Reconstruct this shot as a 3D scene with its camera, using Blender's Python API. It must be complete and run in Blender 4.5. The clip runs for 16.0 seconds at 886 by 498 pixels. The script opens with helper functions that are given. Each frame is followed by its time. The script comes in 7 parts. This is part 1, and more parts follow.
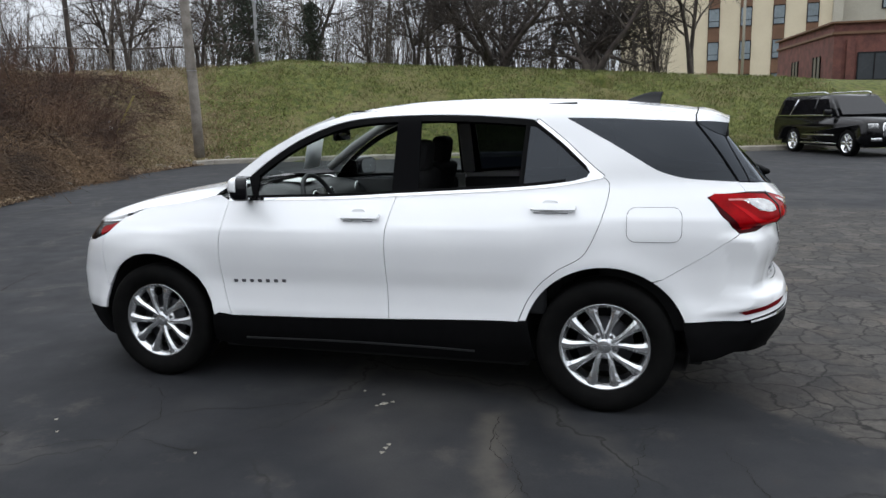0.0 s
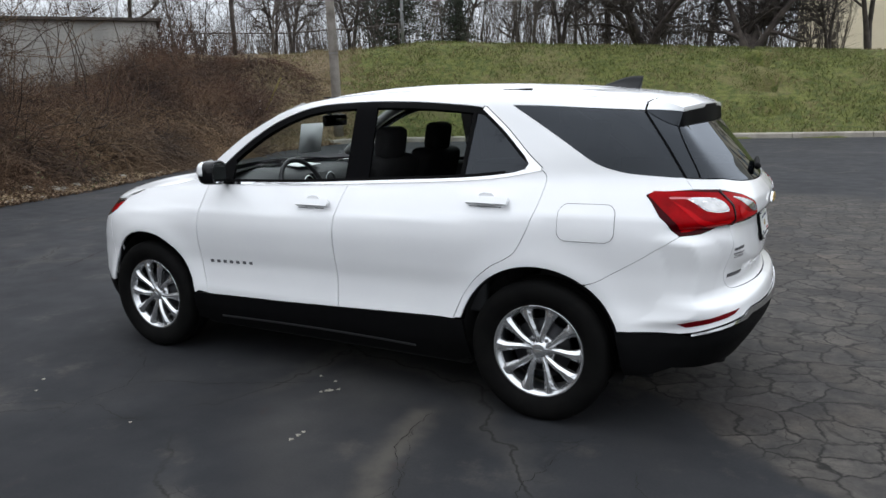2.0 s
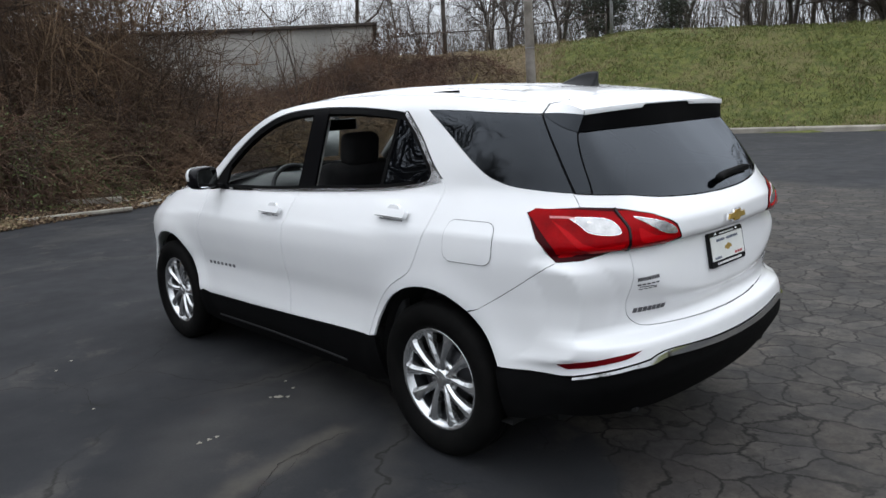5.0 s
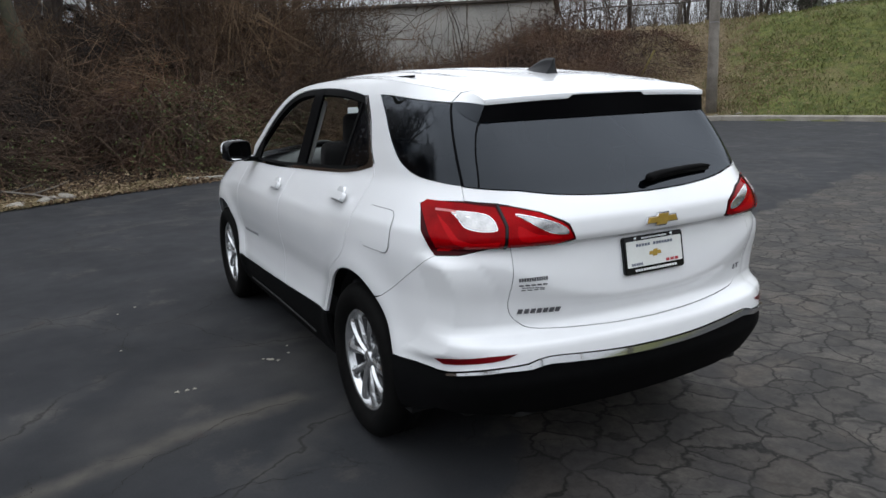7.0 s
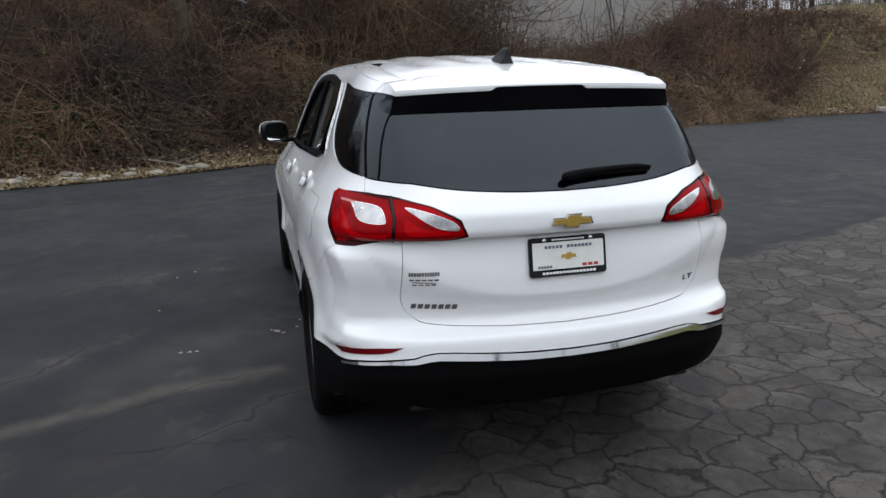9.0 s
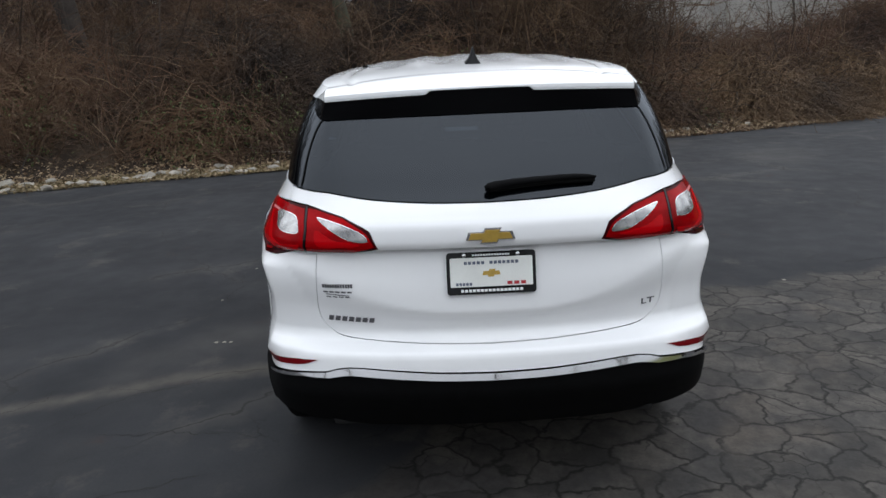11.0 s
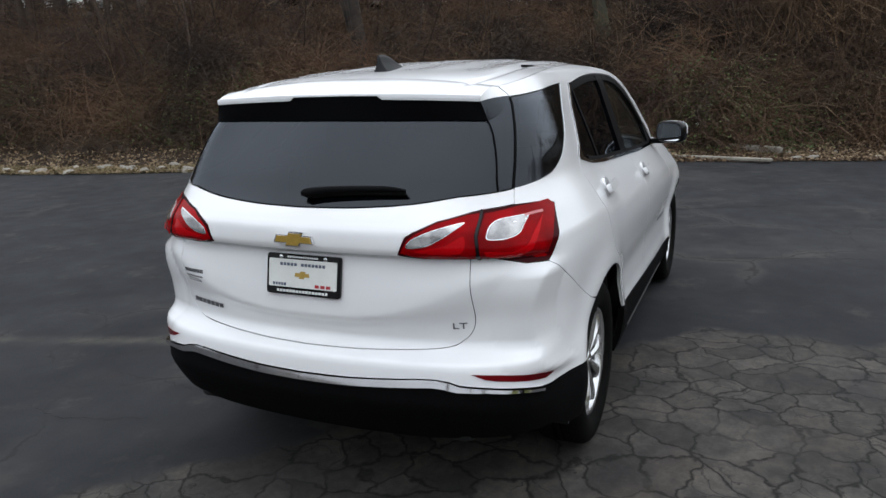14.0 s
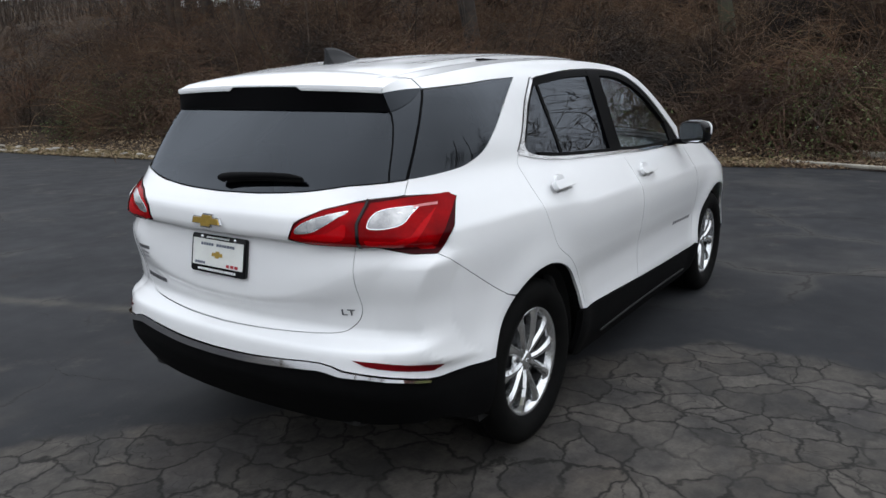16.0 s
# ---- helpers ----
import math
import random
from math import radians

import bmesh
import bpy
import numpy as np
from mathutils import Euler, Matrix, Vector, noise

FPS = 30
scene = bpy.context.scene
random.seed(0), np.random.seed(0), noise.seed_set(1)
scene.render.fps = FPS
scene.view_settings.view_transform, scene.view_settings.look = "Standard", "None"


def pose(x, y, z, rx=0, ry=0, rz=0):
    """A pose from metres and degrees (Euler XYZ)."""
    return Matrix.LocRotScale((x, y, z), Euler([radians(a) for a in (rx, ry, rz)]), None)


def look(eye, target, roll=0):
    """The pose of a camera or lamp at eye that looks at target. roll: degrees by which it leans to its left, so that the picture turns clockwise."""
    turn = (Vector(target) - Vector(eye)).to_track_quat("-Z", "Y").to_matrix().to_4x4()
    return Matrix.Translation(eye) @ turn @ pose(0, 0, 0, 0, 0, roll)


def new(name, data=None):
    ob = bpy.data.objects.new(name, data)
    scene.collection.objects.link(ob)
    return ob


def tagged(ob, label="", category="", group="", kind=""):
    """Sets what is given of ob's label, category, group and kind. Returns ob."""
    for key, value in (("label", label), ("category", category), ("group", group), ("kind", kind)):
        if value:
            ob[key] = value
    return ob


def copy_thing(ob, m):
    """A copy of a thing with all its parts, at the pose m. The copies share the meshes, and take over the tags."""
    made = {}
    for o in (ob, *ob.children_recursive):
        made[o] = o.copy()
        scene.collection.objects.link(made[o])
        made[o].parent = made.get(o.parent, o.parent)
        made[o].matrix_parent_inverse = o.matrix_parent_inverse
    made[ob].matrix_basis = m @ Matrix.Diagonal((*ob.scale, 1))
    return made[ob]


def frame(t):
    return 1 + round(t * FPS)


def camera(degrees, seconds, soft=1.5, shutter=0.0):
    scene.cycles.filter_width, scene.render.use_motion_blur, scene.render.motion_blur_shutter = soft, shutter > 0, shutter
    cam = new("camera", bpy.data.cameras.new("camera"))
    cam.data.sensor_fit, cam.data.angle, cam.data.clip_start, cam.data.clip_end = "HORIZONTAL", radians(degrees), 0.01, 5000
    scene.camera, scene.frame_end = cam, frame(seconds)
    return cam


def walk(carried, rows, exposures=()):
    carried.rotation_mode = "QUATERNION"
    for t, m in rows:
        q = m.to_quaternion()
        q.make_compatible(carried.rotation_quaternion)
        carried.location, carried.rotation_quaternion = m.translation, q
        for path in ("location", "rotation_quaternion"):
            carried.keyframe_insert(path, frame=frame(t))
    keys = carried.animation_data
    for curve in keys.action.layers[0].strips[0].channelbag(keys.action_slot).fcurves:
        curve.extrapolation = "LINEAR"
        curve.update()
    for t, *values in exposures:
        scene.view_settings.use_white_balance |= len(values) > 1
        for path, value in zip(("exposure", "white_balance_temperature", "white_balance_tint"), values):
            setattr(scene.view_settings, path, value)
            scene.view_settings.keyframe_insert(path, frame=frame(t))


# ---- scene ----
cam = camera(62.7, 16.0)
PATH = [
    (0, (1.559, -4.598, 1.573), (0.999, -2.713, 1.211), -1.6),
    (0.5, (1.826, -4.502, 1.581), (1.185, -2.649, 1.186), -1.4),
    (1, (2.051, -4.306, 1.581), (1.322, -2.484, 1.196), -0.1),
    (1.5, (2.281, -4.176, 1.575), (1.418, -2.412, 1.192), -1.2),
    (2, (2.568, -4.054, 1.579), (1.616, -2.342, 1.176), -1.6),
    (2.5, (2.739, -3.869, 1.569), (1.7, -2.204, 1.181), -1.2),
    (3, (2.912, -3.684, 1.587), (1.799, -2.072, 1.185), -1.9),
    (3.5, (3.172, -3.536, 1.587), (1.968, -1.992, 1.181), -1.0),
    (4, (3.356, -3.341, 1.576), (2.069, -1.865, 1.169), -1.6),
    (6.5, (4.08, -2.25, 1.571), (2.414, -1.223, 1.158), -2.7),
    (7, (4.276, -2.008, 1.572), (2.549, -1.1, 1.133), -2.0),
    (7.5, (4.356, -1.811, 1.56), (2.594, -0.974, 1.121), -2.0),
    (8, (4.415, -1.583, 1.58), (2.605, -0.858, 1.135), -1.8),
    (8.5, (4.522, -1.336, 1.568), (2.672, -0.715, 1.131), -1.2),
    (9, (4.619, -1.105, 1.583), (2.74, -0.612, 1.107), -1.2),
    (11.5, (4.61, 0.137, 1.598), (2.676, -0.018, 1.117), -2.4),
    (12, (4.631, 0.457, 1.591), (2.719, 0.139, 1.097), -2.2),
    (12.5, (4.59, 0.691, 1.583), (2.691, 0.305, 1.086), -2.7),
    (13, (4.463, 0.939, 1.584), (2.585, 0.45, 1.099), -1.2),
    (13.5, (4.38, 1.164, 1.576), (2.546, 0.521, 1.105), -2.7),
    (14, (4.298, 1.45, 1.578), (2.514, 0.673, 1.119), -1.6),
    (14.5, (4.176, 1.613, 1.568), (2.416, 0.776, 1.119), -1.6),
    (15, (4.076, 1.829, 1.56), (2.356, 0.909, 1.117), -2.1),
    (15.5, (4.035, 2.068, 1.568), (2.379, 1.042, 1.113), -1.4),
    (16, (3.931, 2.193, 1.541), (2.324, 1.094, 1.084), -1.0),
]
# exposure, sky and sun
EXPOSURES = [(0.0, 0.46), (3.5, 0.45), (7.0, 0.32), (16.0, 0.28)]
SKY, SUN = 0.112, 0.5
walk(cam, [(t, look(eye, target, roll)) for t, eye, target, roll in PATH], EXPOSURES)

# ---- world and light ----
world = bpy.data.worlds.new("overcast_sky")
scene.world = world
world.use_nodes = True
wn, wl = world.node_tree.nodes, world.node_tree.links
sky = wn.new("ShaderNodeTexSky")
sky.sky_type = "NISHITA"
sky.sun_disc = False
sky.sun_elevation, sky.sun_rotation = radians(75), radians(304)
sky.air_density, sky.dust_density = 1.0, 2.0
soft_sky = wn.new("ShaderNodeHueSaturation")
soft_sky.inputs["Saturation"].default_value = 0.25
wl.new(sky.outputs["Color"], soft_sky.inputs["Color"])
# a bright, slightly uneven cloud cover over the thin blue
cloud = wn.new("ShaderNodeTexNoise")
cloud.inputs["Scale"].default_value, cloud.inputs["Detail"].default_value = 2.2, 5.0
wl.new(wn.new("ShaderNodeTexCoord").outputs["Generated"], cloud.inputs["Vector"])
cover = wn.new("ShaderNodeMix")
cover.data_type = "RGBA"
cover.inputs["A"].default_value, cover.inputs["B"].default_value = (6.3, 6.85, 7.7, 1), (9.9, 10.5, 11.3, 1)
wl.new(cloud.outputs["Fac"], cover.inputs["Factor"])
overcast = wn.new("ShaderNodeMix")
overcast.data_type = "RGBA"
overcast.inputs["Factor"].default_value = 0.8
wl.new(soft_sky.outputs["Color"], overcast.inputs["A"])
wl.new(cover.outputs["Result"], overcast.inputs["B"])
# a closed cloud cover is brighter overhead than at the horizon
height = wn.new("ShaderNodeSeparateXYZ")
wl.new(wn["Texture Coordinate"].outputs["Generated"], height.inputs[0])
lift = wn.new("ShaderNodeMapRange")
lift.inputs["From Min"].default_value, lift.inputs["From Max"].default_value = 0.0, 1.0
lift.inputs["To Min"].default_value, lift.inputs["To Max"].default_value = 0.62, 1.68
wl.new(height.outputs["Z"], lift.inputs["Value"])
zenith = wn.new("ShaderNodeMix")
zenith.data_type, zenith.blend_type = "RGBA", "MULTIPLY"
zenith.inputs["Factor"].default_value = 1.0
wl.new(overcast.outputs["Result"], zenith.inputs["A"])
wl.new(lift.outputs["Result"], zenith.inputs["B"])
wl.new(zenith.outputs["Result"], wn["Background"].inputs["Color"])
wn["Background"].inputs["Strength"].default_value = SKY
sun = new("sun", bpy.data.lights.new("sun", "SUN"))
sun.data.energy, sun.data.angle, sun.data.color = SUN, radians(170), (1.0, 0.98, 0.95)
sun.matrix_world = look((-3, 2, 14), (0, 0, 0))

# ---- helpers for meshes ----
rng = np.random.default_rng(7)


def part(name, bm, material, parent=None, label="", smooth=True, normals=None):
    me = bpy.data.meshes.new(name)
    bm.to_mesh(me)
    bm.free()
    for m in material if isinstance(material, (list, tuple)) else [material]:
        me.materials.append(m)
    me.polygons.foreach_set("use_smooth", [smooth] * len(me.polygons))
    if normals is not None:
        me.normals_split_custom_set_from_vertices(normals)
    ob = new(name, me)
    if parent is not None:
        ob.parent = parent
    if label:
        tagged(ob, label)
    return ob


def thing(name, label, category, group="", m=None):
    ob = tagged(new(name), label, category, group)
    ob.empty_display_size = 0.1
    if m is not None:
        ob.matrix_world = m
    return ob


def raw(name, verts, faces, material, parent=None, label="", smooth=True):
    me = bpy.data.meshes.new(name)
    me.from_pydata([tuple(map(float, v)) for v in verts], [], faces)
    me.materials.append(material)
    me.polygons.foreach_set("use_smooth", [smooth] * len(me.polygons))
    ob = new(name, me)
    if parent is not None:
        ob.parent = parent
    if label:
        tagged(ob, label)
    return ob


def box(bm, size, at=(0, 0, 0), bevel=0.0, turn=None, segs=2):
    m = Matrix.Translation(at) @ (turn if turn is not None else Matrix()) @ Matrix.Diagonal((*size, 1))
    made = bmesh.ops.create_cube(bm, size=1.0, matrix=m)["verts"]
    if bevel:
        edges = list({e for v in made for e in v.link_edges})
        bmesh.ops.bevel(bm, geom=edges, offset=bevel, segments=segs, affect="EDGES", profile=0.6)
    return bm


def tube(bm, pts, radii, sides=8, cap=True):
    pts = [Vector(p) for p in pts]
    rings, up = [], None
    for i, p in enumerate(pts):
        d = (pts[min(i + 1, len(pts) - 1)] - pts[max(i - 1, 0)]).normalized()
        if up is None:
            up = d.orthogonal().normalized()
        up = (up - d * up.dot(d)).normalized()
        side = d.cross(up)
        r = radii[i] if hasattr(radii, "__len__") else radii
        rings.append([bm.verts.new(p + r * (math.cos(a) * up + math.sin(a) * side)) for a in (2 * math.pi * k / sides for k in range(sides))])
    for a, b in zip(rings, rings[1:]):
        for k in range(sides):
            bm.faces.new((a[k], a[(k + 1) % sides], b[(k + 1) % sides], b[k]))
    if cap:
        bm.faces.new(rings[0][::-1])
        bm.faces.new(rings[-1])
    return bm


def lathe(bm, profile, n=48, closed=False):
    """Turns (radius, y) points round the y axis."""
    rings = [[bm.verts.new((r * math.cos(a), y, r * math.sin(a))) for a in (2 * math.pi * k / n for k in range(n))] for r, y in profile]
    pairs = list(zip(rings, rings[1:])) + ([(rings[-1], rings[0])] if closed else [])
    for a, b in pairs:
        for k in range(n):
            bm.faces.new((a[k], b[k], b[(k + 1) % n], a[(k + 1) % n]))
    return bm


def hermite(xs, ys):
    """A smooth curve through the given stations, as a function of arrays."""
    xs, ys = np.array(xs, float), np.array(ys, float)
    d = np.diff(ys) / np.diff(xs)
    m = np.r_[d[0], [0 if a * b <= 0 else 2 * a * b / (a + b) for a, b in zip(d, d[1:])], d[-1]]

    def at(x):
        x = np.clip(np.asarray(x, float), xs[0], xs[-1])
        i = np.clip(np.searchsorted(xs, x) - 1, 0, len(xs) - 2)
        h = xs[i + 1] - xs[i]
        t = (x - xs[i]) / h
        return (ys[i] * (1 + 2 * t) * (1 - t) ** 2 + m[i] * h * t * (1 - t) ** 2
                + ys[i + 1] * t * t * (3 - 2 * t) + m[i + 1] * h * t * t * (t - 1))
    return at


def smooth01(t):
    t = np.clip(t, 0, 1)
    return t * t * (3 - 2 * t)


def curved(points, closed=False, step=6):
    """Catmull-Rom points through the corners of a 2D or 3D line."""
    p = [np.array(q, float) for q in points]
    n = len(p)
    out = []
    for i in range(n if closed else n - 1):
        a, b, c, d = ((p[(i - 1) % n], p[i], p[(i + 1) % n], p[(i + 2) % n]) if closed
                      else (p[max(i - 1, 0)], p[i], p[i + 1], p[min(i + 2, n - 1)]))
        for k in range(step):
            t = k / step
            out.append(0.5 * (2 * b + (c - a) * t + (2 * a - 5 * b + 4 * c - d) * t * t + (3 * b - a - 3 * c + d) * t ** 3))
    if not closed:
        out.append(p[-1])
    return [tuple(q) for q in out]


def rounded(w, h, r, n=6, cx=0.0, cy=0.0):
    out = []
    for qx, qy, a0 in ((1, 1, 0), (-1, 1, 90), (-1, -1, 180), (1, -1, 270)):
        for k in range(n + 1):
            a = radians(a0 + 90 * k / n)
            out.append((cx + qx * (w / 2 - r) + r * math.cos(a), cy + qy * (h / 2 - r) + r * math.sin(a)))
    return out


# ---- materials ----
def surface(name, base, rough=0.5, metal=0.0, second=None, scale=8.0, fine=60.0, amount=0.25, bump=0.0, bump_scale=None,
            coat=0.0, spec=0.5, rough_var=0.0, space="Object", transmission=0.0, alpha=1.0, detail=6.0, ior=None):
    """A principled material whose colour varies at two scales, with a fine relief."""
    ma = bpy.data.materials.new(name)
    ma.use_nodes = True
    nt = ma.node_tree
    nodes, links = nt.nodes, nt.links
    bsdf = nodes["Principled BSDF"]
    if space == "World":
        src = nodes.new("ShaderNodeNewGeometry").outputs["Position"]
    else:
        src = nodes.new("ShaderNodeTexCoord").outputs["Object"]
    big, small = nodes.new("ShaderNodeTexNoise"), nodes.new("ShaderNodeTexNoise")
    for n, s, d in ((big, scale, detail), (small, fine, 4.0)):
        n.inputs["Scale"].default_value, n.inputs["Detail"].default_value = s, d
        links.new(src, n.inputs["Vector"])
    mix = nodes.new("ShaderNodeMix")
    mix.data_type = "RGBA"
    other = second or tuple(c * (1 - amount) for c in base)
    mix.inputs["A"].default_value, mix.inputs["B"].default_value = (*base, 1), (*other, 1)
    ramp = nodes.new("ShaderNodeMapRange")
    ramp.inputs["From Min"].default_value, ramp.inputs["From Max"].default_value = 0.35, 0.65
    links.new(big.outputs["Fac"], ramp.inputs["Value"])
    links.new(ramp.outputs["Result"], mix.inputs["Factor"])
    fleck = nodes.new("ShaderNodeMix")
    fleck.data_type, fleck.blend_type = "RGBA", "MULTIPLY"
    fleck.inputs["Factor"].default_value = amount
    links.new(mix.outputs["Result"], fleck.inputs["A"])
    grey = nodes.new("ShaderNodeMapRange")
    grey.inputs["From Min"].default_value, grey.inputs["From Max"].default_value = 0.3, 0.7
    grey.inputs["To Min"].default_value, grey.inputs["To Max"].default_value = 0.45, 1.25
    links.new(small.outputs["Fac"], grey.inputs["Value"])
    links.new(grey.outputs["Result"], fleck.inputs["B"])
    links.new(fleck.outputs["Result"], bsdf.inputs["Base Color"])
    bsdf.inputs["Roughness"].default_value, bsdf.inputs["Metallic"].default_value = rough, metal
    bsdf.inputs["Coat Weight"].default_value, bsdf.inputs["Coat Roughness"].default_value = coat, 0.03
    bsdf.inputs["Specular IOR Level"].default_value = spec
    bsdf.inputs["Transmission Weight"].default_value, bsdf.inputs["Alpha"].default_value = transmission, alpha
    if ior:
        bsdf.inputs["IOR"].default_value = ior
    if rough_var:
        rr = nodes.new("ShaderNodeMapRange")
        rr.inputs["To Min"].default_value, rr.inputs["To Max"].default_value = rough - rough_var, rough + rough_var
        links.new(big.outputs["Fac"], rr.inputs["Value"])
        links.new(rr.outputs["Result"], bsdf.inputs["Roughness"])
    if bump:
        bn = nodes.new("ShaderNodeBump")
        bn.inputs["Strength"].default_value, bn.inputs["Distance"].default_value = bump, 0.02
        if bump_scale:
            third = nodes.new("ShaderNodeTexNoise")
            third.inputs["Scale"].default_value, third.inputs["Detail"].default_value = bump_scale, 5.0
            links.new(src, third.inputs["Vector"])
            links.new(third.outputs["Fac"], bn.inputs["Height"])
        else:
            links.new(small.outputs["Fac"], bn.inputs["Height"])
        links.new(bn.outputs["Normal"], bsdf.inputs["Normal"])
    return ma


def glass(name, tint, clear, rough=0.0):
    """Thin automotive glass: a mirror-like coat over a see-through tint."""
    ma = bpy.data.materials.new(name)
    ma.use_nodes = True
    nodes, links = ma.node_tree.nodes, ma.node_tree.links
    nodes.remove(nodes["Principled BSDF"])
    out = nodes["Material Output"]
    gloss, see, fres, mix = (nodes.new(k) for k in ("ShaderNodeBsdfGlossy", "ShaderNodeBsdfTransparent", "ShaderNodeFresnel", "ShaderNodeMixShader"))
    gloss.inputs["Roughness"].default_value = rough
    gloss.inputs["Color"].default_value = (0.74, 0.80, 0.88, 1)
    dark, body = nodes.new("ShaderNodeBsdfDiffuse"), nodes.new("ShaderNodeMixShader")
    dark.inputs["Color"].default_value = (*[c * 0.06 for c in tint], 1)
    see.inputs["Color"].default_value = (*tint, 1)
    body.inputs["Fac"].default_value = clear
    links.new(dark.outputs[0], body.inputs[1])
    links.new(see.outputs[0], body.inputs[2])
    fres.inputs["IOR"].default_value = 1.52
    links.new(fres.outputs[0], mix.inputs["Fac"])
    links.new(body.outputs[0], mix.inputs[1])
    links.new(gloss.outputs[0], mix.inputs[2])
    links.new(mix.outputs[0], out.inputs["Surface"])
    return ma


WHITE = surface("white_car_paint", (0.82, 0.825, 0.83), 0.26, second=(0.80, 0.805, 0.815), scale=3, fine=400, amount=0.015, coat=0.8, spec=0.3)
BLACK_TRIM = surface("black_textured_plastic", (0.003, 0.003, 0.0033), 0.7, scale=20, fine=500, amount=0.3, bump=0.08, spec=0.07)
GLOSS_BLACK = surface("gloss_black_trim", (0.004, 0.004, 0.005), 0.12, scale=6, fine=300, amount=0.1, spec=0.28)
BRAKE = surface("dark_red_lens", (0.02, 0.002, 0.002), 0.2, scale=6, fine=300, amount=0.1, spec=0.2)
PILLAR_BLACK = surface("satin_black_film", (0.0025, 0.0025, 0.003), 0.5, scale=6, fine=300, amount=0.1, spec=0.03)
CHROME = surface("chrome", (0.78, 0.78, 0.79), 0.08, 1.0, scale=10, fine=200, amount=0.05)
# grey for the shadow line painted below each door handle
HANDLE_SHADE = surface("painted_handle_shade", (0.22, 0.22, 0.225), 0.6, scale=20, fine=100, amount=0.1)
BRIGHT = surface("bumper_chrome", (0.66, 0.66, 0.67), 0.07, 1.0, scale=10, fine=200, amount=0.05)
ALLOY = surface("silver_alloy", (0.74, 0.75, 0.76), 0.22, 0.9, scale=12, fine=300, amount=0.08, coat=0.3)
RUBBER = surface("tyre_rubber", (0.0035, 0.0035, 0.0035), 0.75, second=(0.006, 0.0058, 0.0055), scale=14, fine=180, amount=0.3, bump=0.15, spec=0.07)
DARK = surface("dark_underbody", (0.004, 0.004, 0.004), 0.9, scale=6, fine=80, amount=0.3)
TINT = glass("privacy_glass", (0.034, 0.045, 0.062), 0.5)
FIN_GLOSS = glass("black_edged_glass", (0.034, 0.045, 0.062), 0.0)
CLEAR = glass("clear_glass", (0.80, 0.86, 0.83), 0.95)
RED_DARK = surface("dark_red_lens", (0.040, 0.0005, 0.002), 0.15, scale=8, fine=150, amount=0.15, spec=0.08)
ROSE = surface("rose_lens_edge", (0.62, 0.22, 0.22), 0.15, scale=8, fine=150, amount=0.1, spec=0.3)
REFLECT = surface("reflector_red", (0.13, 0.002, 0.005), 0.2, scale=8, fine=150, amount=0.15, spec=0.2)
STEEL_DARK = surface("dark_nut_steel", (0.16, 0.16, 0.165), 0.35, 0.8, scale=10, fine=100, amount=0.15)
RED_BRIGHT = surface("light_pipe_red", (0.46, 0.001, 0.004), 0.10, scale=12, fine=160, amount=0.1, spec=0.12)
RED = surface("bright_red_lens", (0.33, 0.0006, 0.0028), 0.08, second=(0.17, 0.0004, 0.0018), scale=7, fine=160, amount=0.15, spec=0.07)
LENS = surface("clear_lamp_lens", (0.62, 0.62, 0.61), 0.12, 0.7, second=(0.27, 0.27, 0.275), scale=12, fine=120, amount=0.25, coat=0.9)
GOLD = surface("gold_emblem", (0.55, 0.36, 0.07), 0.30, 0.6, scale=40, fine=300, amount=0.15, coat=0.4)
BADGE = surface("grey_lettering", (0.13, 0.13, 0.14), 0.35, 0.4, scale=40, fine=300, amount=0.1)
SILL_GREY = surface("grey_sill_line", (0.018, 0.018, 0.019), 0.5, scale=10, fine=200, amount=0.15)
CLOTH = surface("dark_seat_cloth", (0.010, 0.010, 0.0105), 0.9, second=(0.006, 0.006, 0.0065), scale=14, fine=260, amount=0.3, bump=0.2)
DASH = surface("dark_grey_dashboard", (0.028, 0.029, 0.031), 0.55, scale=10, fine=300, amount=0.2, bump=0.1)
TRIM_GREY = surface("light_grey_headliner", (0.34, 0.34, 0.33), 0.9, scale=6, fine=300, amount=0.1)
PAPER = surface("white_paper", (0.78, 0.80, 0.80), 0.7, scale=10, fine=100, amount=0.06)
PLATE = surface("white_plate", (0.74, 0.75, 0.72), 0.4, scale=14, fine=160, amount=0.06)
INK = surface("dark_ink", (0.10, 0.12, 0.17), 0.5, scale=20, fine=200, amount=0.15)
RED_INK = surface("red_ink", (0.42, 0.02, 0.03), 0.5, scale=20, fine=200, amount=0.15)
WHITE_INK = surface("white_ink", (0.75, 0.76, 0.76), 0.5, scale=20, fine=200, amount=0.05)


def node_mat(name):
    ma = bpy.data.materials.new(name)
    ma.use_nodes = True
    return ma, ma.node_tree.nodes, ma.node_tree.links, ma.node_tree.nodes["Principled BSDF"]


def math_node(nodes, links, op, a, b=None, clamp=False):
    n = nodes.new("ShaderNodeMath")
    n.operation, n.use_clamp = op, clamp
    for i, v in enumerate((a, b)):
        if v is None:
            continue
        if isinstance(v, (int, float)):
            n.inputs[i].default_value = v
        else:
            links.new(v, n.inputs[i])
    return n.outputs[0]


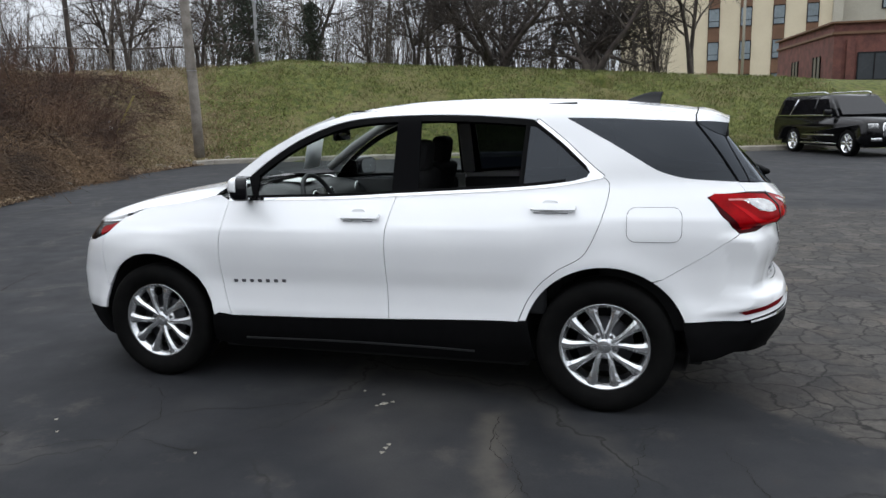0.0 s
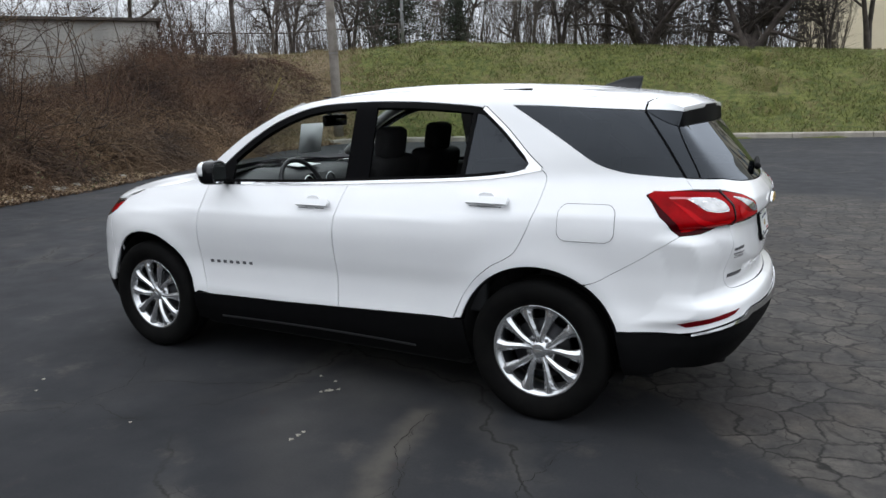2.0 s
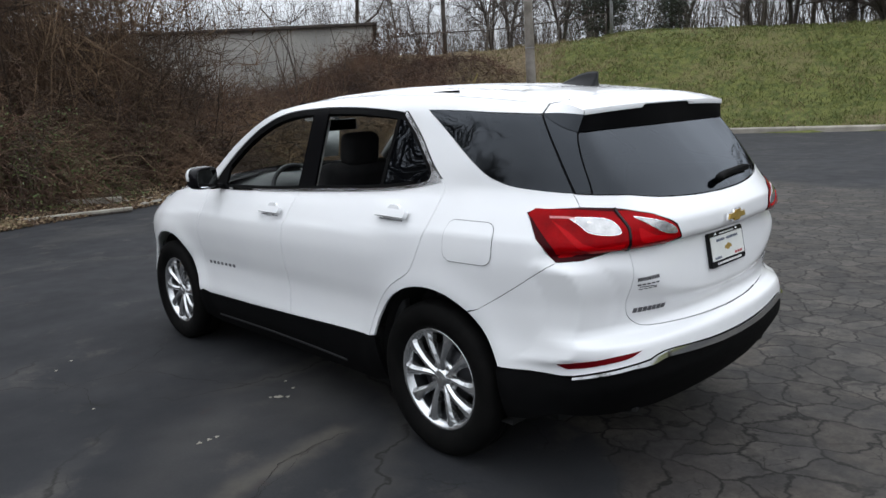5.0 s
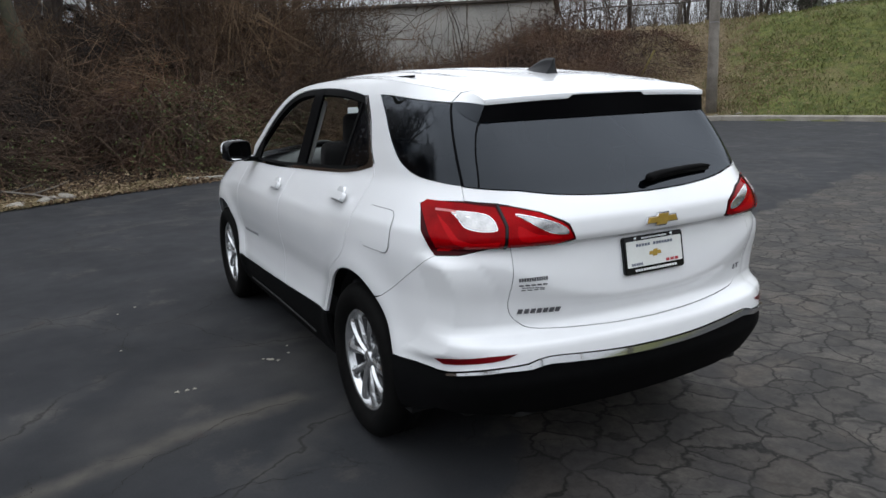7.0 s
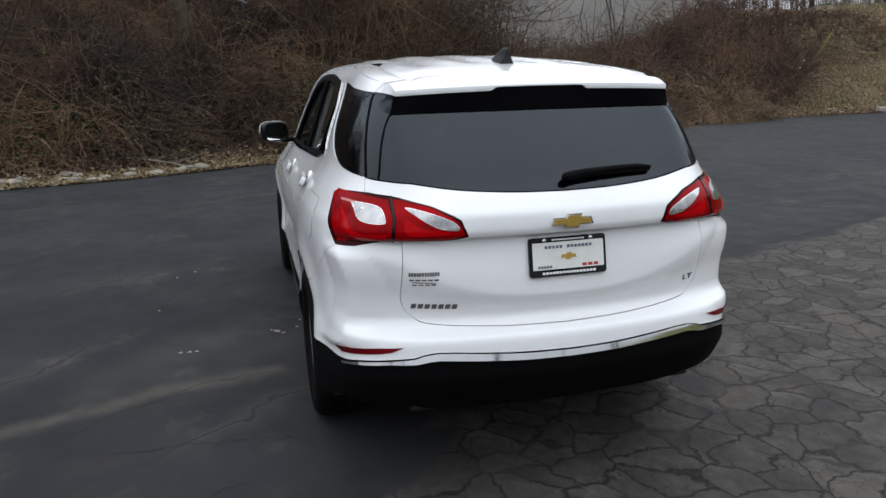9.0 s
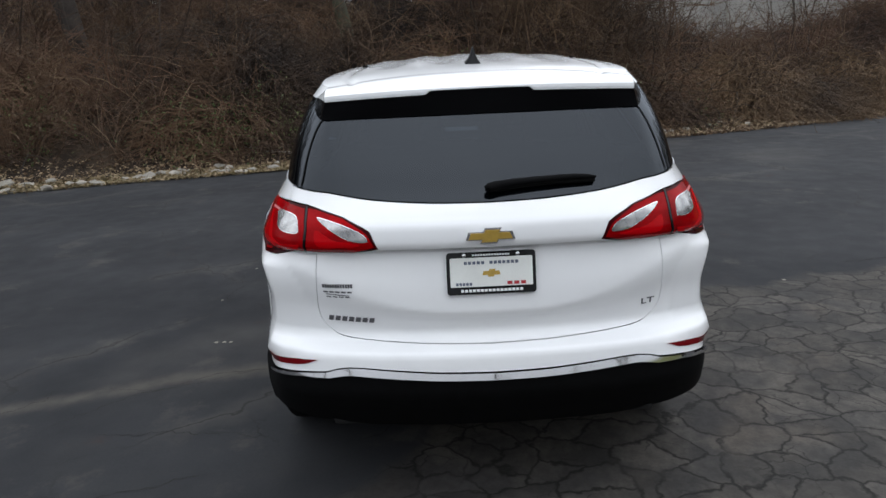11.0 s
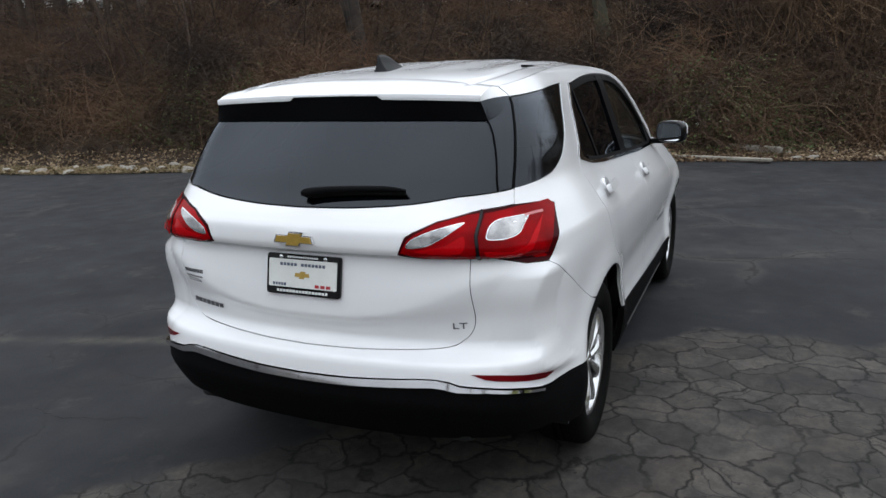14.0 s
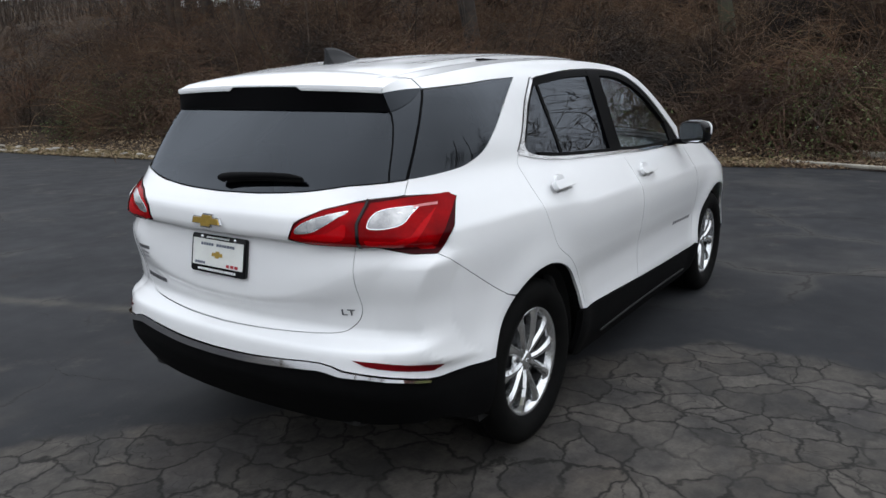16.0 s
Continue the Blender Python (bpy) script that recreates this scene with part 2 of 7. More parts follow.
def ranged(nodes, links, v, a, b, c=0.0, d=1.0):
    n = nodes.new("ShaderNodeMapRange")
    n.interpolation_type = "SMOOTHSTEP"
    n.inputs["From Min"].default_value, n.inputs["From Max"].default_value = a, b
    n.inputs["To Min"].default_value, n.inputs["To Max"].default_value = c, d
    links.new(v, n.inputs["Value"])
    return n.outputs["Result"]


def noisy(nodes, links, src, scale, detail=5.0, rough=0.55):
    n = nodes.new("ShaderNodeTexNoise")
    n.inputs["Scale"].default_value, n.inputs["Detail"].default_value, n.inputs["Roughness"].default_value = scale, detail, rough
    links.new(src, n.inputs["Vector"])
    return n


def blend(nodes, links, fac, a, b, mode="MIX"):
    n = nodes.new("ShaderNodeMix")
    n.data_type, n.blend_type = "RGBA", mode
    for key, v in (("Factor", fac), ("A", a), ("B", b)):
        if isinstance(v, (int, float)):
            n.inputs[key].default_value = v
        elif isinstance(v, tuple):
            n.inputs[key].default_value = (*v, 1)
        else:
            links.new(v, n.inputs[key])
    return n.outputs["Result"]


def asphalt():
    ma, nodes, links, bsdf = node_mat("sealed_asphalt")
    pos = nodes.new("ShaderNodeNewGeometry").outputs["Position"]
    sep = nodes.new("ShaderNodeSeparateXYZ")
    links.new(pos, sep.inputs[0])
    x, y = sep.outputs["X"], sep.outputs["Y"]
    M = lambda op, a, b=None, clamp=False: math_node(nodes, links, op, a, b, clamp)  # noqa: E731
    wob = noisy(nodes, links, pos, 1.1)
    warp = nodes.new("ShaderNodeVectorMath")
    warp.operation = "MULTIPLY_ADD"
    links.new(wob.outputs["Color"], warp.inputs[0])
    warp.inputs[1].default_value = (.85, .85, 0)
    links.new(pos, warp.inputs[2])
    fine_w = noisy(nodes, links, pos, 9.0)
    warp2 = nodes.new("ShaderNodeVectorMath")
    warp2.operation = "MULTIPLY_ADD"
    links.new(fine_w.outputs["Color"], warp2.inputs[0])
    warp2.inputs[1].default_value = (.13, .13, 0)
    links.new(warp.outputs[0], warp2.inputs[2])
    cell_w, cell_f = noisy(nodes, links, pos, 1.6), noisy(nodes, links, pos, 11.0)
    warp3, warp4 = nodes.new("ShaderNodeVectorMath"), nodes.new("ShaderNodeVectorMath")
    for node, src, add, k in ((warp3, cell_w, pos, .50), (warp4, cell_f, None, .075)):
        node.operation = "MULTIPLY_ADD"
        links.new(src.outputs["Color"], node.inputs[0])
        node.inputs[1].default_value = (k, k, 0)
        links.new(add if add is not None else warp3.outputs[0], node.inputs[2])
    # old, unsealed patch behind the car
    wv = M("SUBTRACT", M("MULTIPLY", wob.outputs["Fac"], .9), .45)
    reach = M("ADD", M("MINIMUM", M("ADD", x, M("ADD", .40, M("MULTIPLY", M("MAXIMUM", M("SUBTRACT", y, 2.2), 0.0), .34))), M("ADD", y, M("MULTIPLY", M("SUBTRACT", x, 1.2), .75))), wv)
    far_end = M("SUBTRACT", 8.9, M("ADD", y, M("MULTIPLY", x, .25)))
    patch = M("MULTIPLY", ranged(nodes, links, reach, -.02, .12), ranged(nodes, links, M("ADD", far_end, wv), -.3, .5))

    def cracks(scale, width, vec):
        v = nodes.new("ShaderNodeTexVoronoi")
        v.feature, v.voronoi_dimensions = "DISTANCE_TO_EDGE", "2D"
        v.inputs["Scale"].default_value = scale
        links.new(vec, v.inputs["Vector"])
        return ranged(nodes, links, v.outputs["Distance"], 0.0, width, 1.0, 0.0)
    fat = noisy(nodes, links, pos, 2.3)
    near = M("MULTIPLY", M("MAXIMUM", cracks(4.9, .078, warp4.outputs[0]), M("MULTIPLY", cracks(8.6, .046, warp4.outputs[0]), ranged(nodes, links, fat.outputs["Fac"], .48, .60, .0, .75))), patch)
    # long cracks in the sealed part
    lone = noisy(nodes, links, pos, .45)
    rest = M("MAXIMUM", M("MULTIPLY", cracks(.62, .014, warp2.outputs[0]), ranged(nodes, links, lone.outputs["Fac"], .44, .56)), M("MULTIPLY", cracks(1.9, .020, warp2.outputs[0]), ranged(nodes, links, noisy(nodes, links, pos, .9).outputs["Fac"], .55, .66, .0, .8)))
    crack = M("MAXIMUM", M("MULTIPLY", near, ranged(nodes, links, fat.outputs["Fac"], .30, .50, .35, 1.0)), M("MULTIPLY", rest, .8))
    # colours
    blot, grain = noisy(nodes, links, pos, .8, 6), noisy(nodes, links, pos, 75, 3)
    sealed = blend(nodes, links, ranged(nodes, links, blot.outputs["Fac"], .36, .66), (.0130, .0138, .0160), (.0215, .0225, .0250))
    stain = noisy(nodes, links, pos, 3.7, 6)
    old = blend(nodes, links, ranged(nodes, links, stain.outputs["Fac"], .35, .65), (.034, .032, .030), (.066, .060, .053))
    old = blend(nodes, links, ranged(nodes, links, noisy(nodes, links, pos, 1.3, 7, .65).outputs["Fac"], .50, .66, .0, .65), old, (.076, .064, .052))
    old = blend(nodes, links, ranged(nodes, links, noisy(nodes, links, pos, .7, 7, .65).outputs["Fac"], .52, .64, .0, .7), old, (.030, .028, .028))
    cell = nodes.new("ShaderNodeTexVoronoi")
    cell.voronoi_dimensions = "2D"
    cell.inputs["Scale"].default_value = 4.9
    links.new(warp4.outputs[0], cell.inputs["Vector"])
    tone = nodes.new("ShaderNodeRGBToBW")
    links.new(cell.outputs["Color"], tone.inputs[0])
    old = blend(nodes, links, .48, old, ranged(nodes, links, tone.outputs[0], .2, .8, .60, 1.30), "MULTIPLY")
    old = blend(nodes, links, .5, old, ranged(nodes, links, noisy(nodes, links, pos, 14, 6, .7).outputs["Fac"], .35, .65, .6, 1.3), "MULTIPLY")
    dusty = blend(nodes, links, ranged(nodes, links, noisy(nodes, links, pos, .33, 5).outputs["Fac"], .55, .72), sealed, (.039, .038, .037))
    smear = noisy(nodes, links, pos, 1.7, 7, .68)
    dusty = blend(nodes, links, ranged(nodes, links, smear.outputs["Fac"], .56, .70, .0, .55), dusty, (.062, .056, .050))
    dusty = blend(nodes, links, ranged(nodes, links, noisy(nodes, links, warp.outputs[0], 2.9, 6, .65).outputs["Fac"], .62, .74, .0, .6), dusty, (.030, .018, .015))
    col = blend(nodes, links, patch, dusty, old)
    col = blend(nodes, links, .20, col, ranged(nodes, links, grain.outputs["Fac"], .25, .75, .55, 1.35), "MULTIPLY")
    # a dusty pale streak beside a long crack
    def from_line(ax, ay, bx, by):
        dx, dy = bx - ax, by - ay
        px, py = M("SUBTRACT", sep2.outputs["X"], ax), M("SUBTRACT", sep2.outputs["Y"], ay)
        along_l = M("DIVIDE", M("ADD", M("MULTIPLY", px, dx), M("MULTIPLY", py, dy)), dx * dx + dy * dy, True)
        ox, oy = M("SUBTRACT", px, M("MULTIPLY", along_l, dx)), M("SUBTRACT", py, M("MULTIPLY", along_l, dy))
        return M("SQRT", M("ADD", M("MULTIPLY", ox, ox), M("MULTIPLY", oy, oy)))
    sep2 = nodes.new("ShaderNodeSeparateXYZ")
    shake = nodes.new("ShaderNodeVectorMath")
    shake.operation = "MULTIPLY_ADD"
    links.new(noisy(nodes, links, pos, 5.0).outputs["Color"], shake.inputs[0])
    shake.inputs[1].default_value = (.16, .16, 0)
    links.new(pos, shake.inputs[2])
    links.new(shake.outputs[0], sep2.inputs[0])
    o_ = .08
    path_d = M("MINIMUM", M("MINIMUM", from_line(.76 + o_, -1.05 + o_, .86 + o_, -1.60 + o_), from_line(.86 + o_, -1.60 + o_, 1.06 + o_, -2.10 + o_)), from_line(1.06 + o_, -2.10 + o_, 1.55 + o_, -3.55 + o_))
    col = blend(nodes, links, M("MULTIPLY", ranged(nodes, links, path_d, .0, .13, .8, 0.0), ranged(nodes, links, smear.outputs["Fac"], .36, .58, .25, .85)), col, (.074, .067, .056))
    halo = M("MULTIPLY", M("MULTIPLY", cracks(.62, .10, warp2.outputs[0]), ranged(nodes, links, lone.outputs["Fac"], .48, .60)), .35)
    col = blend(nodes, links, halo, col, (.075, .070, .062))
    col = blend(nodes, links, M("MULTIPLY", crack, .93), col, (.0065, .006, .005))
    links.new(col, bsdf.inputs["Base Color"])
    links.new(ranged(nodes, links, stain.outputs["Fac"], .3, .7, .76, .84), bsdf.inputs["Roughness"])
    bsdf.inputs["Specular IOR Level"].default_value = .24
    h = M("SUBTRACT", M("ADD", M("MULTIPLY", grain.outputs["Fac"], .07), M("MULTIPLY", noisy(nodes, links, pos, 30).outputs["Fac"], .04)), M("MULTIPLY", crack, 1.3))
    bn = nodes.new("ShaderNodeBump")
    bn.inputs["Strength"].default_value, bn.inputs["Distance"].default_value = .08, .008
    links.new(h, bn.inputs["Height"])
    links.new(bn.outputs["Normal"], bsdf.inputs["Normal"])
    return ma


def earth():
    """Grass on the north bank, leaf litter and bare soil under the scrub."""
    ma, nodes, links, bsdf = node_mat("grass_and_leaf_litter")
    pos = nodes.new("ShaderNodeNewGeometry").outputs["Position"]
    sep = nodes.new("ShaderNodeSeparateXYZ")
    links.new(pos, sep.inputs[0])
    x, y = sep.outputs["X"], sep.outputs["Y"]
    M = lambda op, a, b=None, clamp=False: math_node(nodes, links, op, a, b, clamp)  # noqa: E731
    n1, n2, n3, n4 = (noisy(nodes, links, pos, s, 6) for s in (.35, 1.6, 9.0, 45.0))
    n5 = noisy(nodes, links, pos, 3.6, 6)
    grass = blend(nodes, links, ranged(nodes, links, n5.outputs["Fac"], .38, .60), (.055, .070, .017), (.112, .120, .033))
    grass = blend(nodes, links, M("MULTIPLY", ranged(nodes, links, M("ADD", M("MULTIPLY", n1.outputs["Fac"], .5), M("MULTIPLY", n2.outputs["Fac"], .5)), .50, .59), .6), grass, (.140, .118, .055))
    grass = blend(nodes, links, M("MULTIPLY", ranged(nodes, links, n3.outputs["Fac"], .54, .66), .45), grass, (.115, .095, .048))
    # soil darkened so its colour supplies the shaded gaps below the scrub
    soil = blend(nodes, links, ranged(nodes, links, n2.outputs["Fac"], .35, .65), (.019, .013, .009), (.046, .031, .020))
    soil = blend(nodes, links, ranged(nodes, links, n3.outputs["Fac"], .52, .68), soil, (.075, .053, .033))
    # grass begins east of the wooden pole
    line = M("ADD", M("ADD", x, M("MULTIPLY", M("SUBTRACT", y, 20.3), .80)), M("MULTIPLY", M("SUBTRACT", n2.outputs["Fac"], .5), 6.0))
    on = M("MULTIPLY", ranged(nodes, links, line, -15.8, -14.0), ranged(nodes, links, y, 16, 18))
    dry = blend(nodes, links, ranged(nodes, links, n3.outputs["Fac"], .4, .6), (.085, .066, .036), (.165, .122, .072))
    soil = blend(nodes, links, ranged(nodes, links, M("ADD", y, M("MULTIPLY", n1.outputs["Fac"], 4)), 15.0, 18.0), soil, dry)
    col = blend(nodes, links, on, soil, grass)
    col = blend(nodes, links, .6, col, ranged(nodes, links, n4.outputs["Fac"], .3, .7, .5, 1.4), "MULTIPLY")
    links.new(col, bsdf.inputs["Base Color"])
    bsdf.inputs["Roughness"].default_value, bsdf.inputs["Specular IOR Level"].default_value = .95, .2
    bn = nodes.new("ShaderNodeBump")
    bn.inputs["Strength"].default_value, bn.inputs["Distance"].default_value = .8, .05
    links.new(M("ADD", n3.outputs["Fac"], M("MULTIPLY", n4.outputs["Fac"], .5)), bn.inputs["Height"])
    links.new(bn.outputs["Normal"], bsdf.inputs["Normal"])
    return ma


ASPHALT, EARTH = asphalt(), earth()
CONCRETE = surface("weathered_concrete", (.36, .33, .28), .9, second=(.22, .20, .17), scale=1.6, fine=40, amount=.35, bump=.3, space="World")
BLOCK = surface("pale_block_wall", (.42, .40, .37), .9, second=(.30, .29, .27), scale=.6, fine=12, amount=.25, bump=.2, space="World")
POLE_WOOD = surface("grey_weathered_wood", (.26, .235, .205), .9, second=(.15, .13, .11), scale=2.5, fine=30, amount=.4, bump=.4)
BARK = surface("dark_bark", (.075, .060, .050), .95, second=(.035, .028, .024), scale=3, fine=25, amount=.4, bump=.5)
BARK_WARM = surface("warm_brown_bark", (.072, .049, .034), .95, second=(.028, .020, .015), scale=1.5, fine=25, amount=.4, bump=.4)
BARK_GREY = surface("grey_brown_bark", (.115, .095, .078), .95, second=(.06, .05, .042), scale=3, fine=25, amount=.4, bump=.5)
MOSSY = surface("mossy_bark", (.075, .078, .042), .95, second=(.05, .042, .033), scale=2, fine=20, amount=.4, bump=.5)
# near-black second tone paints shaded hollows into the brown brush
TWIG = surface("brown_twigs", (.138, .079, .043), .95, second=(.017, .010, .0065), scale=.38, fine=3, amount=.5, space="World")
TWIG_TAN = surface("tan_vine_stems", (.205, .132, .074), .95, second=(.052, .032, .019), scale=.5, fine=4, amount=.45, space="World")
TWIG_PALE = surface("pale_dead_stems", (.19, .130, .076), .95, second=(.066, .043, .026), scale=.6, fine=6, amount=.3, space="World")
TWIG_RED = surface("red_brown_canes", (.116, .061, .036), .95, second=(.032, .018, .013), scale=.55, fine=6, amount=.35, space="World")
BLADE = surface("green_grass_blades", (.080, .096, .021), .8, second=(.120, .128, .034), scale=1.2, fine=20, amount=.35, space="World")
BLADE_YELLOW = surface("yellow_green_blades", (.145, .160, .034), .8, second=(.080, .110, .020), scale=1.2, fine=20, amount=.3, space="World")
STRAW = surface("straw_blades", (.23, .18, .095), .9, second=(.15, .115, .06), scale=1.5, fine=20, amount=.3, space="World")
LITTER_DARK = surface("damp_fallen_leaves", (.13, .080, .045), .9, second=(.075, .046, .028), scale=4, fine=20, amount=.35, space="World")
LITTER = surface("fallen_leaves", (.31, .235, .145), .9, second=(.19, .128, .074), scale=4, fine=20, amount=.35, space="World")
LEAF = surface("green_vine_leaves", (.060, .100, .024), .7, second=(.100, .120, .036), scale=1.5, fine=14, amount=.35, space="World")
EVERGREEN = surface("dark_evergreen_needles", (.022, .036, .020), .85, second=(.035, .042, .025), scale=1.5, fine=14, amount=.35, space="World")
BEIGE = surface("beige_render_wall", (.64, .56, .42), .9, second=(.58, .50, .37), scale=.4, fine=8, amount=.1, space="World")
PALE_BEIGE = surface("grey_beige_wall", (.44, .41, .35), .9, second=(.38, .355, .30), scale=.4, fine=8, amount=.1, space="World")
BRICK = surface("dark_red_brick", (.16, .062, .050), .9, second=(.10, .040, .034), scale=2.0, fine=18, amount=.4, bump=.2, space="World")
BROWN_PANEL = surface("brown_wall_panel", (.16, .085, .05), .8, scale=1, fine=10, amount=.2, space="World")
DARK_PANE = surface("dark_window_glass", (.03, .035, .04), .1, second=(.02, .024, .028), scale=.5, fine=6, amount=.3, spec=.4, space="World")
# base colour lifted to pale blue-grey: the sky's reflection painted into the pane
PANE = surface("building_window_glass", (.20, .24, .27), .12, second=(.14, .17, .19), scale=.5, fine=6, amount=.3, spec=.6, space="World")
STEEL = surface("galvanised_steel", (.30, .30, .30), .5, .6, scale=5, fine=40, amount=.25)
LIMESTONE = surface("pale_rubble", (.30, .28, .24), .95, second=(.19, .17, .14), scale=8, fine=40, amount=.35, bump=.4)
PLANK = surface("pale_weathered_board", (.33, .31, .26), .9, second=(.22, .20, .165), scale=3, fine=30, amount=.3, bump=.3)
YELLOW = surface("yellow_plastic", (.26, .21, .07), .7, scale=5, fine=30, amount=.25)
BLACK_PAINT = surface("black_car_paint", (.004, .004, .0045), .12, scale=5, fine=200, amount=.1, spec=.3)
SILVER_PAINT = surface("silver_car_paint", (.42, .43, .44), .3, .4, scale=5, fine=200, amount=.06, coat=.6)

# ---- the white sport utility car ----
car = thing("car", "white five-door sport utility car parked on the asphalt", "car")

PLAN = curved([(-2.30, 0), (-2.285, .25), (-2.225, .5), (-2.10, .69), (-1.88, .82), (-1.6, .87), (-1.3, .88), (-.9, .884), (0, .888), (.9, .888),
               (1.35, .886), (1.65, .870), (1.86, .840), (2.02, .775), (2.105, .70), (2.167, .59), (2.207, .42), (2.23, .2), (2.237, 0)], step=60)
plan_x, plan_w = np.array(PLAN).T
plan_u = np.r_[0, np.cumsum(np.hypot(np.diff(plan_x), np.diff(plan_w)))]
plan_u -= np.interp(0, plan_x, plan_u)
U0, U1 = plan_u[0], plan_u[-1]
belt = hermite([-2.3, -1.6, -.9, .165, .87, 1.29, 1.6, 1.95, 2.3], [1.0, 1.06, 1.11, 1.135, 1.16, 1.195, 1.21, 1.20, 1.18])
wide = hermite([.10, .20, .28, .36, .45, .52, .62, .74, .86, .95, 1.0, 1.05, 1.09, 1.13, 1.25, 1.40, 1.545, 1.58, 1.61, 1.63, 1.66],
               [.80, .845, .875, .892, .896, .886, .881, .899, .909, .896, .868, .838, .812, .785, .738, .685, .63, .605, .568, .53, .46])
tail = hermite([.10, .20, .30, .42, .50, .58, .625, .640, .652, .662, .672, .70, .75, .81, .84, .87, .93, .975, .993, 1.003, 1.03, 1.076, 1.12, 1.15, 1.19, 1.25, 1.40, 1.50, 1.56],
               [-.18, -.12, -.07, .005, .040, .038, .032, .024, .0, -.022, -.036, -.050, -.042, -.018, -.0125, -.0148, -.026, -.036, -.04, -.002, .010, .006, -.022, -.048, -.085, -.135, -.27, -.36, -.41])
nose = hermite([.10, .2, .3, .45, .6, .7, .8, .85, .9, .95, 1.02, 1.1], [.16, .09, .04, 0, -.01, .02, .06, .085, .118, .15, .26, .4])
corner_back = hermite([1.0, 1.12, 1.2, 1.3, 1.43, 1.5, 1.7], [0, 0, .035, .058, .085, .092, .095])
crease_z = hermite([0, .15, .30, .45, .56, .66, .9], [.772, .776, .796, .842, .888, .925, .945])
ridge_u = hermite([.50, .565, .60, .66, .72, .80, .87, .965, 1.02], [-1.02, -.96, -.885, -.845, -.805, -.80, -.825, -.90, -.94])
HUB_Z, FRONT_X, REAR_X = .357, -1.41, 1.315


def skin(u, z, deep=0.0):
    """The body's outer skin on the y < 0 side: u runs along the plan line, z up."""
    u, z = np.asarray(u, float), np.asarray(z, float)

    def at(u, z):
        far = np.where((u > U1) | (u < U0), -1.0, 1.0)
        u = np.where(u > U1, 2 * U1 - u, np.where(u < U0, 2 * U0 - u, u))
        x0, w0 = np.interp(u, plan_u, plan_x), np.interp(u, plan_u, plan_w)
        lift = (belt(x0) - 1.13) * smooth01((z - .6) / .45) * (1 - smooth01((z - 1.25) / .25))
        w = w0 / .888 * wide(z - lift)
        lean_in = tail(np.maximum(z, 1.12)) - tail(1.12)
        # the tailgate's fold rises towards its ends
        fold = crease_z(w0)
        zt = np.where((z > .70) & (z < fold), .70 + (z - .70) * .14 / (fold - .70), np.where((z >= fold) & (z < .993), .84 + (z - fold) * .153 / (.993 - fold), z))
        x = x0 + lean_in * smooth01((x0 - 1.2) / .95) + (tail(zt) - lean_in) * smooth01((x0 - 1.82) / .30) + nose(z) * smooth01((-x0 - 1.2) / 1.0)
        x = x + corner_back(z) * smooth01((x0 - 1.45) / .55) * (1 - smooth01((x0 - 2.10) / .13))
        w = w + .042 * smooth01((z - 1.14) / .29) * (1 - .70 * smooth01((z - 1.46) / .13)) * smooth01((x0 - .9) / .8) * smooth01((w0 - .1) / .5)
        w = w + .030 * smooth01((x0 - 1.50) / .30) * smooth01((.80 - z) / .25) * smooth01((w0 - .40) / .35)
        # sharp edge down the rear corner, from the lamp to the reflector
        off = np.sqrt((u - U1 - ridge_u(z)) ** 2 + .006 ** 2)
        edge = np.maximum(0, 1 - off / .15) * smooth01((z - .54) / .06) * smooth01((.972 - z) / .05)
        x, w = x + .023 * edge, w + .020 * edge
        for hub in (FRONT_X, REAR_X):
            r = np.hypot(x - hub, z - HUB_Z)
            w = w + .020 * np.exp(-((r - .43) / .085) ** 2) * smooth01((z - .2) / .2) * smooth01((w0 - .5) / .3)
        return np.stack([x, -w * far, z * np.ones_like(w)], -1)
    p = at(u, z)
    e = .006
    n = np.cross(at(u + e, z) - at(u - e, z), at(u, z + e) - at(u, z - e))
    n /= np.maximum(np.linalg.norm(n, axis=-1, keepdims=True), 1e-9)
    return p - deep * n, n


def u_side(x, z):
    """The plan coordinate of the skin's point at x along the side."""
    us = np.linspace(U0, U1, 900)
    p, _ = skin(us, np.full_like(us, z))
    return float(np.interp(x, p[:, 0], us))


def u_rear(w, z):
    """The plan coordinate of the skin's point at half-width w round the back."""
    us = np.linspace(1.5, U1, 500)
    p, _ = skin(us, np.full_like(us, z))
    return float(np.interp(-w, p[:, 1], us))


def side(points, step=0):
    pts = curved(points, step=step) if step else points
    return [(u_side(x, z), z) for x, z in pts]


def rear(points, step=0):
    pts = curved(points, step=step) if step else points
    return [(u_rear(w, z), z) for w, z in pts]


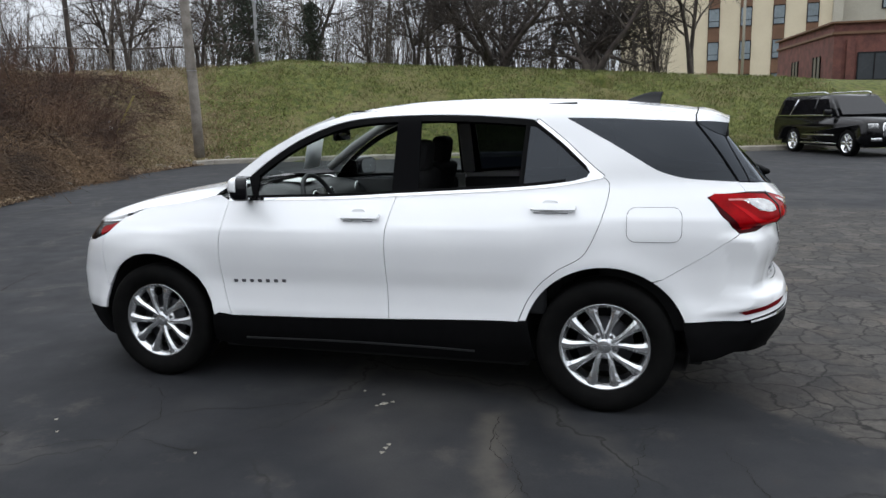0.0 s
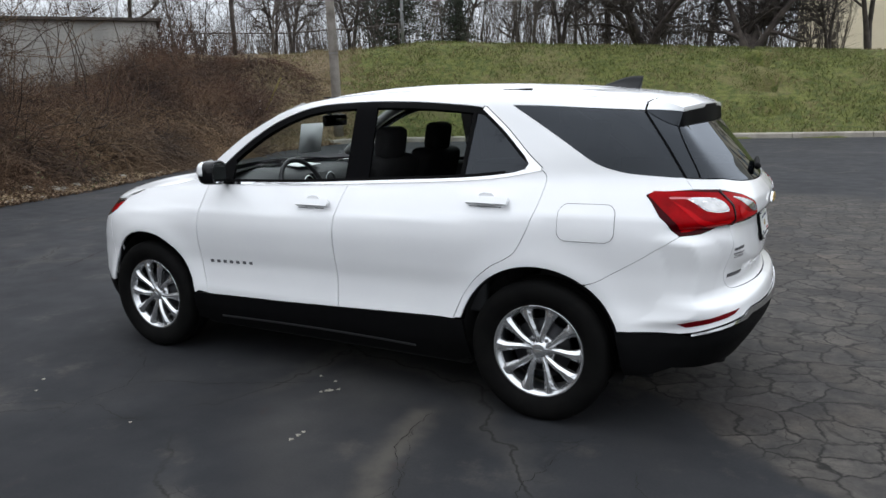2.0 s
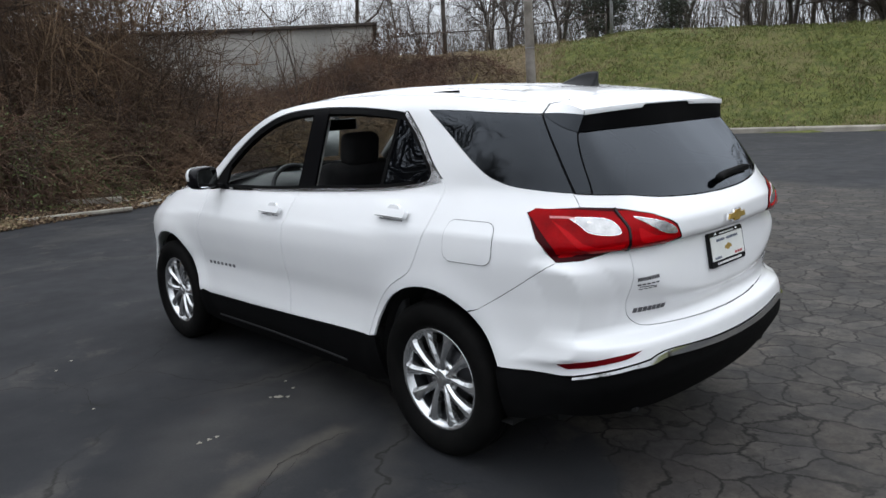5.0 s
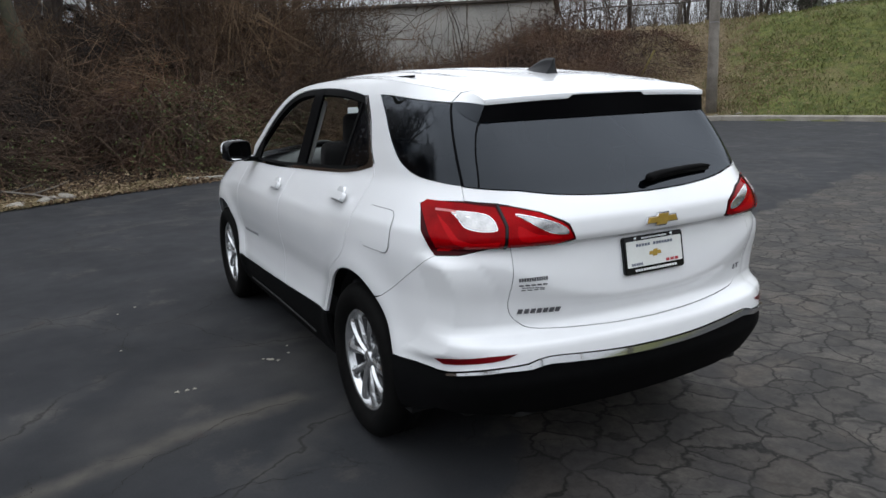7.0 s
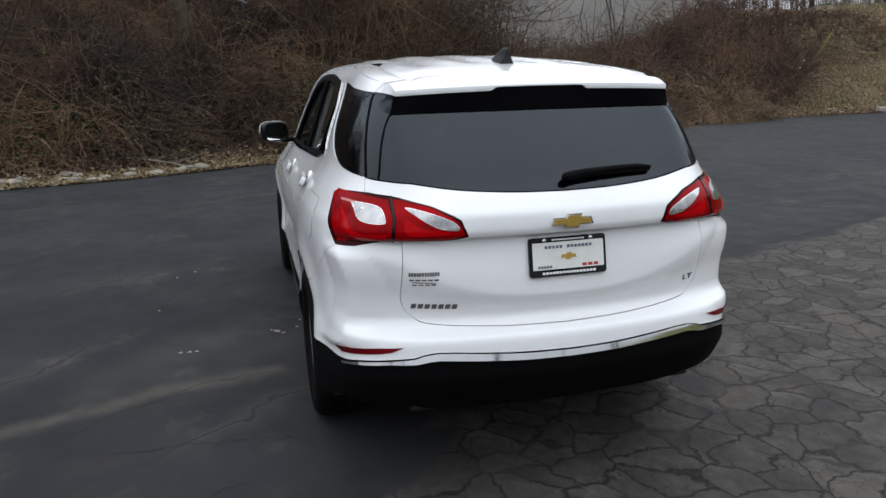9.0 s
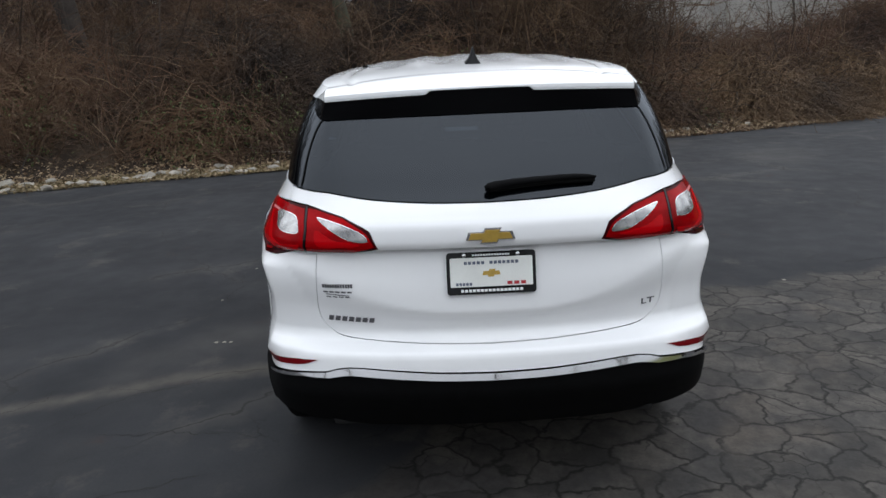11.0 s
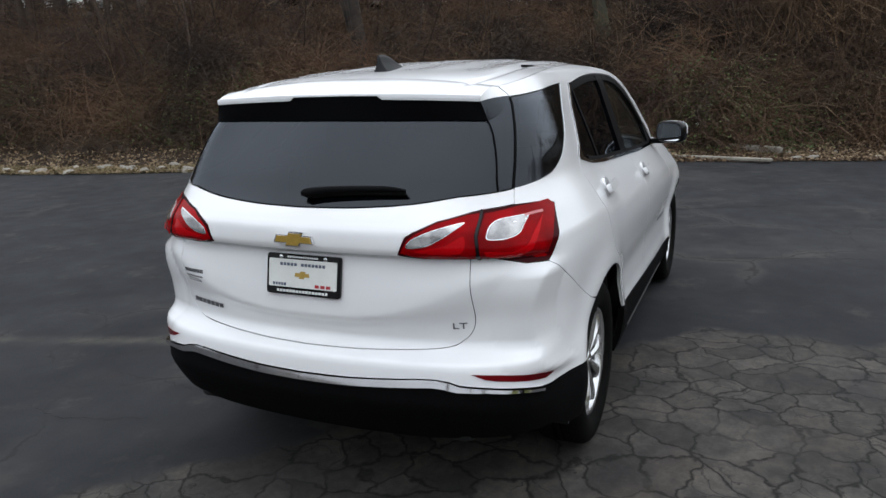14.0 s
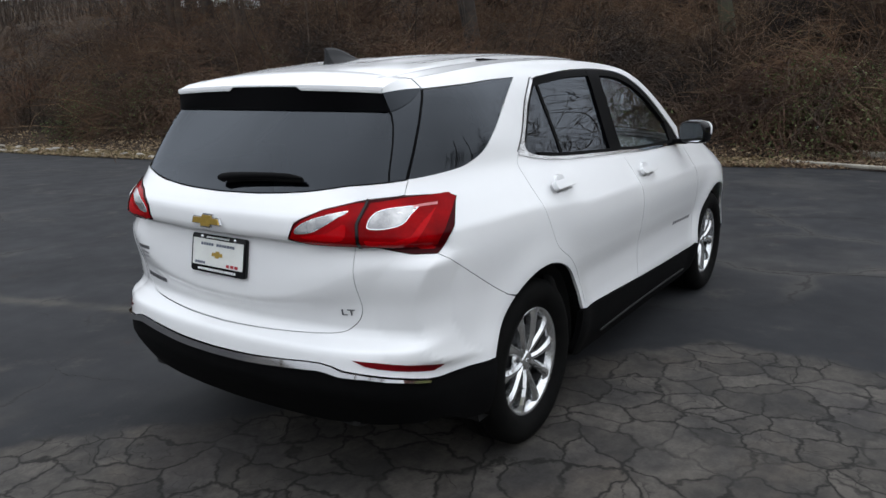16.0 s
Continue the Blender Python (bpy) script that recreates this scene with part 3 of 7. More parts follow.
def panel(name, outline, material, parent, label="", deep=0.0, flange=0.014, du=.045, dz=.03, mirror=False, gap=.0013, proud=None, look_up=0.0):
    """One pressed panel of the skin inside an outline in plan coordinates."""
    pts = []
    for q in outline:
        if not pts or math.dist(q, pts[-1]) > 1e-4:
            pts.append(q)
    if math.dist(pts[0], pts[-1]) < 1e-4:
        pts.pop()
    area = sum(a[0] * b[1] - b[0] * a[1] for a, b in zip(pts, pts[1:] + pts[:1]))
    if area < 0:
        pts.reverse()
    if gap:
        arr, n = np.array(pts), len(pts)
        out = []
        for i in range(n):
            d1, d2 = arr[i] - arr[i - 1], arr[(i + 1) % n] - arr[i]
            nn = np.array([-(d1 / np.linalg.norm(d1) + d2 / np.linalg.norm(d2))[1], (d1 / np.linalg.norm(d1) + d2 / np.linalg.norm(d2))[0]])
            out.append(tuple(arr[i] + gap * nn / max(np.linalg.norm(nn), .7)))
        pts = out
    bm = bmesh.new()
    bm.faces.new([bm.verts.new((u, z, 0)) for u, z in pts])
    lo, hi = np.min(pts, 0), np.max(pts, 0)
    for axis, step in ((0, du), (1, dz)):
        for k in range(int(lo[axis] / step) - 1, int(hi[axis] / step) + 2):
            if lo[axis] < k * step < hi[axis]:
                co, no = [0, 0, 0], [0, 0, 0]
                co[axis], no[axis] = k * step, 1
                bmesh.ops.bisect_plane(bm, geom=bm.verts[:] + bm.edges[:] + bm.faces[:], dist=1e-5, plane_co=co, plane_no=no)
    bmesh.ops.triangulate(bm, faces=bm.faces[:], quad_method="BEAUTY", ngon_method="EAR_CLIP")
    uv = np.array([v.co[:2] for v in bm.verts])
    extra = proud(uv[:, 0], uv[:, 1]) if proud else 0.0
    p, n = skin(uv[:, 0], uv[:, 1])
    p = p - (deep - extra).reshape(-1, 1) * n if proud else p - deep * n
    sign = np.array([1, -1, 1]) if mirror else np.ones(3)
    rim = [e for e in bm.edges if e.is_boundary]
    for v, q in zip(bm.verts, p * sign):
        v.co = q
    if look_up:
        n = n + np.array([0, 0, look_up])
        n /= np.linalg.norm(n, axis=1, keepdims=True)
    normals = [tuple(q) for q in n * sign]
    bm.verts.index_update()
    inner = {}
    if flange:
        for e in rim:
            for v in e.verts:
                if v not in inner:
                    q, m = p[v.index] * sign, n[v.index] * sign
                    inner[v] = (Vector(q), Vector(q - flange * m))
        twin = {}
        for v, (top, low) in inner.items():
            twin[v] = (bm.verts.new(top), bm.verts.new(low))
            normals += [(0, 0, 0), (0, 0, 0)]
        for e in rim:
            a, b = e.link_loops[0].vert, e.link_loops[0].link_loop_next.vert
            bm.faces.new((twin[b][0], twin[a][0], twin[a][1], twin[b][1]))
    if mirror:
        bmesh.ops.reverse_faces(bm, faces=bm.faces[:])
    ob = part(name, bm, material, parent, label, normals=None)
    me = ob.data
    me.normals_split_custom_set_from_vertices(normals)
    return ob


def ribbon(points, width, closed=False):
    """An outline of even width along a line, in plan coordinates."""
    p = np.array(points, float)
    d = np.gradient(p, axis=0)
    n = np.stack([-d[:, 1], d[:, 0]], -1)
    n /= np.linalg.norm(n, axis=1, keepdims=True)
    return [tuple(q) for q in p + n * width / 2] + [tuple(q) for q in (p - n * width / 2)[::-1]]


def whole(outline, centre):
    """Both halves of an outline that touches the car's middle line."""
    at = [i for i, q in enumerate(outline) if abs(q[0] - centre) < 1e-3]
    first = next(i for i in at if (i + 1) % len(outline) not in at)
    half = outline[first:] + outline[:first]
    return half + [(2 * centre - u, z) for u, z in half[::-1] if abs(u - centre) > 1e-3]


def both(build):
    for flip in (False, True):
        build(flip)


# lines that the panels share
rail_top = hermite([-.96, -.835, -.694, -.553, -.378, -.2, 0, .18, .45, .77, 1.08, 1.37, 1.625, 1.79, 1.95],
                   [1.185, 1.283, 1.38, 1.458, 1.535, 1.583, 1.606, 1.616, 1.622, 1.617, 1.604, 1.585, 1.560, 1.535, 1.50])
BELT = [(-.905, 1.106), (-.685, 1.112), (-.172, 1.124), (.165, 1.141), (.489, 1.157), (.869, 1.178), (1.10, 1.202), (1.292, 1.238)]
DLO_TOP = [(-.905, 1.112), (-.835, 1.195), (-.749, 1.270), (-.651, 1.343), (-.536, 1.416), (-.407, 1.480), (-.232, 1.540), (-.049, 1.568),
           (.22, 1.577), (.45, 1.573), (.646, 1.562), (.898, 1.538), (.951, 1.519)]
DLO_REAR = [(.951, 1.519), (1.085, 1.415), (1.208, 1.305), (1.292, 1.238)]
F_SEAM = [(-.905, 1.106), (-.915, .962), (-.93, .828), (-.93, .655), (-.905, .518), (-.875, .426)]
M_SEAM = [(.165, 1.141), (.144, 1.055), (.125, .947), (.122, .791), (.125, .627), (.129, .453)]
R_SEAM = [(1.292, 1.238), (1.326, 1.205), (1.322, 1.134), (1.296, 1.038), (1.259, .943), (1.212, .856), (1.169, .820)]
QUARTER_LOW = [(1.091, 1.542), (1.201, 1.481), (1.349, 1.397), (1.465, 1.327), (1.541, 1.280), (1.605, 1.253), (1.695, 1.230), (1.821, 1.217), (1.952, 1.206)]
PILLAR_LINE = [(1.952, 1.206), (1.852, 1.36), (1.745, 1.503)]
GLASS_LOW = [(.73, 1.213), (.66, 1.214), (.55, 1.190), (.40, 1.167), (.2, 1.153), (0, 1.149)]
GATE_SEAM = [(.602, 1.004), (.61, .88), (.613, .765), (.575, .705), (.50, .676), (.25, .661), (0, .657)]
LAMP = [(1.80, 1.136), (1.825, 1.148), (1.92, 1.153), (2.00, 1.156)]


def arch(hub, a0, a1, r=.425, n=14):
    out = []
    for a in np.linspace(a0, a1, n):
        q = r - (.020 * float(smooth01((a - 100) / 60)) if hub < 0 else 0)
        out.append((hub + q * math.cos(radians(a)), .365 + q * math.sin(radians(a))))
    return out


def car_side(flip):
    k = dict(mirror=flip)
    hood_line = [(-1.95, .93), (-1.78, 1.0), (-1.5, 1.055), (-1.2, 1.095), (-.98, 1.135)]
    # front wing
    wing = side(F_SEAM, 5) + side([(-.955, .44)]) + side(arch(FRONT_X, 8, 150)) + side([(-1.80, .70), (-1.80, .886), (-1.765, .905), (-1.715, .953), (-1.672, .990)]) \
        + side([(-1.5, 1.055), (-1.2, 1.095), (-1.0, 1.135), (-.955, 1.13)], 4)
    panel("front_wing", wing, WHITE, car, gap=.0018, **k)
    # doors
    front = side(BELT[:4], 5) + side(M_SEAM, 5) + side([(-.3, .437), (-.875, .424)]) + side(F_SEAM, 5)[::-1]
    door = panel("front_door", front, WHITE, car, gap=.0022, **k)
    rdoor = side(BELT[3:], 5) + side(R_SEAM, 5) + side([(1.083, .773), (.994, .699), (.927, .613), (.888, .535), (.866, .479)], 4) + side([(.5, .467), (.129, .453)]) + side(M_SEAM, 5)[::-1]
    back_door = panel("rear_door", rdoor, WHITE, car, gap=.0022, **k)
    # roof rail, windscreen pillar and rear quarter in one pressing
    xs = np.linspace(1.742, -.94, 60)
    quarter = side(DLO_TOP, 4) + side(DLO_REAR, 4) + side(R_SEAM, 5)[1:] + side([(1.083, .773), (.994, .699), (.927, .613), (.890, .535), (.870, .486)], 4) \
        + side(arch(REAR_X, 163, 57, n=18)) + side([(1.60, .735), (1.78, .845), (1.955, .962)], 4) \
        + side([(1.87, 1.047), (1.80, 1.136), (1.825, 1.148), (1.92, 1.153)]) + [(U1 - .838, 1.156), (U1 - .865, 1.204)] \
        + side(QUARTER_LOW, 4)[::-1] + side([(1.40, 1.527), (1.742, 1.506)]) + [(u_side(x, rail_top(x)), float(rail_top(x))) for x in xs]
    panel("rear_quarter", quarter, WHITE, car, **k)
    # window frames, pillars and glass
    pillar = side([(.130, 1.144), (.165, 1.146), (.29, 1.152), (.275, 1.571), (.135, 1.573)])
    panel("door_pillar", pillar, PILLAR_BLACK, door, deep=.002, **k)
    top = side(DLO_TOP, 4)
    low = [(u, z - .034 - .012 * max(0, min(1, (-u) * 1.5))) for u, z in top]
    panel("window_frame", top + low[::-1], BLACK_TRIM, door, deep=.004, flange=.03, **k)
    panel("mirror_sail", side([(-.905, 1.112), (-.72, 1.118), (-.715, 1.24), (-.76, 1.262), (-.835, 1.193)]), BLACK_TRIM, door, deep=.003, **k)
    panel("window_divider", ribbon(side([(.862, 1.18), (.874, 1.36), (.887, 1.532)]), .026), BLACK_TRIM, back_door, deep=.004, flange=.02, **k)
    panel("corner_window", side([(.875, 1.182), (1.10, 1.206), (1.27, 1.238), (1.208, 1.30), (1.085, 1.405), (.955, 1.508), (.897, 1.528)]), TINT, back_door, "dark tinted fixed window", deep=.008, flange=0, **k)
    if flip:
        panel("front_window", side([(-.72, 1.12)] + [(x, z - .02) for x, z in DLO_TOP[2:8]] + [(.137, 1.555), (.137, 1.144)]), CLEAR, door, "closed clear window", deep=.014, flange=0, **k)
        panel("rear_window_pane", side([(.288, 1.154), (.276, 1.555), (.646, 1.548), (.876, 1.52), (.853, 1.182)]), TINT, back_door, "closed dark tinted window", deep=.012, flange=0, **k)
    panel("rear_side_window", side(QUARTER_LOW, 4) + side(PILLAR_LINE, 4) + side([(1.40, 1.527)]), TINT, car, "dark tinted rear side window", deep=.003, flange=.01, gap=.001, **k)
    panel("pillar_seam", ribbon(side(PILLAR_LINE, 6), .013), PILLAR_BLACK, car, "dark joint beside the rear side window", deep=-.0012, flange=0, gap=0, **k)
    # dark rubber seals and bright trim round the windows
    panel("belt_seal", ribbon([(u, z + .016) for u, z in side(BELT[:-1], 5)], .016), BLACK_TRIM, door, deep=-.001, flange=.012, gap=0, dz=.02, **k)
    panel("pillar_seal", ribbon([(u - .016, z - .010) for u, z in side(DLO_REAR[:-1] + [(1.262, 1.262)], 5)], .018), BLACK_TRIM, back_door, deep=-.001, flange=.012, gap=0, dz=.02, **k)
    panel("pillar_edge", ribbon([(u + .010, z + .007) for u, z in side([(.935, 1.530)] + DLO_REAR, 5)], .004), BLACK_TRIM, back_door, deep=-.001, flange=.006, gap=0, dz=.02, **k)
    panel("belt_trim", ribbon(side(BELT, 5), .015), CHROME, door, "chrome strip", deep=-.004, flange=.012, gap=0, dz=.02, **k)
    panel("pillar_trim", ribbon(side([(.935, 1.530)] + DLO_REAR, 5), .019), CHROME, back_door, "chrome strip", deep=-.004, flange=.012, gap=0, dz=.02, **k)
    panel("corner_trim", side([(1.292, 1.238), (1.20, 1.30), (1.225, 1.262), (1.21, 1.236), (1.13, 1.212)]), CHROME, back_door, "chrome corner", deep=-.002, flange=.012, gap=0, dz=.02, **k)
    # dark sill and arches
    sill = side([(-1.0, .43), (-.875, .420), (-.3, .433), (.129, .449), (.5, .463), (.866, .475), (.918, .482)]) + side([(.955, .27), (.85, .235), (.0, .235), (-.85, .225), (-1.02, .25)])
    panel("sill_cladding", sill, BLACK_TRIM, car, "black plastic sill", flange=.03, **k)
    panel("sill_strip", ribbon(side([(-.80, .285), (-.2, .300), (.3, .300), (.62, .293)], 5), .010), SILL_GREY, car, "thin grey strip low on the sill", deep=-.006, flange=.012, gap=0, **k)
    # door handles
    for hx, hz, owner in ((-.035, 1.022, door), (1.043, 1.078, back_door)):
        grip = rounded(.235, .032, .015, cx=u_side(hx, hz), cy=hz)
        pull = panel("door_handle", grip, WHITE, owner, "white pull handle", deep=-.034, flange=.018, du=.02, dz=.012, gap=0, **k)
        panel("handle_cup", rounded(.100, .066, .030, cx=u_side(hx - .012, hz), cy=hz + .006), WHITE, pull, deep=.0, flange=.02, du=.02, dz=.012, gap=0,
              proud=lambda u, z, cz=hz: .001 + .009 * np.clip((z - cz) / .039, 0, 1), look_up=-.55, **k)
        # thin grey strip that paints the grip's shadow onto the door
        panel("handle_shade_line", rounded(.18, .006, .002, cx=u_side(hx - .01, hz), cy=hz - .020), HANDLE_SHADE, pull, deep=-.001, flange=0, du=.03, dz=.012, gap=0, **k)
        panel("handle_cap", rounded(.055, .034, .014, cx=u_side(hx + .095, hz), cy=hz), WHITE, pull, deep=-.036, flange=.02, du=.02, dz=.012, gap=0, **k)
    # model lettering on the door: plain bars
    for i in range(7):
        cu = u_side(-.84 + .0535 * i * (1 if not flip else 1), .638)
        panel("door_badge", rounded(.026, .019, .004, 2, cu, .636 + .0016 * i), BADGE, door, "dark grey badge bars", deep=-.003, flange=.004, gap=0, **k)
    if not flip:
        panel("fuel_flap", rounded(.262, .166, .045, 6, u_side(1.55, 1.007), 1.007), WHITE, car, "rounded fuel filler flap", deep=-.0035, flange=.006, gap=.0, **k)
        lo = rounded(.2665, .1705, .047, 6, u_side(1.55, 1.007), 1.007)
        panel("fuel_flap_gap", lo, DARK, car, deep=-.0022, flange=0, gap=0, **k)
    # rear lamp
    lamp_all = side([(1.80, 1.136), (1.825, 1.148), (1.92, 1.153)]) + [(U1 - .838, 1.154), (U1 - .709, 1.147)] + rear([(.60, 1.143), (.50, 1.117), (.43, 1.085), (.405, 1.07), (.378, 1.012), (.45, .998), (.602, 1.000), (.70, .985), (.765, .968)]) \
        + side([(1.955, .962), (1.87, 1.047)])
    lamp = panel("tail_light", lamp_all, RED_DARK, car, "red and clear wrap-round tail light", deep=-.003, flange=.02, gap=.001, du=.03, dz=.02, **k)
    outer = [(U1 + a, b) for a, b in ((-.646, 1.001), (-.668, 1.070), (-.708, 1.136), (-.84, 1.148), (-1.028, 1.152), (-1.056, 1.131), (-.884, .978), (-.76, .986))]
    panel("outer_lens", outer, RED, lamp, "red lens", deep=-.0045, flange=.004, gap=0, du=.03, dz=.02, **k)
    inner_l = [(U1 - .634, 1.004), (U1 - .656, 1.075), (U1 - .692, 1.138)] + rear([(.59, 1.135), (.50, 1.112), (.434, 1.077), (.414, 1.062), (.392, 1.020), (.46, 1.003)])
    panel("inner_lens", inner_l, RED, lamp, "red lens", deep=-.0045, flange=.004, gap=0, du=.03, dz=.02, **k)
    pipe = [(U1 + a, b) for a, b in ((-.668, 1.024), (-.762, 1.016), (-.822, 1.030), (-.884, 1.072), (-.955, 1.112), (-.900, 1.064), (-.836, 1.016), (-.771, .999), (-.668, 1.009))]
    panel("light_pipe", pipe, RED_BRIGHT, lamp, "bright red light pipe", deep=-.006, flange=.003, gap=0, du=.03, dz=.02, **k)
    panel("light_pipe", curved(rear([(.590, 1.024), (.50, 1.020), (.44, 1.026), (.49, 1.036), (.54, 1.046), (.592, 1.075)]), True, 4), RED_BRIGHT, lamp, "bright red light pipe", deep=-.006, flange=.004, gap=0, du=.03, dz=.02, **k)
    clear_out = curved([(U1 + a, b) for a, b in ((-.695, 1.060), (-.700, 1.080), (-.723, 1.105), (-.760, 1.117), (-.82, 1.121), (-.882, 1.119), (-.850, 1.096), (-.812, 1.069), (-.750, 1.057))], True, 4)
    panel("lens_tail", ribbon(curved([(U1 + a, b) for a, b in ((-.860, 1.118), (-.90, 1.121), (-.965, 1.122))], step=4), .007), ROSE, lamp, "pale rose edge of the lens", deep=-.006, flange=.003, gap=0, du=.03, dz=.02, **k)
    clear_in = curved(rear([(.412, 1.038), (.432, 1.066), (.50, 1.093), (.588, 1.113), (.54, 1.076), (.49, 1.048), (.45, 1.037)]), True, 5)
    for shape, name in ((clear_out, "reversing_lens"), (clear_in, "indicator_lens")):
        c = np.mean(shape, 0)
        lens = panel(name, shape, CHROME, lamp, "clear lens with a bright rim", deep=-.0058, flange=.004, gap=0, du=.03, dz=.02, **k)
        small = [tuple(c + (np.array(q) - c) * np.array([.96, .93])) for q in shape]
        panel("reflector_bowl", small, LENS, lens, deep=-.0072, flange=.003, gap=0, du=.02, dz=.012, proud=lambda u, z: .002 * np.sin(u * 260) * np.sin(z * 300), **k)
    panel("lens_divider", ribbon([(U1 - .702, 1.148), (U1 - .662, 1.075), (U1 - .640, 1.000)], .008), GLOSS_BLACK, lamp, deep=-.007, flange=.004, gap=0, **k)
    panel("reflector", [(U1 + a, b) for a, b in ((-.618, .612), (-.70, .606), (-.776, .597), (-.86, .585), (-.923, .570), (-.886, .553), (-.83, .563), (-.776, .573), (-.70, .585), (-.661, .593))], REFLECT, car, "dark red bumper reflector", deep=-.003, flange=.008, gap=0, **k)
    # headlamp and front bumper
    panel("headlamp", side([(-1.668, .984), (-1.715, .950), (-1.77, .900), (-1.925, .845)]) + [(U0 + .70, .835), (U0 + .45, .835), (U0 + .35, .862), (U0 + .5, .910), (U0 + .70, .945), (U0 + .88, .964)],
          GLOSS_BLACK, car, "slim dark headlamp with amber-red corner", deep=.004, flange=.03, **k)
    panel("side_marker", side([(-1.70, .963), (-1.765, .912), (-1.84, .882), (-1.87, .905), (-1.85, .93)]), RED, car, "amber-red side marker", deep=.0, flange=.01, gap=0, **k)
    panel("lamp_brow", ribbon([(U0 + .62, .934), (U0 + .78, .952), (U0 + .95, .966), (u_side(-1.69, .977), .977)], .010), CHROME, car, "bright strip over the headlamp", deep=.0, flange=.01, gap=0, **k)
    panel("fog_recess", rounded(.16, .12, .03, 3, U0 + .64, .545), GLOSS_BLACK, car, "dark vent in the bumper corner", deep=-.001, flange=.01, gap=0, **k)


both(car_side)
# rear bumper
low_edge = [(-1.022, .526), (-.96, .526), (-.909, .523), (-.867, .527), (-.774, .549), (-.661, .565), (-.582, .573), (-.548, .585), (-.508, .591)]
strip_low = [(-.867, .515), (-.774, .536), (-.661, .551), (-.573, .553), (-.53, .562), (-.50, .565)]
bumper = side(arch(REAR_X, 56, 22)) + side([(1.708, .520)]) + [(U1 + a, b) for a, b in low_edge] + rear([(.45, .590), (.2, .574), (0, .570)], 4) \
    + rear(GATE_SEAM, 4)[::-1] + rear([(.70, .985), (.765, .968)]) + side([(1.955, .962), (1.78, .845), (1.60, .735)], 4)
panel("rear_bumper", whole(bumper, U1), WHITE, car, du=.02, dz=.015)
chrome_bar = [(U1 + a, b - .002) for a, b in low_edge[3:]] + rear([(.45, .588), (.2, .572), (0, .568)], 4) + rear([(0, .545), (.2, .548), (.45, .562)], 4) + [(U1 + a, b) for a, b in strip_low[::-1]]
panel("bumper_trim", whole(chrome_bar, U1), BRIGHT, car, "chrome bumper strip", deep=-.004, flange=.02, gap=0, dz=.008, look_up=.20, proud=lambda u, z: .012 * np.clip((.592 - z) / .05, 0, 1))
skirt = side([(1.700, .514)]) + [(U1 + a, b - .005) for a, b in low_edge[:3]] + [(U1 + a, b - .002) for a, b in strip_low] + rear([(.45, .560), (.2, .546), (0, .543)], 4) \
    + rear([(0, .33), (.45, .33), (.62, .345)]) + side([(1.95, .36), (1.86, .325), (1.745, .31)])
panel("lower_bumper", whole(skirt, U1), BLACK_TRIM, car, "black plastic lower bumper", flange=.03)
grille = [(U0, .862), (U0 + .345, .862), (U0 + .45, .833), (U0 + .49, .60), (U0 + .44, .487), (U0, .465)]
corner = [(U0, .46), (U0 + .45, .482), (U0 + .50, .60), (U0 + .46, .833), (U0 + .70, .833)] + side([(-1.925, .843), (-1.803, .884), (-1.803, .70)]) + side(arch(FRONT_X, 151, 172, n=6)) + [(U0 + .85, .405), (U0 + .5, .36), (U0, .33)]
panel("front_bumper", whole(corner, U0), WHITE, car, gap=.0008)
panel("grille", whole(grille, U0), GLOSS_BLACK, car, "dark front grille", deep=.02, flange=.03)
panel("front_skirt", whole([(U0, .325), (U0 + .5, .355), (U0 + .85, .40), (u_side(-1.818, .42), .42), (u_side(-1.79, .30), .30), (u_side(-1.74, .22), .22), (U0 + .6, .20), (U0, .20)], U0), BLACK_TRIM, car, flange=.03)
panel("nose_trim", whole([(U0, .865), (U0 + .345, .865), (U0 + .49, .912), (U0 + .3, .926), (U0, .93)], U0), WHITE, car)



def sheet(name, fn, us, vs, material, parent, label="", thick=0.0):
    """A smooth sheet from a function of two stations."""
    bm = bmesh.new()
    grid = [[bm.verts.new(fn(u, v)) for v in vs] for u in us]
    for a, b in zip(grid, grid[1:]):
        for i in range(len(vs) - 1):
            bm.faces.new((a[i], a[i + 1], b[i + 1], b[i]))
    if thick:
        bmesh.ops.solidify(bm, geom=bm.faces[:], thickness=thick)
    return part(name, bm, material, parent, label)


def rail_at(x):
    z = float(rail_top(x))
    p, _ = skin([u_side(x, z)], [z])
    return p[0]


rail_cache = np.array([rail_at(x) for x in np.linspace(-.95, 1.95, 120)])


def rail_w(x):
    return float(np.interp(x, rail_cache[:, 0], -rail_cache[:, 1]))


def roof_z(x, t):
    ribs = .0042 * (math.cos(t * 16.5) if abs(t) < .76 else 0) * float(smooth01((x + .1) / .3) * smooth01((1.55 - x) / .2))
    ditch = -.007 * math.exp(-((abs(t) - .83) / .022) ** 2)
    return float(rail_top(x)) + .040 * (1 - abs(t) ** 2.4) + ribs + ditch


cross = [math.copysign(abs(v) ** .9, v) for v in np.linspace(-1, 1, 81)]
# roof from the windscreen header to the tailgate joint
sheet("roof", lambda a, t: (lambda x: (x, t * rail_w(x), roof_z(x, t)))(-.36 + a * 2.103 + .16 * (t * t - 1) * (1 - a) + .03 * (t * t - 1) * a * -1), np.linspace(0, 1, 70), cross, WHITE, car)


def lip(t):
    y = .564 * t
    return Vector((1.938 - .10 * y * y, y, 1.524 - .042 * y * y))


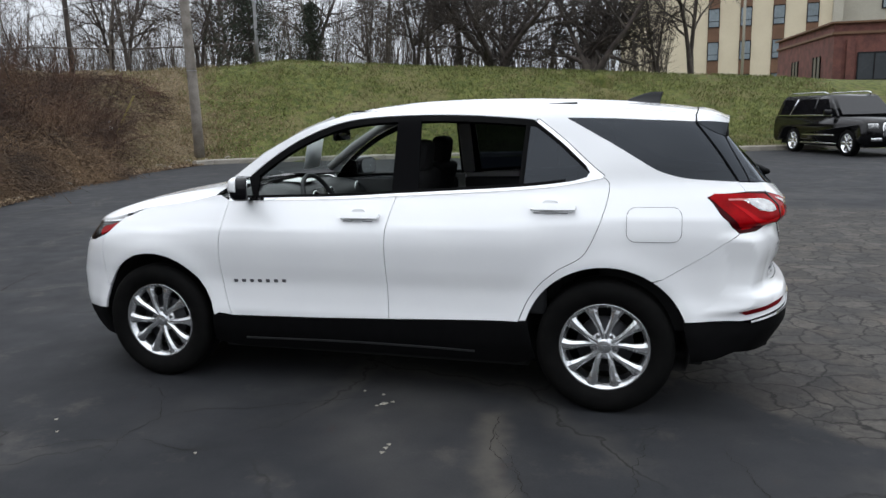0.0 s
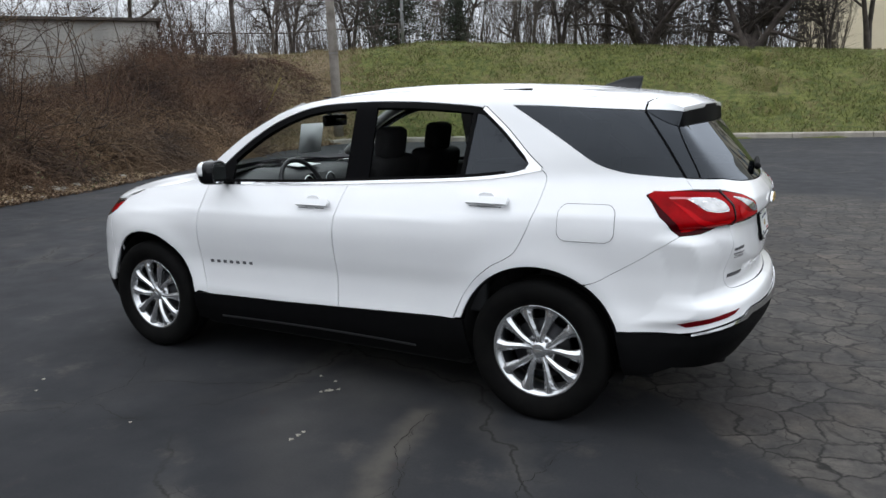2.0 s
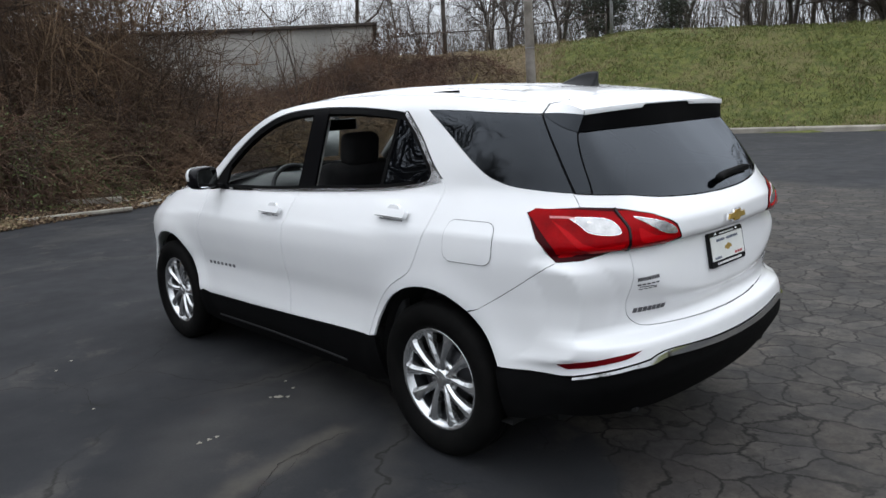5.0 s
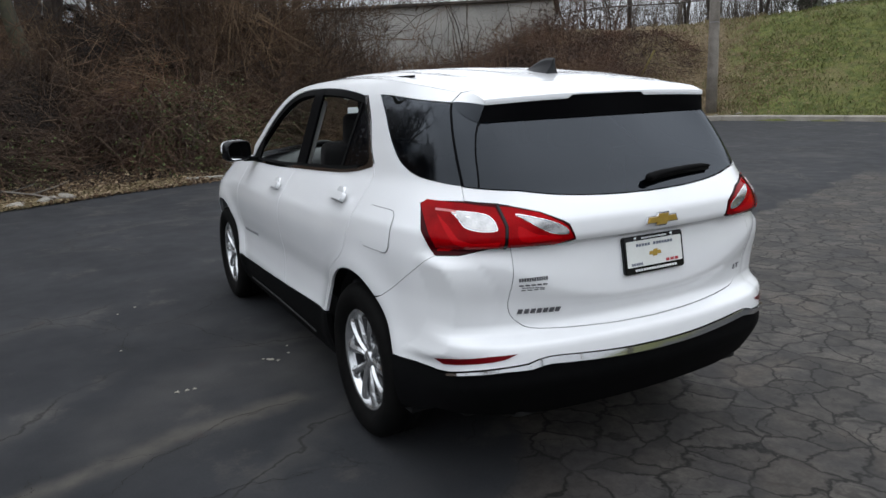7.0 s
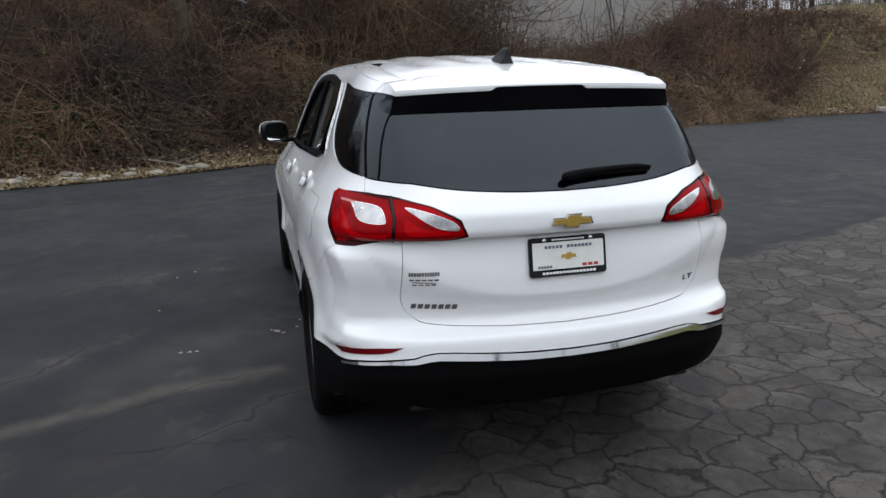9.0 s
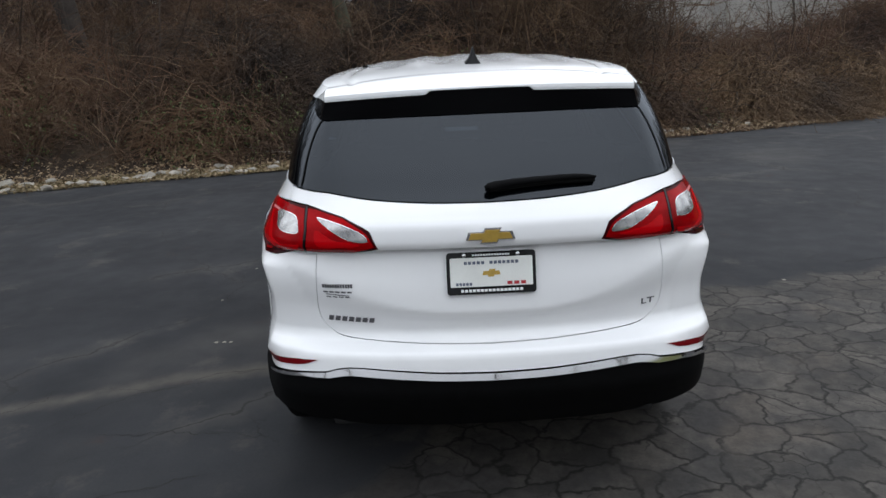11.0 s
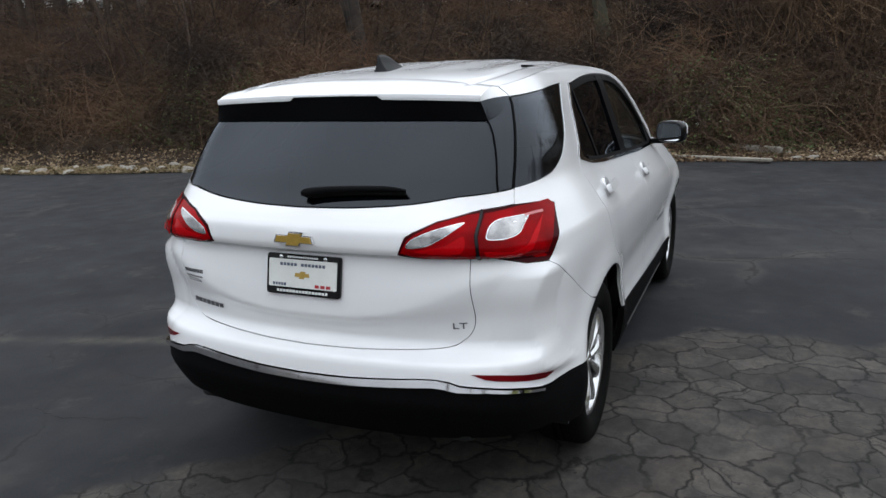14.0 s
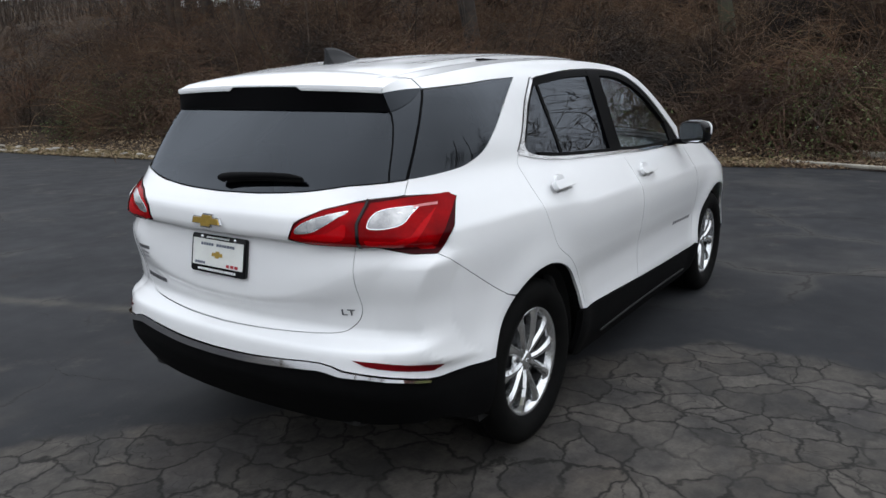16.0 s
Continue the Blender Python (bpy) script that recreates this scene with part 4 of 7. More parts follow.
def spoiler_top(a, t):
    x0 = 1.750 + .03 * (1 - t * t)
    w0 = rail_w(1.745) + .002
    top = Vector((x0, t * w0, roof_z(1.743, t) - .002))
    q = top.lerp(lip(t), a)
    q.z += .012 * math.sin(math.pi * a)
    return q


sheet("roof_spoiler", spoiler_top, np.linspace(0, 1, 14), cross, WHITE, car)


def lip_edge(a, t):
    q = lip(t)
    notch = float(smooth01((.20 - abs(q.y)) / .025))
    return (q.x + .002 * math.sin(math.pi * a), q.y, q.z + (.004 if a == 0 else 0) - a * (.017 - .013 * notch))


sheet("spoiler_lip", lip_edge, np.linspace(0, 1, 4), np.linspace(-1, 1, 161), WHITE, car)


GLASS_CORNER, JOINT = (U1 - .735, 1.432), (U1 - .878, 1.502)


FLANK_W = -float(skin([u_side(1.745, 1.506)], [1.506])[0][0][1]) + .001


def flank(a, t, sx):
    """White edge of the spoiler from the lip's corner forward to the roof joint."""
    top = Vector(spoiler_top(t, sx))
    y = FLANK_W + (lip(1).y - FLANK_W) * t
    low = Vector((top.x, math.copysign(y, top.y), 1.508 - .013 * t + .003 * math.sin(math.pi * t)))
    return top.lerp(low, a)


def spoiler_low(a, s):
    """Dark panel from under the lip down to the glass, turning the corner on both sides."""
    sx, q = math.copysign(1, s), abs(s)
    if q <= 1:
        top = lip(q)
        notch = float(smooth01((.20 - abs(top.y)) / .025))
        top.z -= .016 - .013 * notch
        top.x -= .003
        u, z = U1 + (GLASS_CORNER[0] - U1) * q, 1.433 - .003 * q
    else:
        f = (q - 1) / .4
        top = flank(1, 1 - f, 1) - Vector((0, .002, 0))
        u, z = (GLASS_CORNER[0] + (JOINT[0] - GLASS_CORNER[0]) * f, GLASS_CORNER[1] + (JOINT[1] - GLASS_CORNER[1]) * f ** 1.5)
    p, _ = skin([u], [z], -.003 if q <= 1 else -.0015)
    low = Vector((p[0][0], -p[0][1], z))
    m = top.lerp(low, a)
    return (m.x, sx * m.y, m.z)


sheet("spoiler_underside", spoiler_low, np.linspace(0, 1, 7), np.linspace(-1.0, 1.0, 101), PILLAR_BLACK, car)
for sx in (-1, 1):
    sheet("spoiler_fin", spoiler_low, np.linspace(0, 1, 7), sx * np.linspace(1.0, 1.4, 21)[::-sx], FIN_GLOSS, car)
    sheet("spoiler_flank", lambda a, t, sx=sx: flank(a, t, sx), np.linspace(0, 1, 3), np.linspace(0, 1, 14), WHITE, car)
bm = bmesh.new()
box(bm, (.02, .30, .014), (1.922, 0, 1.508), .005)
part("brake_light", bm, BRAKE, car, "dark unlit high brake light")


# windscreen and bonnet
def screen(a, t):
    x = -.955 + a * .60
    z = float(rail_top(x)) - .012
    w = rail_w(x) - .02
    return (x - .17 * (1 - t * t) * (1 - .1 * a), t * w, z + .03 * (1 - t * t) * a)


sheet("windscreen", screen, np.linspace(0, 1, 20), np.linspace(-1, 1, 25), CLEAR, car, "clear laminated windscreen")
bonnet_z = hermite([-2.25, -2.17, -1.9, -1.64, -1.45, -1.29, -1.0, -.9], [.87, .935, 1.05, 1.105, 1.14, 1.165, 1.192, 1.195])
edge_z = hermite([-2.3, -2.1, -1.95, -1.78, -1.66, -1.5, -1.2, -1.0, -.9], [.86, .90, .94, .985, 1.012, 1.052, 1.092, 1.130, 1.14])


brow = hermite([0, .3, .5, .7, .88, 1.2], [.932, .928, .916, .948, .967, .990])
U_WING = u_side(-1.672, .99)


def bonnet(a, t):
    s = abs(t)
    u = U0 + s * (U_WING - U0)
    zf = float(brow(u - U0))
    f0, _ = skin([u], [zf])
    xf, yf = f0[0][0], -f0[0][1]
    xb = -1.0 - .12 * (1 - s * s)
    x = xf + (xb - xf) * a
    zb = float(edge_z(xb) + (bonnet_z(xb) - edge_z(xb)) * (1 - s ** 2.6))
    p, _ = skin([u_side(-1.0, 1.13)], [1.13])
    wb = -p[0][1] - .004
    y = yf + (s * wb - yf) * a
    z = zf + (zb - zf) * a ** (.5 + .15 * s)
    e, _ = skin([u_side(x, float(edge_z(x)))], [float(edge_z(x))])
    on = s ** 10
    y = y * (1 - on) + on * (-e[0][1] - .004)
    z = z * (1 - on) + on * (float(edge_z(x)) if a > .02 else zf)
    z += .010 * math.exp(-((s - .62) / .09) ** 2) * math.sin(math.pi * min(1, a * 1.1)) if a < .9 else 0
    return (x, math.copysign(y, t), z)


sheet("bonnet", bonnet, [q ** 1.7 for q in np.linspace(0, 1, 36)], np.linspace(-1, 1, 61), WHITE, car)
sheet("cowl", lambda a, t: (-1.10 + .17 * t * t + a * .16, t * .74, 1.155 - .02 * t * t + a * .02), np.linspace(0, 1, 3), np.linspace(-1, 1, 15), BLACK_TRIM, car)


# tailgate
gate_half = [(U1 - .709, 1.150), (U1 - .838, 1.157), (U1 - .864, 1.203), (U1 - .78, 1.1985)] + rear(GLASS_LOW[2:], 4) + rear(GATE_SEAM, 4)[::-1] + rear([(.602, 1.004), (.45, 1.0), (.38, 1.012), (.405, 1.07), (.43, 1.086), (.50, 1.118), (.60, 1.144)])
gate = panel("tailgate", whole(gate_half, U1), WHITE, car, "white tailgate", du=.03, dz=.012)
glass_half = side(PILLAR_LINE, 4)[::-1] + [(U1 - .78, 1.2015)] + rear([(.55, 1.193), (.40, 1.170), (.2, 1.156), (0, 1.152)], 4) + rear([(0, 1.505), (.3, 1.505), (.5, 1.503)])
panel("rear_window", whole(glass_half, U1), TINT, gate, "dark tinted rear window", deep=.002, flange=.012)
border = [(U1, 1.447)] + [(U1 + a, b) for a, b in ((-.40, 1.446), (-.66, 1.442), (-.712, 1.434), (-.736, 1.418), (-.750, 1.385), (-.763, 1.326), (-.776, 1.24), (-.780, 1.214))] + side(PILLAR_LINE, 4) + rear([(.5, 1.503), (.3, 1.505), (0, 1.505)])
panel("window_border", whole(border, U1), FIN_GLOSS, gate, deep=.0012, flange=0, gap=0)
for flip in (False, True):
    panel("glass_edge", ribbon([(U1 + a - .004, b) for a, b in ((-.712, 1.440), (-.736, 1.420), (-.750, 1.385), (-.763, 1.326), (-.776, 1.24), (-.780, 1.203))], .007), PILLAR_BLACK, gate, deep=-.0005, flange=0, gap=0, mirror=flip)


def on_rear(w, z, out=0.0):
    """A frame on the tailgate's skin: x across to the car's right, z outwards."""
    u = u_rear(abs(w), z)
    u = 2 * U1 - u if w > 0 else u
    p, n = skin([u], [z], -out)
    n = Vector(n[0])
    across = Vector((0, 1, 0))
    across = (across - n * across.dot(n)).normalized()
    up = n.cross(across)
    return Matrix.Translation(p[0]) @ Matrix((across, up, n)).transposed().to_4x4()


def plaque(name, outline, thick, m, material, parent, label="", bevel=0.0):
    bm = bmesh.new()
    f = bm.faces.new([bm.verts.new((x, y, 0)) for x, y in outline])
    top = bmesh.ops.extrude_face_region(bm, geom=[f])
    bmesh.ops.translate(bm, vec=(0, 0, thick), verts=[v for v in top["geom"] if isinstance(v, bmesh.types.BMVert)])
    if bevel:
        bmesh.ops.bevel(bm, geom=[e for e in bm.edges if all(abs(v.co.z - thick) < 1e-6 for v in e.verts)], offset=bevel, segments=2, affect="EDGES")
    bmesh.ops.recalc_face_normals(bm, faces=bm.faces[:])
    bm.transform(m)
    return part(name, bm, material, parent, label, smooth=False)


# number plate with its frame; the printing is plain bars
pm = Matrix.Translation((2.208, 0.002, .909)) @ Matrix(((0, 1, 0), (-.17, 0, .985), (.985, 0, .17))).transposed().to_4x4()
plate = plaque("number_plate", rounded(.306, .146, .012), .014, pm, GLOSS_BLACK, gate, "black plate frame with a white dealer plate", .003)
plaque("plate_insert", rounded(.282, .100, .004, 3, 0, .004), .002, pm @ Matrix.Translation((0, 0, .0141)), PLATE, plate)
for cx, cy, w, h, m, count in ((0, .036, .190, .0105, INK, 13), (-.095, -.036, .058, .010, INK, 5), (.085, -.036, .070, .011, RED_INK, 3), (0, -.0595, .215, .009, WHITE_INK, 16), (0, .0625, .13, .006, WHITE_INK, 14)):
    for i in range(count):
        if count == 13 and i == 5:
            continue
        plaque("plate_bar", rounded(w / count * .74, h, .001, 1, cx + w * ((i + .5) / count - .5), cy), .001, pm @ Matrix.Translation((0, 0, .0163)), m, plate)
CROSS = [(-.050, -.011), (-.017, -.011), (-.021, -.021), (.013, -.021), (.017, -.011), (.050, -.011), (.044, .011), (.019, .011), (.023, .021), (-.011, .021), (-.015, .011), (-.044, .011)]
plaque("plate_emblem", [(x * .62, y * .62) for x, y in CROSS], .0015, pm @ Matrix.Translation((0, 0, .0163)), GOLD, plate)
for cx in (-.092, .092):
    bm = bmesh.new()
    lathe(bm, [(0, .003), (.006, .003), (.008, 0)], 12)
    bm.transform(pm @ Matrix.Translation((cx, .062, .0145)) @ Matrix.Rotation(radians(90), 4, "X"))
    part("plate_screw", bm, ALLOY, plate)
# emblem
em = on_rear(0, 1.048, .004)
frame_ob = plaque("emblem", [(x * 1.66, y * 1.25) for x, y in CROSS], .010, em, CHROME, gate, "chrome cross-shaped emblem with gold centre", .003)
plaque("emblem_centre", [(x * 1.48, y * .98) for x, y in CROSS], .004, em @ Matrix.Translation((0, 0, .0095)), GOLD, frame_ob, "", .0015)
# badges and sticker as plain bars
bx = -.57
for i in range(7):
    plaque("gate_badge", [(-.010, -.009), (.008, -.009), (.012, .009), (-.006, .009)], .003, on_rear(bx + .0245 * i, .748 - .0012 * i, .0005), BADGE, gate, "dark grey badge bars")
for cz, w, h, count in ((.875, .110, .014, 12), (.853, .108, .006, 5), (.842, .108, .003, 1), (.834, .09, .004, 4)):
    for i in range(count):
        plaque("dealer_sticker", rounded(w / count * .8, h, .0008, 1), .0006, on_rear(-.535 + w * ((i + .5) / count - .5), cz, .0008), BADGE, gate, "dark printed dealer sticker bars")
curve = bpy.data.curves.new("trim_letters", "FONT")
curve.body, curve.size, curve.extrude, curve.align_x, curve.align_y = "LT", .040, .0015, "CENTER", "CENTER"
letters = new("trim_letters_source", curve)
bpy.context.view_layer.update()
me = bpy.data.meshes.new_from_object(letters.evaluated_get(bpy.context.evaluated_depsgraph_get()))
bpy.data.objects.remove(letters)
me.transform(on_rear(.563, .757, .002) @ Matrix.Diagonal((1.25, .8, 1, 1)))
me.materials.clear()
me.materials.append(BADGE)
trim = new("trim_letters", me)
trim.parent = gate
tagged(trim, "dark grey LT letters")
# rear wiper
bm = bmesh.new()
wp = [(-.02, 1.176), (.05, 1.190), (.16, 1.198), (.30, 1.202), (.375, 1.198)]
pts = [skin([2 * U1 - u_rear(max(w, 0.001), z)], [z], -.022)[0][0] for w, z in curved(wp, step=4)]
rad = [float(r) for r in np.interp(np.linspace(0, 1, len(pts)), [0, .1, .25, .8, 1], [.010, .017, .015, .010, .004])]
tube(bm, pts, rad, 10)
wiper = part("rear_wiper", bm, BLACK_TRIM, gate, "black rear wiper arm")
bm = bmesh.new()
tube(bm, [skin([2 * U1 - u_rear(w, z)], [z], -.010)[0][0] for w, z in ((.03, 1.181), (.1, 1.189), (.2, 1.195), (.372, 1.196))], .009, 8)
part("wiper_blade", bm, RUBBER, wiper)
# roof aerial: a thin fin that climbs to a tip at its back
fin_top = hermite([0, .15, .40, .65, .88, 1.0], [.004, .016, .038, .057, .066, .067])
bm = bmesh.new()
rings = []
for i in range(22):
    a = i / 21
    x = 1.372 + .190 * a
    h = float(fin_top(a))
    foot = .004 + .034 * math.sin(math.pi * min(1, .10 + a * .58)) ** .8
    base = roof_z(x, 0) - .006
    ring = []
    for k in range(13):
        q = abs(k / 6 - 1)
        z = 1 - q
        half_w = foot * (1 - z) ** 2.2 + .0045 * min(1, z * 4) * (1 if k not in (6,) else 0)
        back = .020 * z * float(smooth01((a - .8) / .2))
        ring.append(bm.verts.new((x + back, math.copysign(half_w, k - 6) if k != 6 else 0, base + (h + .006) * z)))
    rings.append(ring)
for a, b in zip(rings, rings[1:]):
    for k in range(12):
        bm.faces.new((a[k], b[k], b[k + 1], a[k + 1]))
bm.faces.new(rings[-1])
bm.faces.new(rings[0][::-1])
bmesh.ops.recalc_face_normals(bm, faces=bm.faces[:])
FIN_PLASTIC = surface("dark_grey_plastic", (.009, .0095, .011), .5, scale=20, fine=300, amount=.2, spec=.3)
part("roof_aerial", bm, FIN_PLASTIC, car, "dark grey shark-fin aerial")
for sx in (-1, 1):
    for x in (1.05, -.12):
        bm = bmesh.new()
        box(bm, (.16, .022, .008), (x, sx * .83 * rail_w(x), roof_z(x, .83) + .006), .003)
        part("roof_rack_cover", bm, BLACK_TRIM, car)


# door mirrors
def door_mirror(sx):
    bm = bmesh.new()
    bmesh.ops.create_uvsphere(bm, u_segments=20, v_segments=12, radius=1)
    for v in bm.verts:
        p = v.co.copy()
        flat = math.copysign(abs(p.x) ** .6, p.x), math.copysign(abs(p.y) ** .55, p.y), math.copysign(abs(p.z) ** .6, p.z)
        v.co = (flat[0] * (.055 if p.x > 0 else .075), flat[1] * .097, flat[2] * .070)
        if v.co.x > .035:
            v.co.x = .035
    bmesh.ops.transform(bm, matrix=Matrix.Translation((-.718, sx * .922, 1.190)) @ Matrix.Rotation(radians(-20 * sx), 4, "Z"), verts=bm.verts[:])
    shell = part("door_mirror", bm, GLOSS_BLACK, car, "black door mirror with a white cap")
    bm = bmesh.new()
    box(bm, (.07, .10, .03), (-.755, sx * .83, 1.128), .012)
    part("mirror_foot", bm, BLACK_TRIM, shell)
    bm = bmesh.new()
    bmesh.ops.create_uvsphere(bm, u_segments=20, v_segments=12, radius=1)
    for v in bm.verts:
        p = v.co.copy()
        flat = math.copysign(abs(p.x) ** .6, p.x), math.copysign(abs(p.y) ** .55, p.y), math.copysign(abs(p.z) ** .6, p.z)
        v.co = (min(flat[0] * .079, -.024), flat[1] * .0985, max(flat[2] * .0715, -.012))
    bmesh.ops.transform(bm, matrix=Matrix.Translation((-.720, sx * .922, 1.191)) @ Matrix.Rotation(radians(-20 * sx), 4, "Z"), verts=bm.verts[:])
    part("mirror_cap", bm, WHITE, shell, "white mirror cap")
    mm = Matrix.Translation((-.718, sx * .922, 1.190)) @ Matrix.Rotation(radians(-20 * sx), 4, "Z") @ Matrix.Translation((.0352, 0, 0)) @ Matrix(((0, 0, 1, 0), (1, 0, 0, 0), (0, 1, 0, 0), (0, 0, 0, 1)))
    plaque("mirror_glass", rounded(.165, .112, .04), .002, mm, MIRROR, shell, "mirror glass")


MIRROR = surface("mirror_silver", (.85, .87, .88), 0.02, 1.0, scale=5, fine=50, amount=0.02)
for sx in (-1, 1):
    door_mirror(sx)


# darkened copy of the rim metal: shade behind the spokes put into the colour
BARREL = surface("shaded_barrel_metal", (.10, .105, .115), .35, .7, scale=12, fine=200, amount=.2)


# wheels
def wheel():
    hub = new("wheel")
    hub.parent = car
    tagged(hub, "silver ten-spoke alloy wheel with black tyre")
    R, rr = .357, .229
    bm = bmesh.new()
    prof = [(rr, .075), (rr + .012, .088), (.262, .104), (.30, .112), (.328, .106), (.345, .094), (R - .002, .078), (R, .05), (R, .022), (R - .009, .019), (R - .009, .012), (R, .009), (R, -.009), (R - .009, -.012), (R - .009, -.019), (R, -.022),
            (R, -.05), (R - .002, -.078), (.345, -.094), (.328, -.106), (.30, -.112), (.262, -.104), (rr + .012, -.088), (rr, -.075)]
    lathe(bm, prof, 72)
    bmesh.ops.recalc_face_normals(bm, faces=bm.faces[:])
    part("tyre", bm, RUBBER, hub, "black road tyre")
    # the outer face looks along -y
    bm = bmesh.new()
    lathe(bm, [(.206, -.050), (.211, -.062), (.218, -.070), (rr - .006, -.078), (rr + .004, -.085), (rr + .007, -.080), (rr + .001, -.07)], 72)
    bmesh.ops.recalc_face_normals(bm, faces=bm.faces[:])
    rim = part("rim", bm, ALLOY, hub, "silver alloy rim")
    # inner part of the rim, coloured dark to paint the shade in the gaps
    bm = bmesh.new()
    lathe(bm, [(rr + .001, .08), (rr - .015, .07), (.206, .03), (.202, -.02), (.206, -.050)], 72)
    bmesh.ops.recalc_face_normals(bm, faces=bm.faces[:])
    part("barrel", bm, BARREL, rim, "inner barrel with shade in its colour")
    for i in range(10):
        mid_a, turn_s = radians(90 + 72 * (i // 2)), (1 if i % 2 else -1)
        base, root = mid_a + turn_s * radians(18.5), mid_a + turn_s * radians(11)
        bm = bmesh.new()
        rings = []
        for r, a, w, d0, d1 in ((.036, root, .013, -.062, -.03), (.070, root * .9 + base * .1, .0150, -.070, -.04), (.112, root * .5 + base * .5, .0165, -.076, -.045), (.155, root * .1 + base * .9, .0195, -.079, -.045), (.192, base, .027, -.079, -.04), (.212, base, .037, -.076, -.04), (.224, base, .046, -.077, -.05)):
            c, t = Vector((math.cos(a) * r, 0, math.sin(a) * r)), Vector((-math.sin(a), 0, math.cos(a)))
            ring = []
            for q, y in ((-1, d1), (-1, d0 + .012), (-.35, d0), (.35, d0 + .001), (1, d0 + .012), (1, d1)):
                ring.append(bm.verts.new(c + t * w * q + Vector((0, y, 0))))
            rings.append(ring)
        for a, b in zip(rings, rings[1:]):
            for j in range(5):
                bm.faces.new((a[j], a[j + 1], b[j + 1], b[j]))
            bm.faces.new((a[5], a[0], b[0], b[5]))
        bmesh.ops.recalc_face_normals(bm, faces=bm.faces[:])
        part("spoke", bm, ALLOY, rim, smooth=False)
    bm = bmesh.new()
    lathe(bm, [(.0, -.068), (.030, -.068), (.036, -.066), (.040, -.061), (.046, -.054), (.074, -.047), (.080, -.03)], 40)
    bmesh.ops.recalc_face_normals(bm, faces=bm.faces[:])
    cap = part("hub", bm, ALLOY, rim)
    plaque("cap_emblem", [(x * .42, y * .42) for x, y in CROSS], .002, Matrix.Translation((0, -.0682, 0)) @ Matrix(((1, 0, 0, 0), (0, 0, -1, 0), (0, 1, 0, 0), (0, 0, 0, 1))), CHROME, cap)
    for i in range(5):
        a = radians(90 + 36 + 72 * i)
        bm = bmesh.new()
        lathe(bm, [(0, -.066), (.008, -.065), (.0105, -.060), (.0105, -.045)], 8)
        bm.transform(Matrix.Translation((.062 * math.cos(a), .006, .062 * math.sin(a))))
        bmesh.ops.recalc_face_normals(bm, faces=bm.faces[:])
        part("wheel_nut", bm, STEEL_DARK, rim)
    # disc colour also darkened for the shade behind the spokes
    bm = bmesh.new()
    lathe(bm, [(0, -.02), (.15, -.02), (.15, .0), (0, .0)], 40)
    bmesh.ops.recalc_face_normals(bm, faces=bm.faces[:])
    part("brake_disc", bm, surface("brake_disc_steel", (.035, .036, .04), .5, .6, scale=20, fine=100, amount=.2), hub)
    return hub


first = wheel()
first.matrix_basis = pose(FRONT_X, -.797, HUB_Z, 0, 36, 0)
copy_thing(first, pose(REAR_X, -.797, HUB_Z))
copy_thing(first, pose(FRONT_X, .772, HUB_Z, 0, 10, 180))
copy_thing(first, pose(REAR_X, .768, HUB_Z, 0, 33, 180))
for hub in (FRONT_X, REAR_X):
    for sx in (-1, 1):
        bm = bmesh.new()
        lathe(bm, [(.43, -.02), (.43, .40), (0, .40)], 40)
        for v in [v for v in bm.verts if v.co.z < -.12]:
            v.co.z = -.12
        bm.transform(Matrix.Translation((hub, sx * (.79 if hub < 0 else .82), .365)) @ Matrix.Rotation(0 if sx < 0 else math.pi, 4, "Z"))
        part("wheel_arch_liner", bm, DARK, car)
# floor pan and unseen underbody, set low to keep light off the ground
bm = bmesh.new()
box(bm, (3.7, 1.28, .07), (-.03, 0, .245), .02)
part("floor_pan", bm, DARK, car)
# wider floor, added to cut the light reaching under the sills
bm = bmesh.new()
box(bm, (1.9, 1.62, .13), (-.04, 0, .265), .02)
part("cabin_floor", bm, DARK, car)
# unseen closing pan, added to deepen the shade below the rear bumper
bm = bmesh.new()
box(bm, (.42, 1.20, .10), (1.93, 0, .345), .03, Matrix.Rotation(radians(-8), 4, "Y"))
part("rear_light_block", bm, DARK, car)
# unseen silencer and axle, added as further light blockers
bm = bmesh.new()
tube(bm, [(1.62, -.50, .30), (1.62, -.46, .295), (1.62, .46, .295), (1.62, .50, .30)], [.07, .105, .105, .07], 14)
part("silencer", bm, STEEL_DARK, car, "unseen dark steel silencer that blocks light under the car")
bm = bmesh.new()
tube(bm, [(REAR_X, -.70, .30), (REAR_X, .70, .30)], .05, 8)
part("rear_axle", bm, DARK, car)

# cabin
bm = bmesh.new()


def dash(a, t):
    pr = [(-1.10, 1.13), (-.95, 1.145), (-.80, 1.13), (-.70, 1.085), (-.665, 1.0), (-.70, .85), (-.74, .6)]
    q = curved(pr, step=6)
    x, z = q[min(int(a * (len(q) - 1) + .5), len(q) - 1)]
    return (x + .03 * t * t, t * .70, z - .03 * t ** 4 + .02 * math.exp(-((t + .52) / .2) ** 2) * (1 if x > -.9 else 0))


sheet("dashboard", dash, np.linspace(0, 1, 37), np.linspace(-1, 1, 31), DASH, car, "dark grey dashboard")
for cy in (-.60, -.12, .12, .60):
    bm = bmesh.new()
    rings = [(.05 * math.cos(a), .06 * math.sin(a)) for a in np.linspace(0, 2 * math.pi, 17)]
    tube(bm, [(-.66, cy + p, 1.03 + q) for p, q in rings], .007, 6)
    part("air_vent_ring", bm, CHROME, car)
bm = bmesh.new()
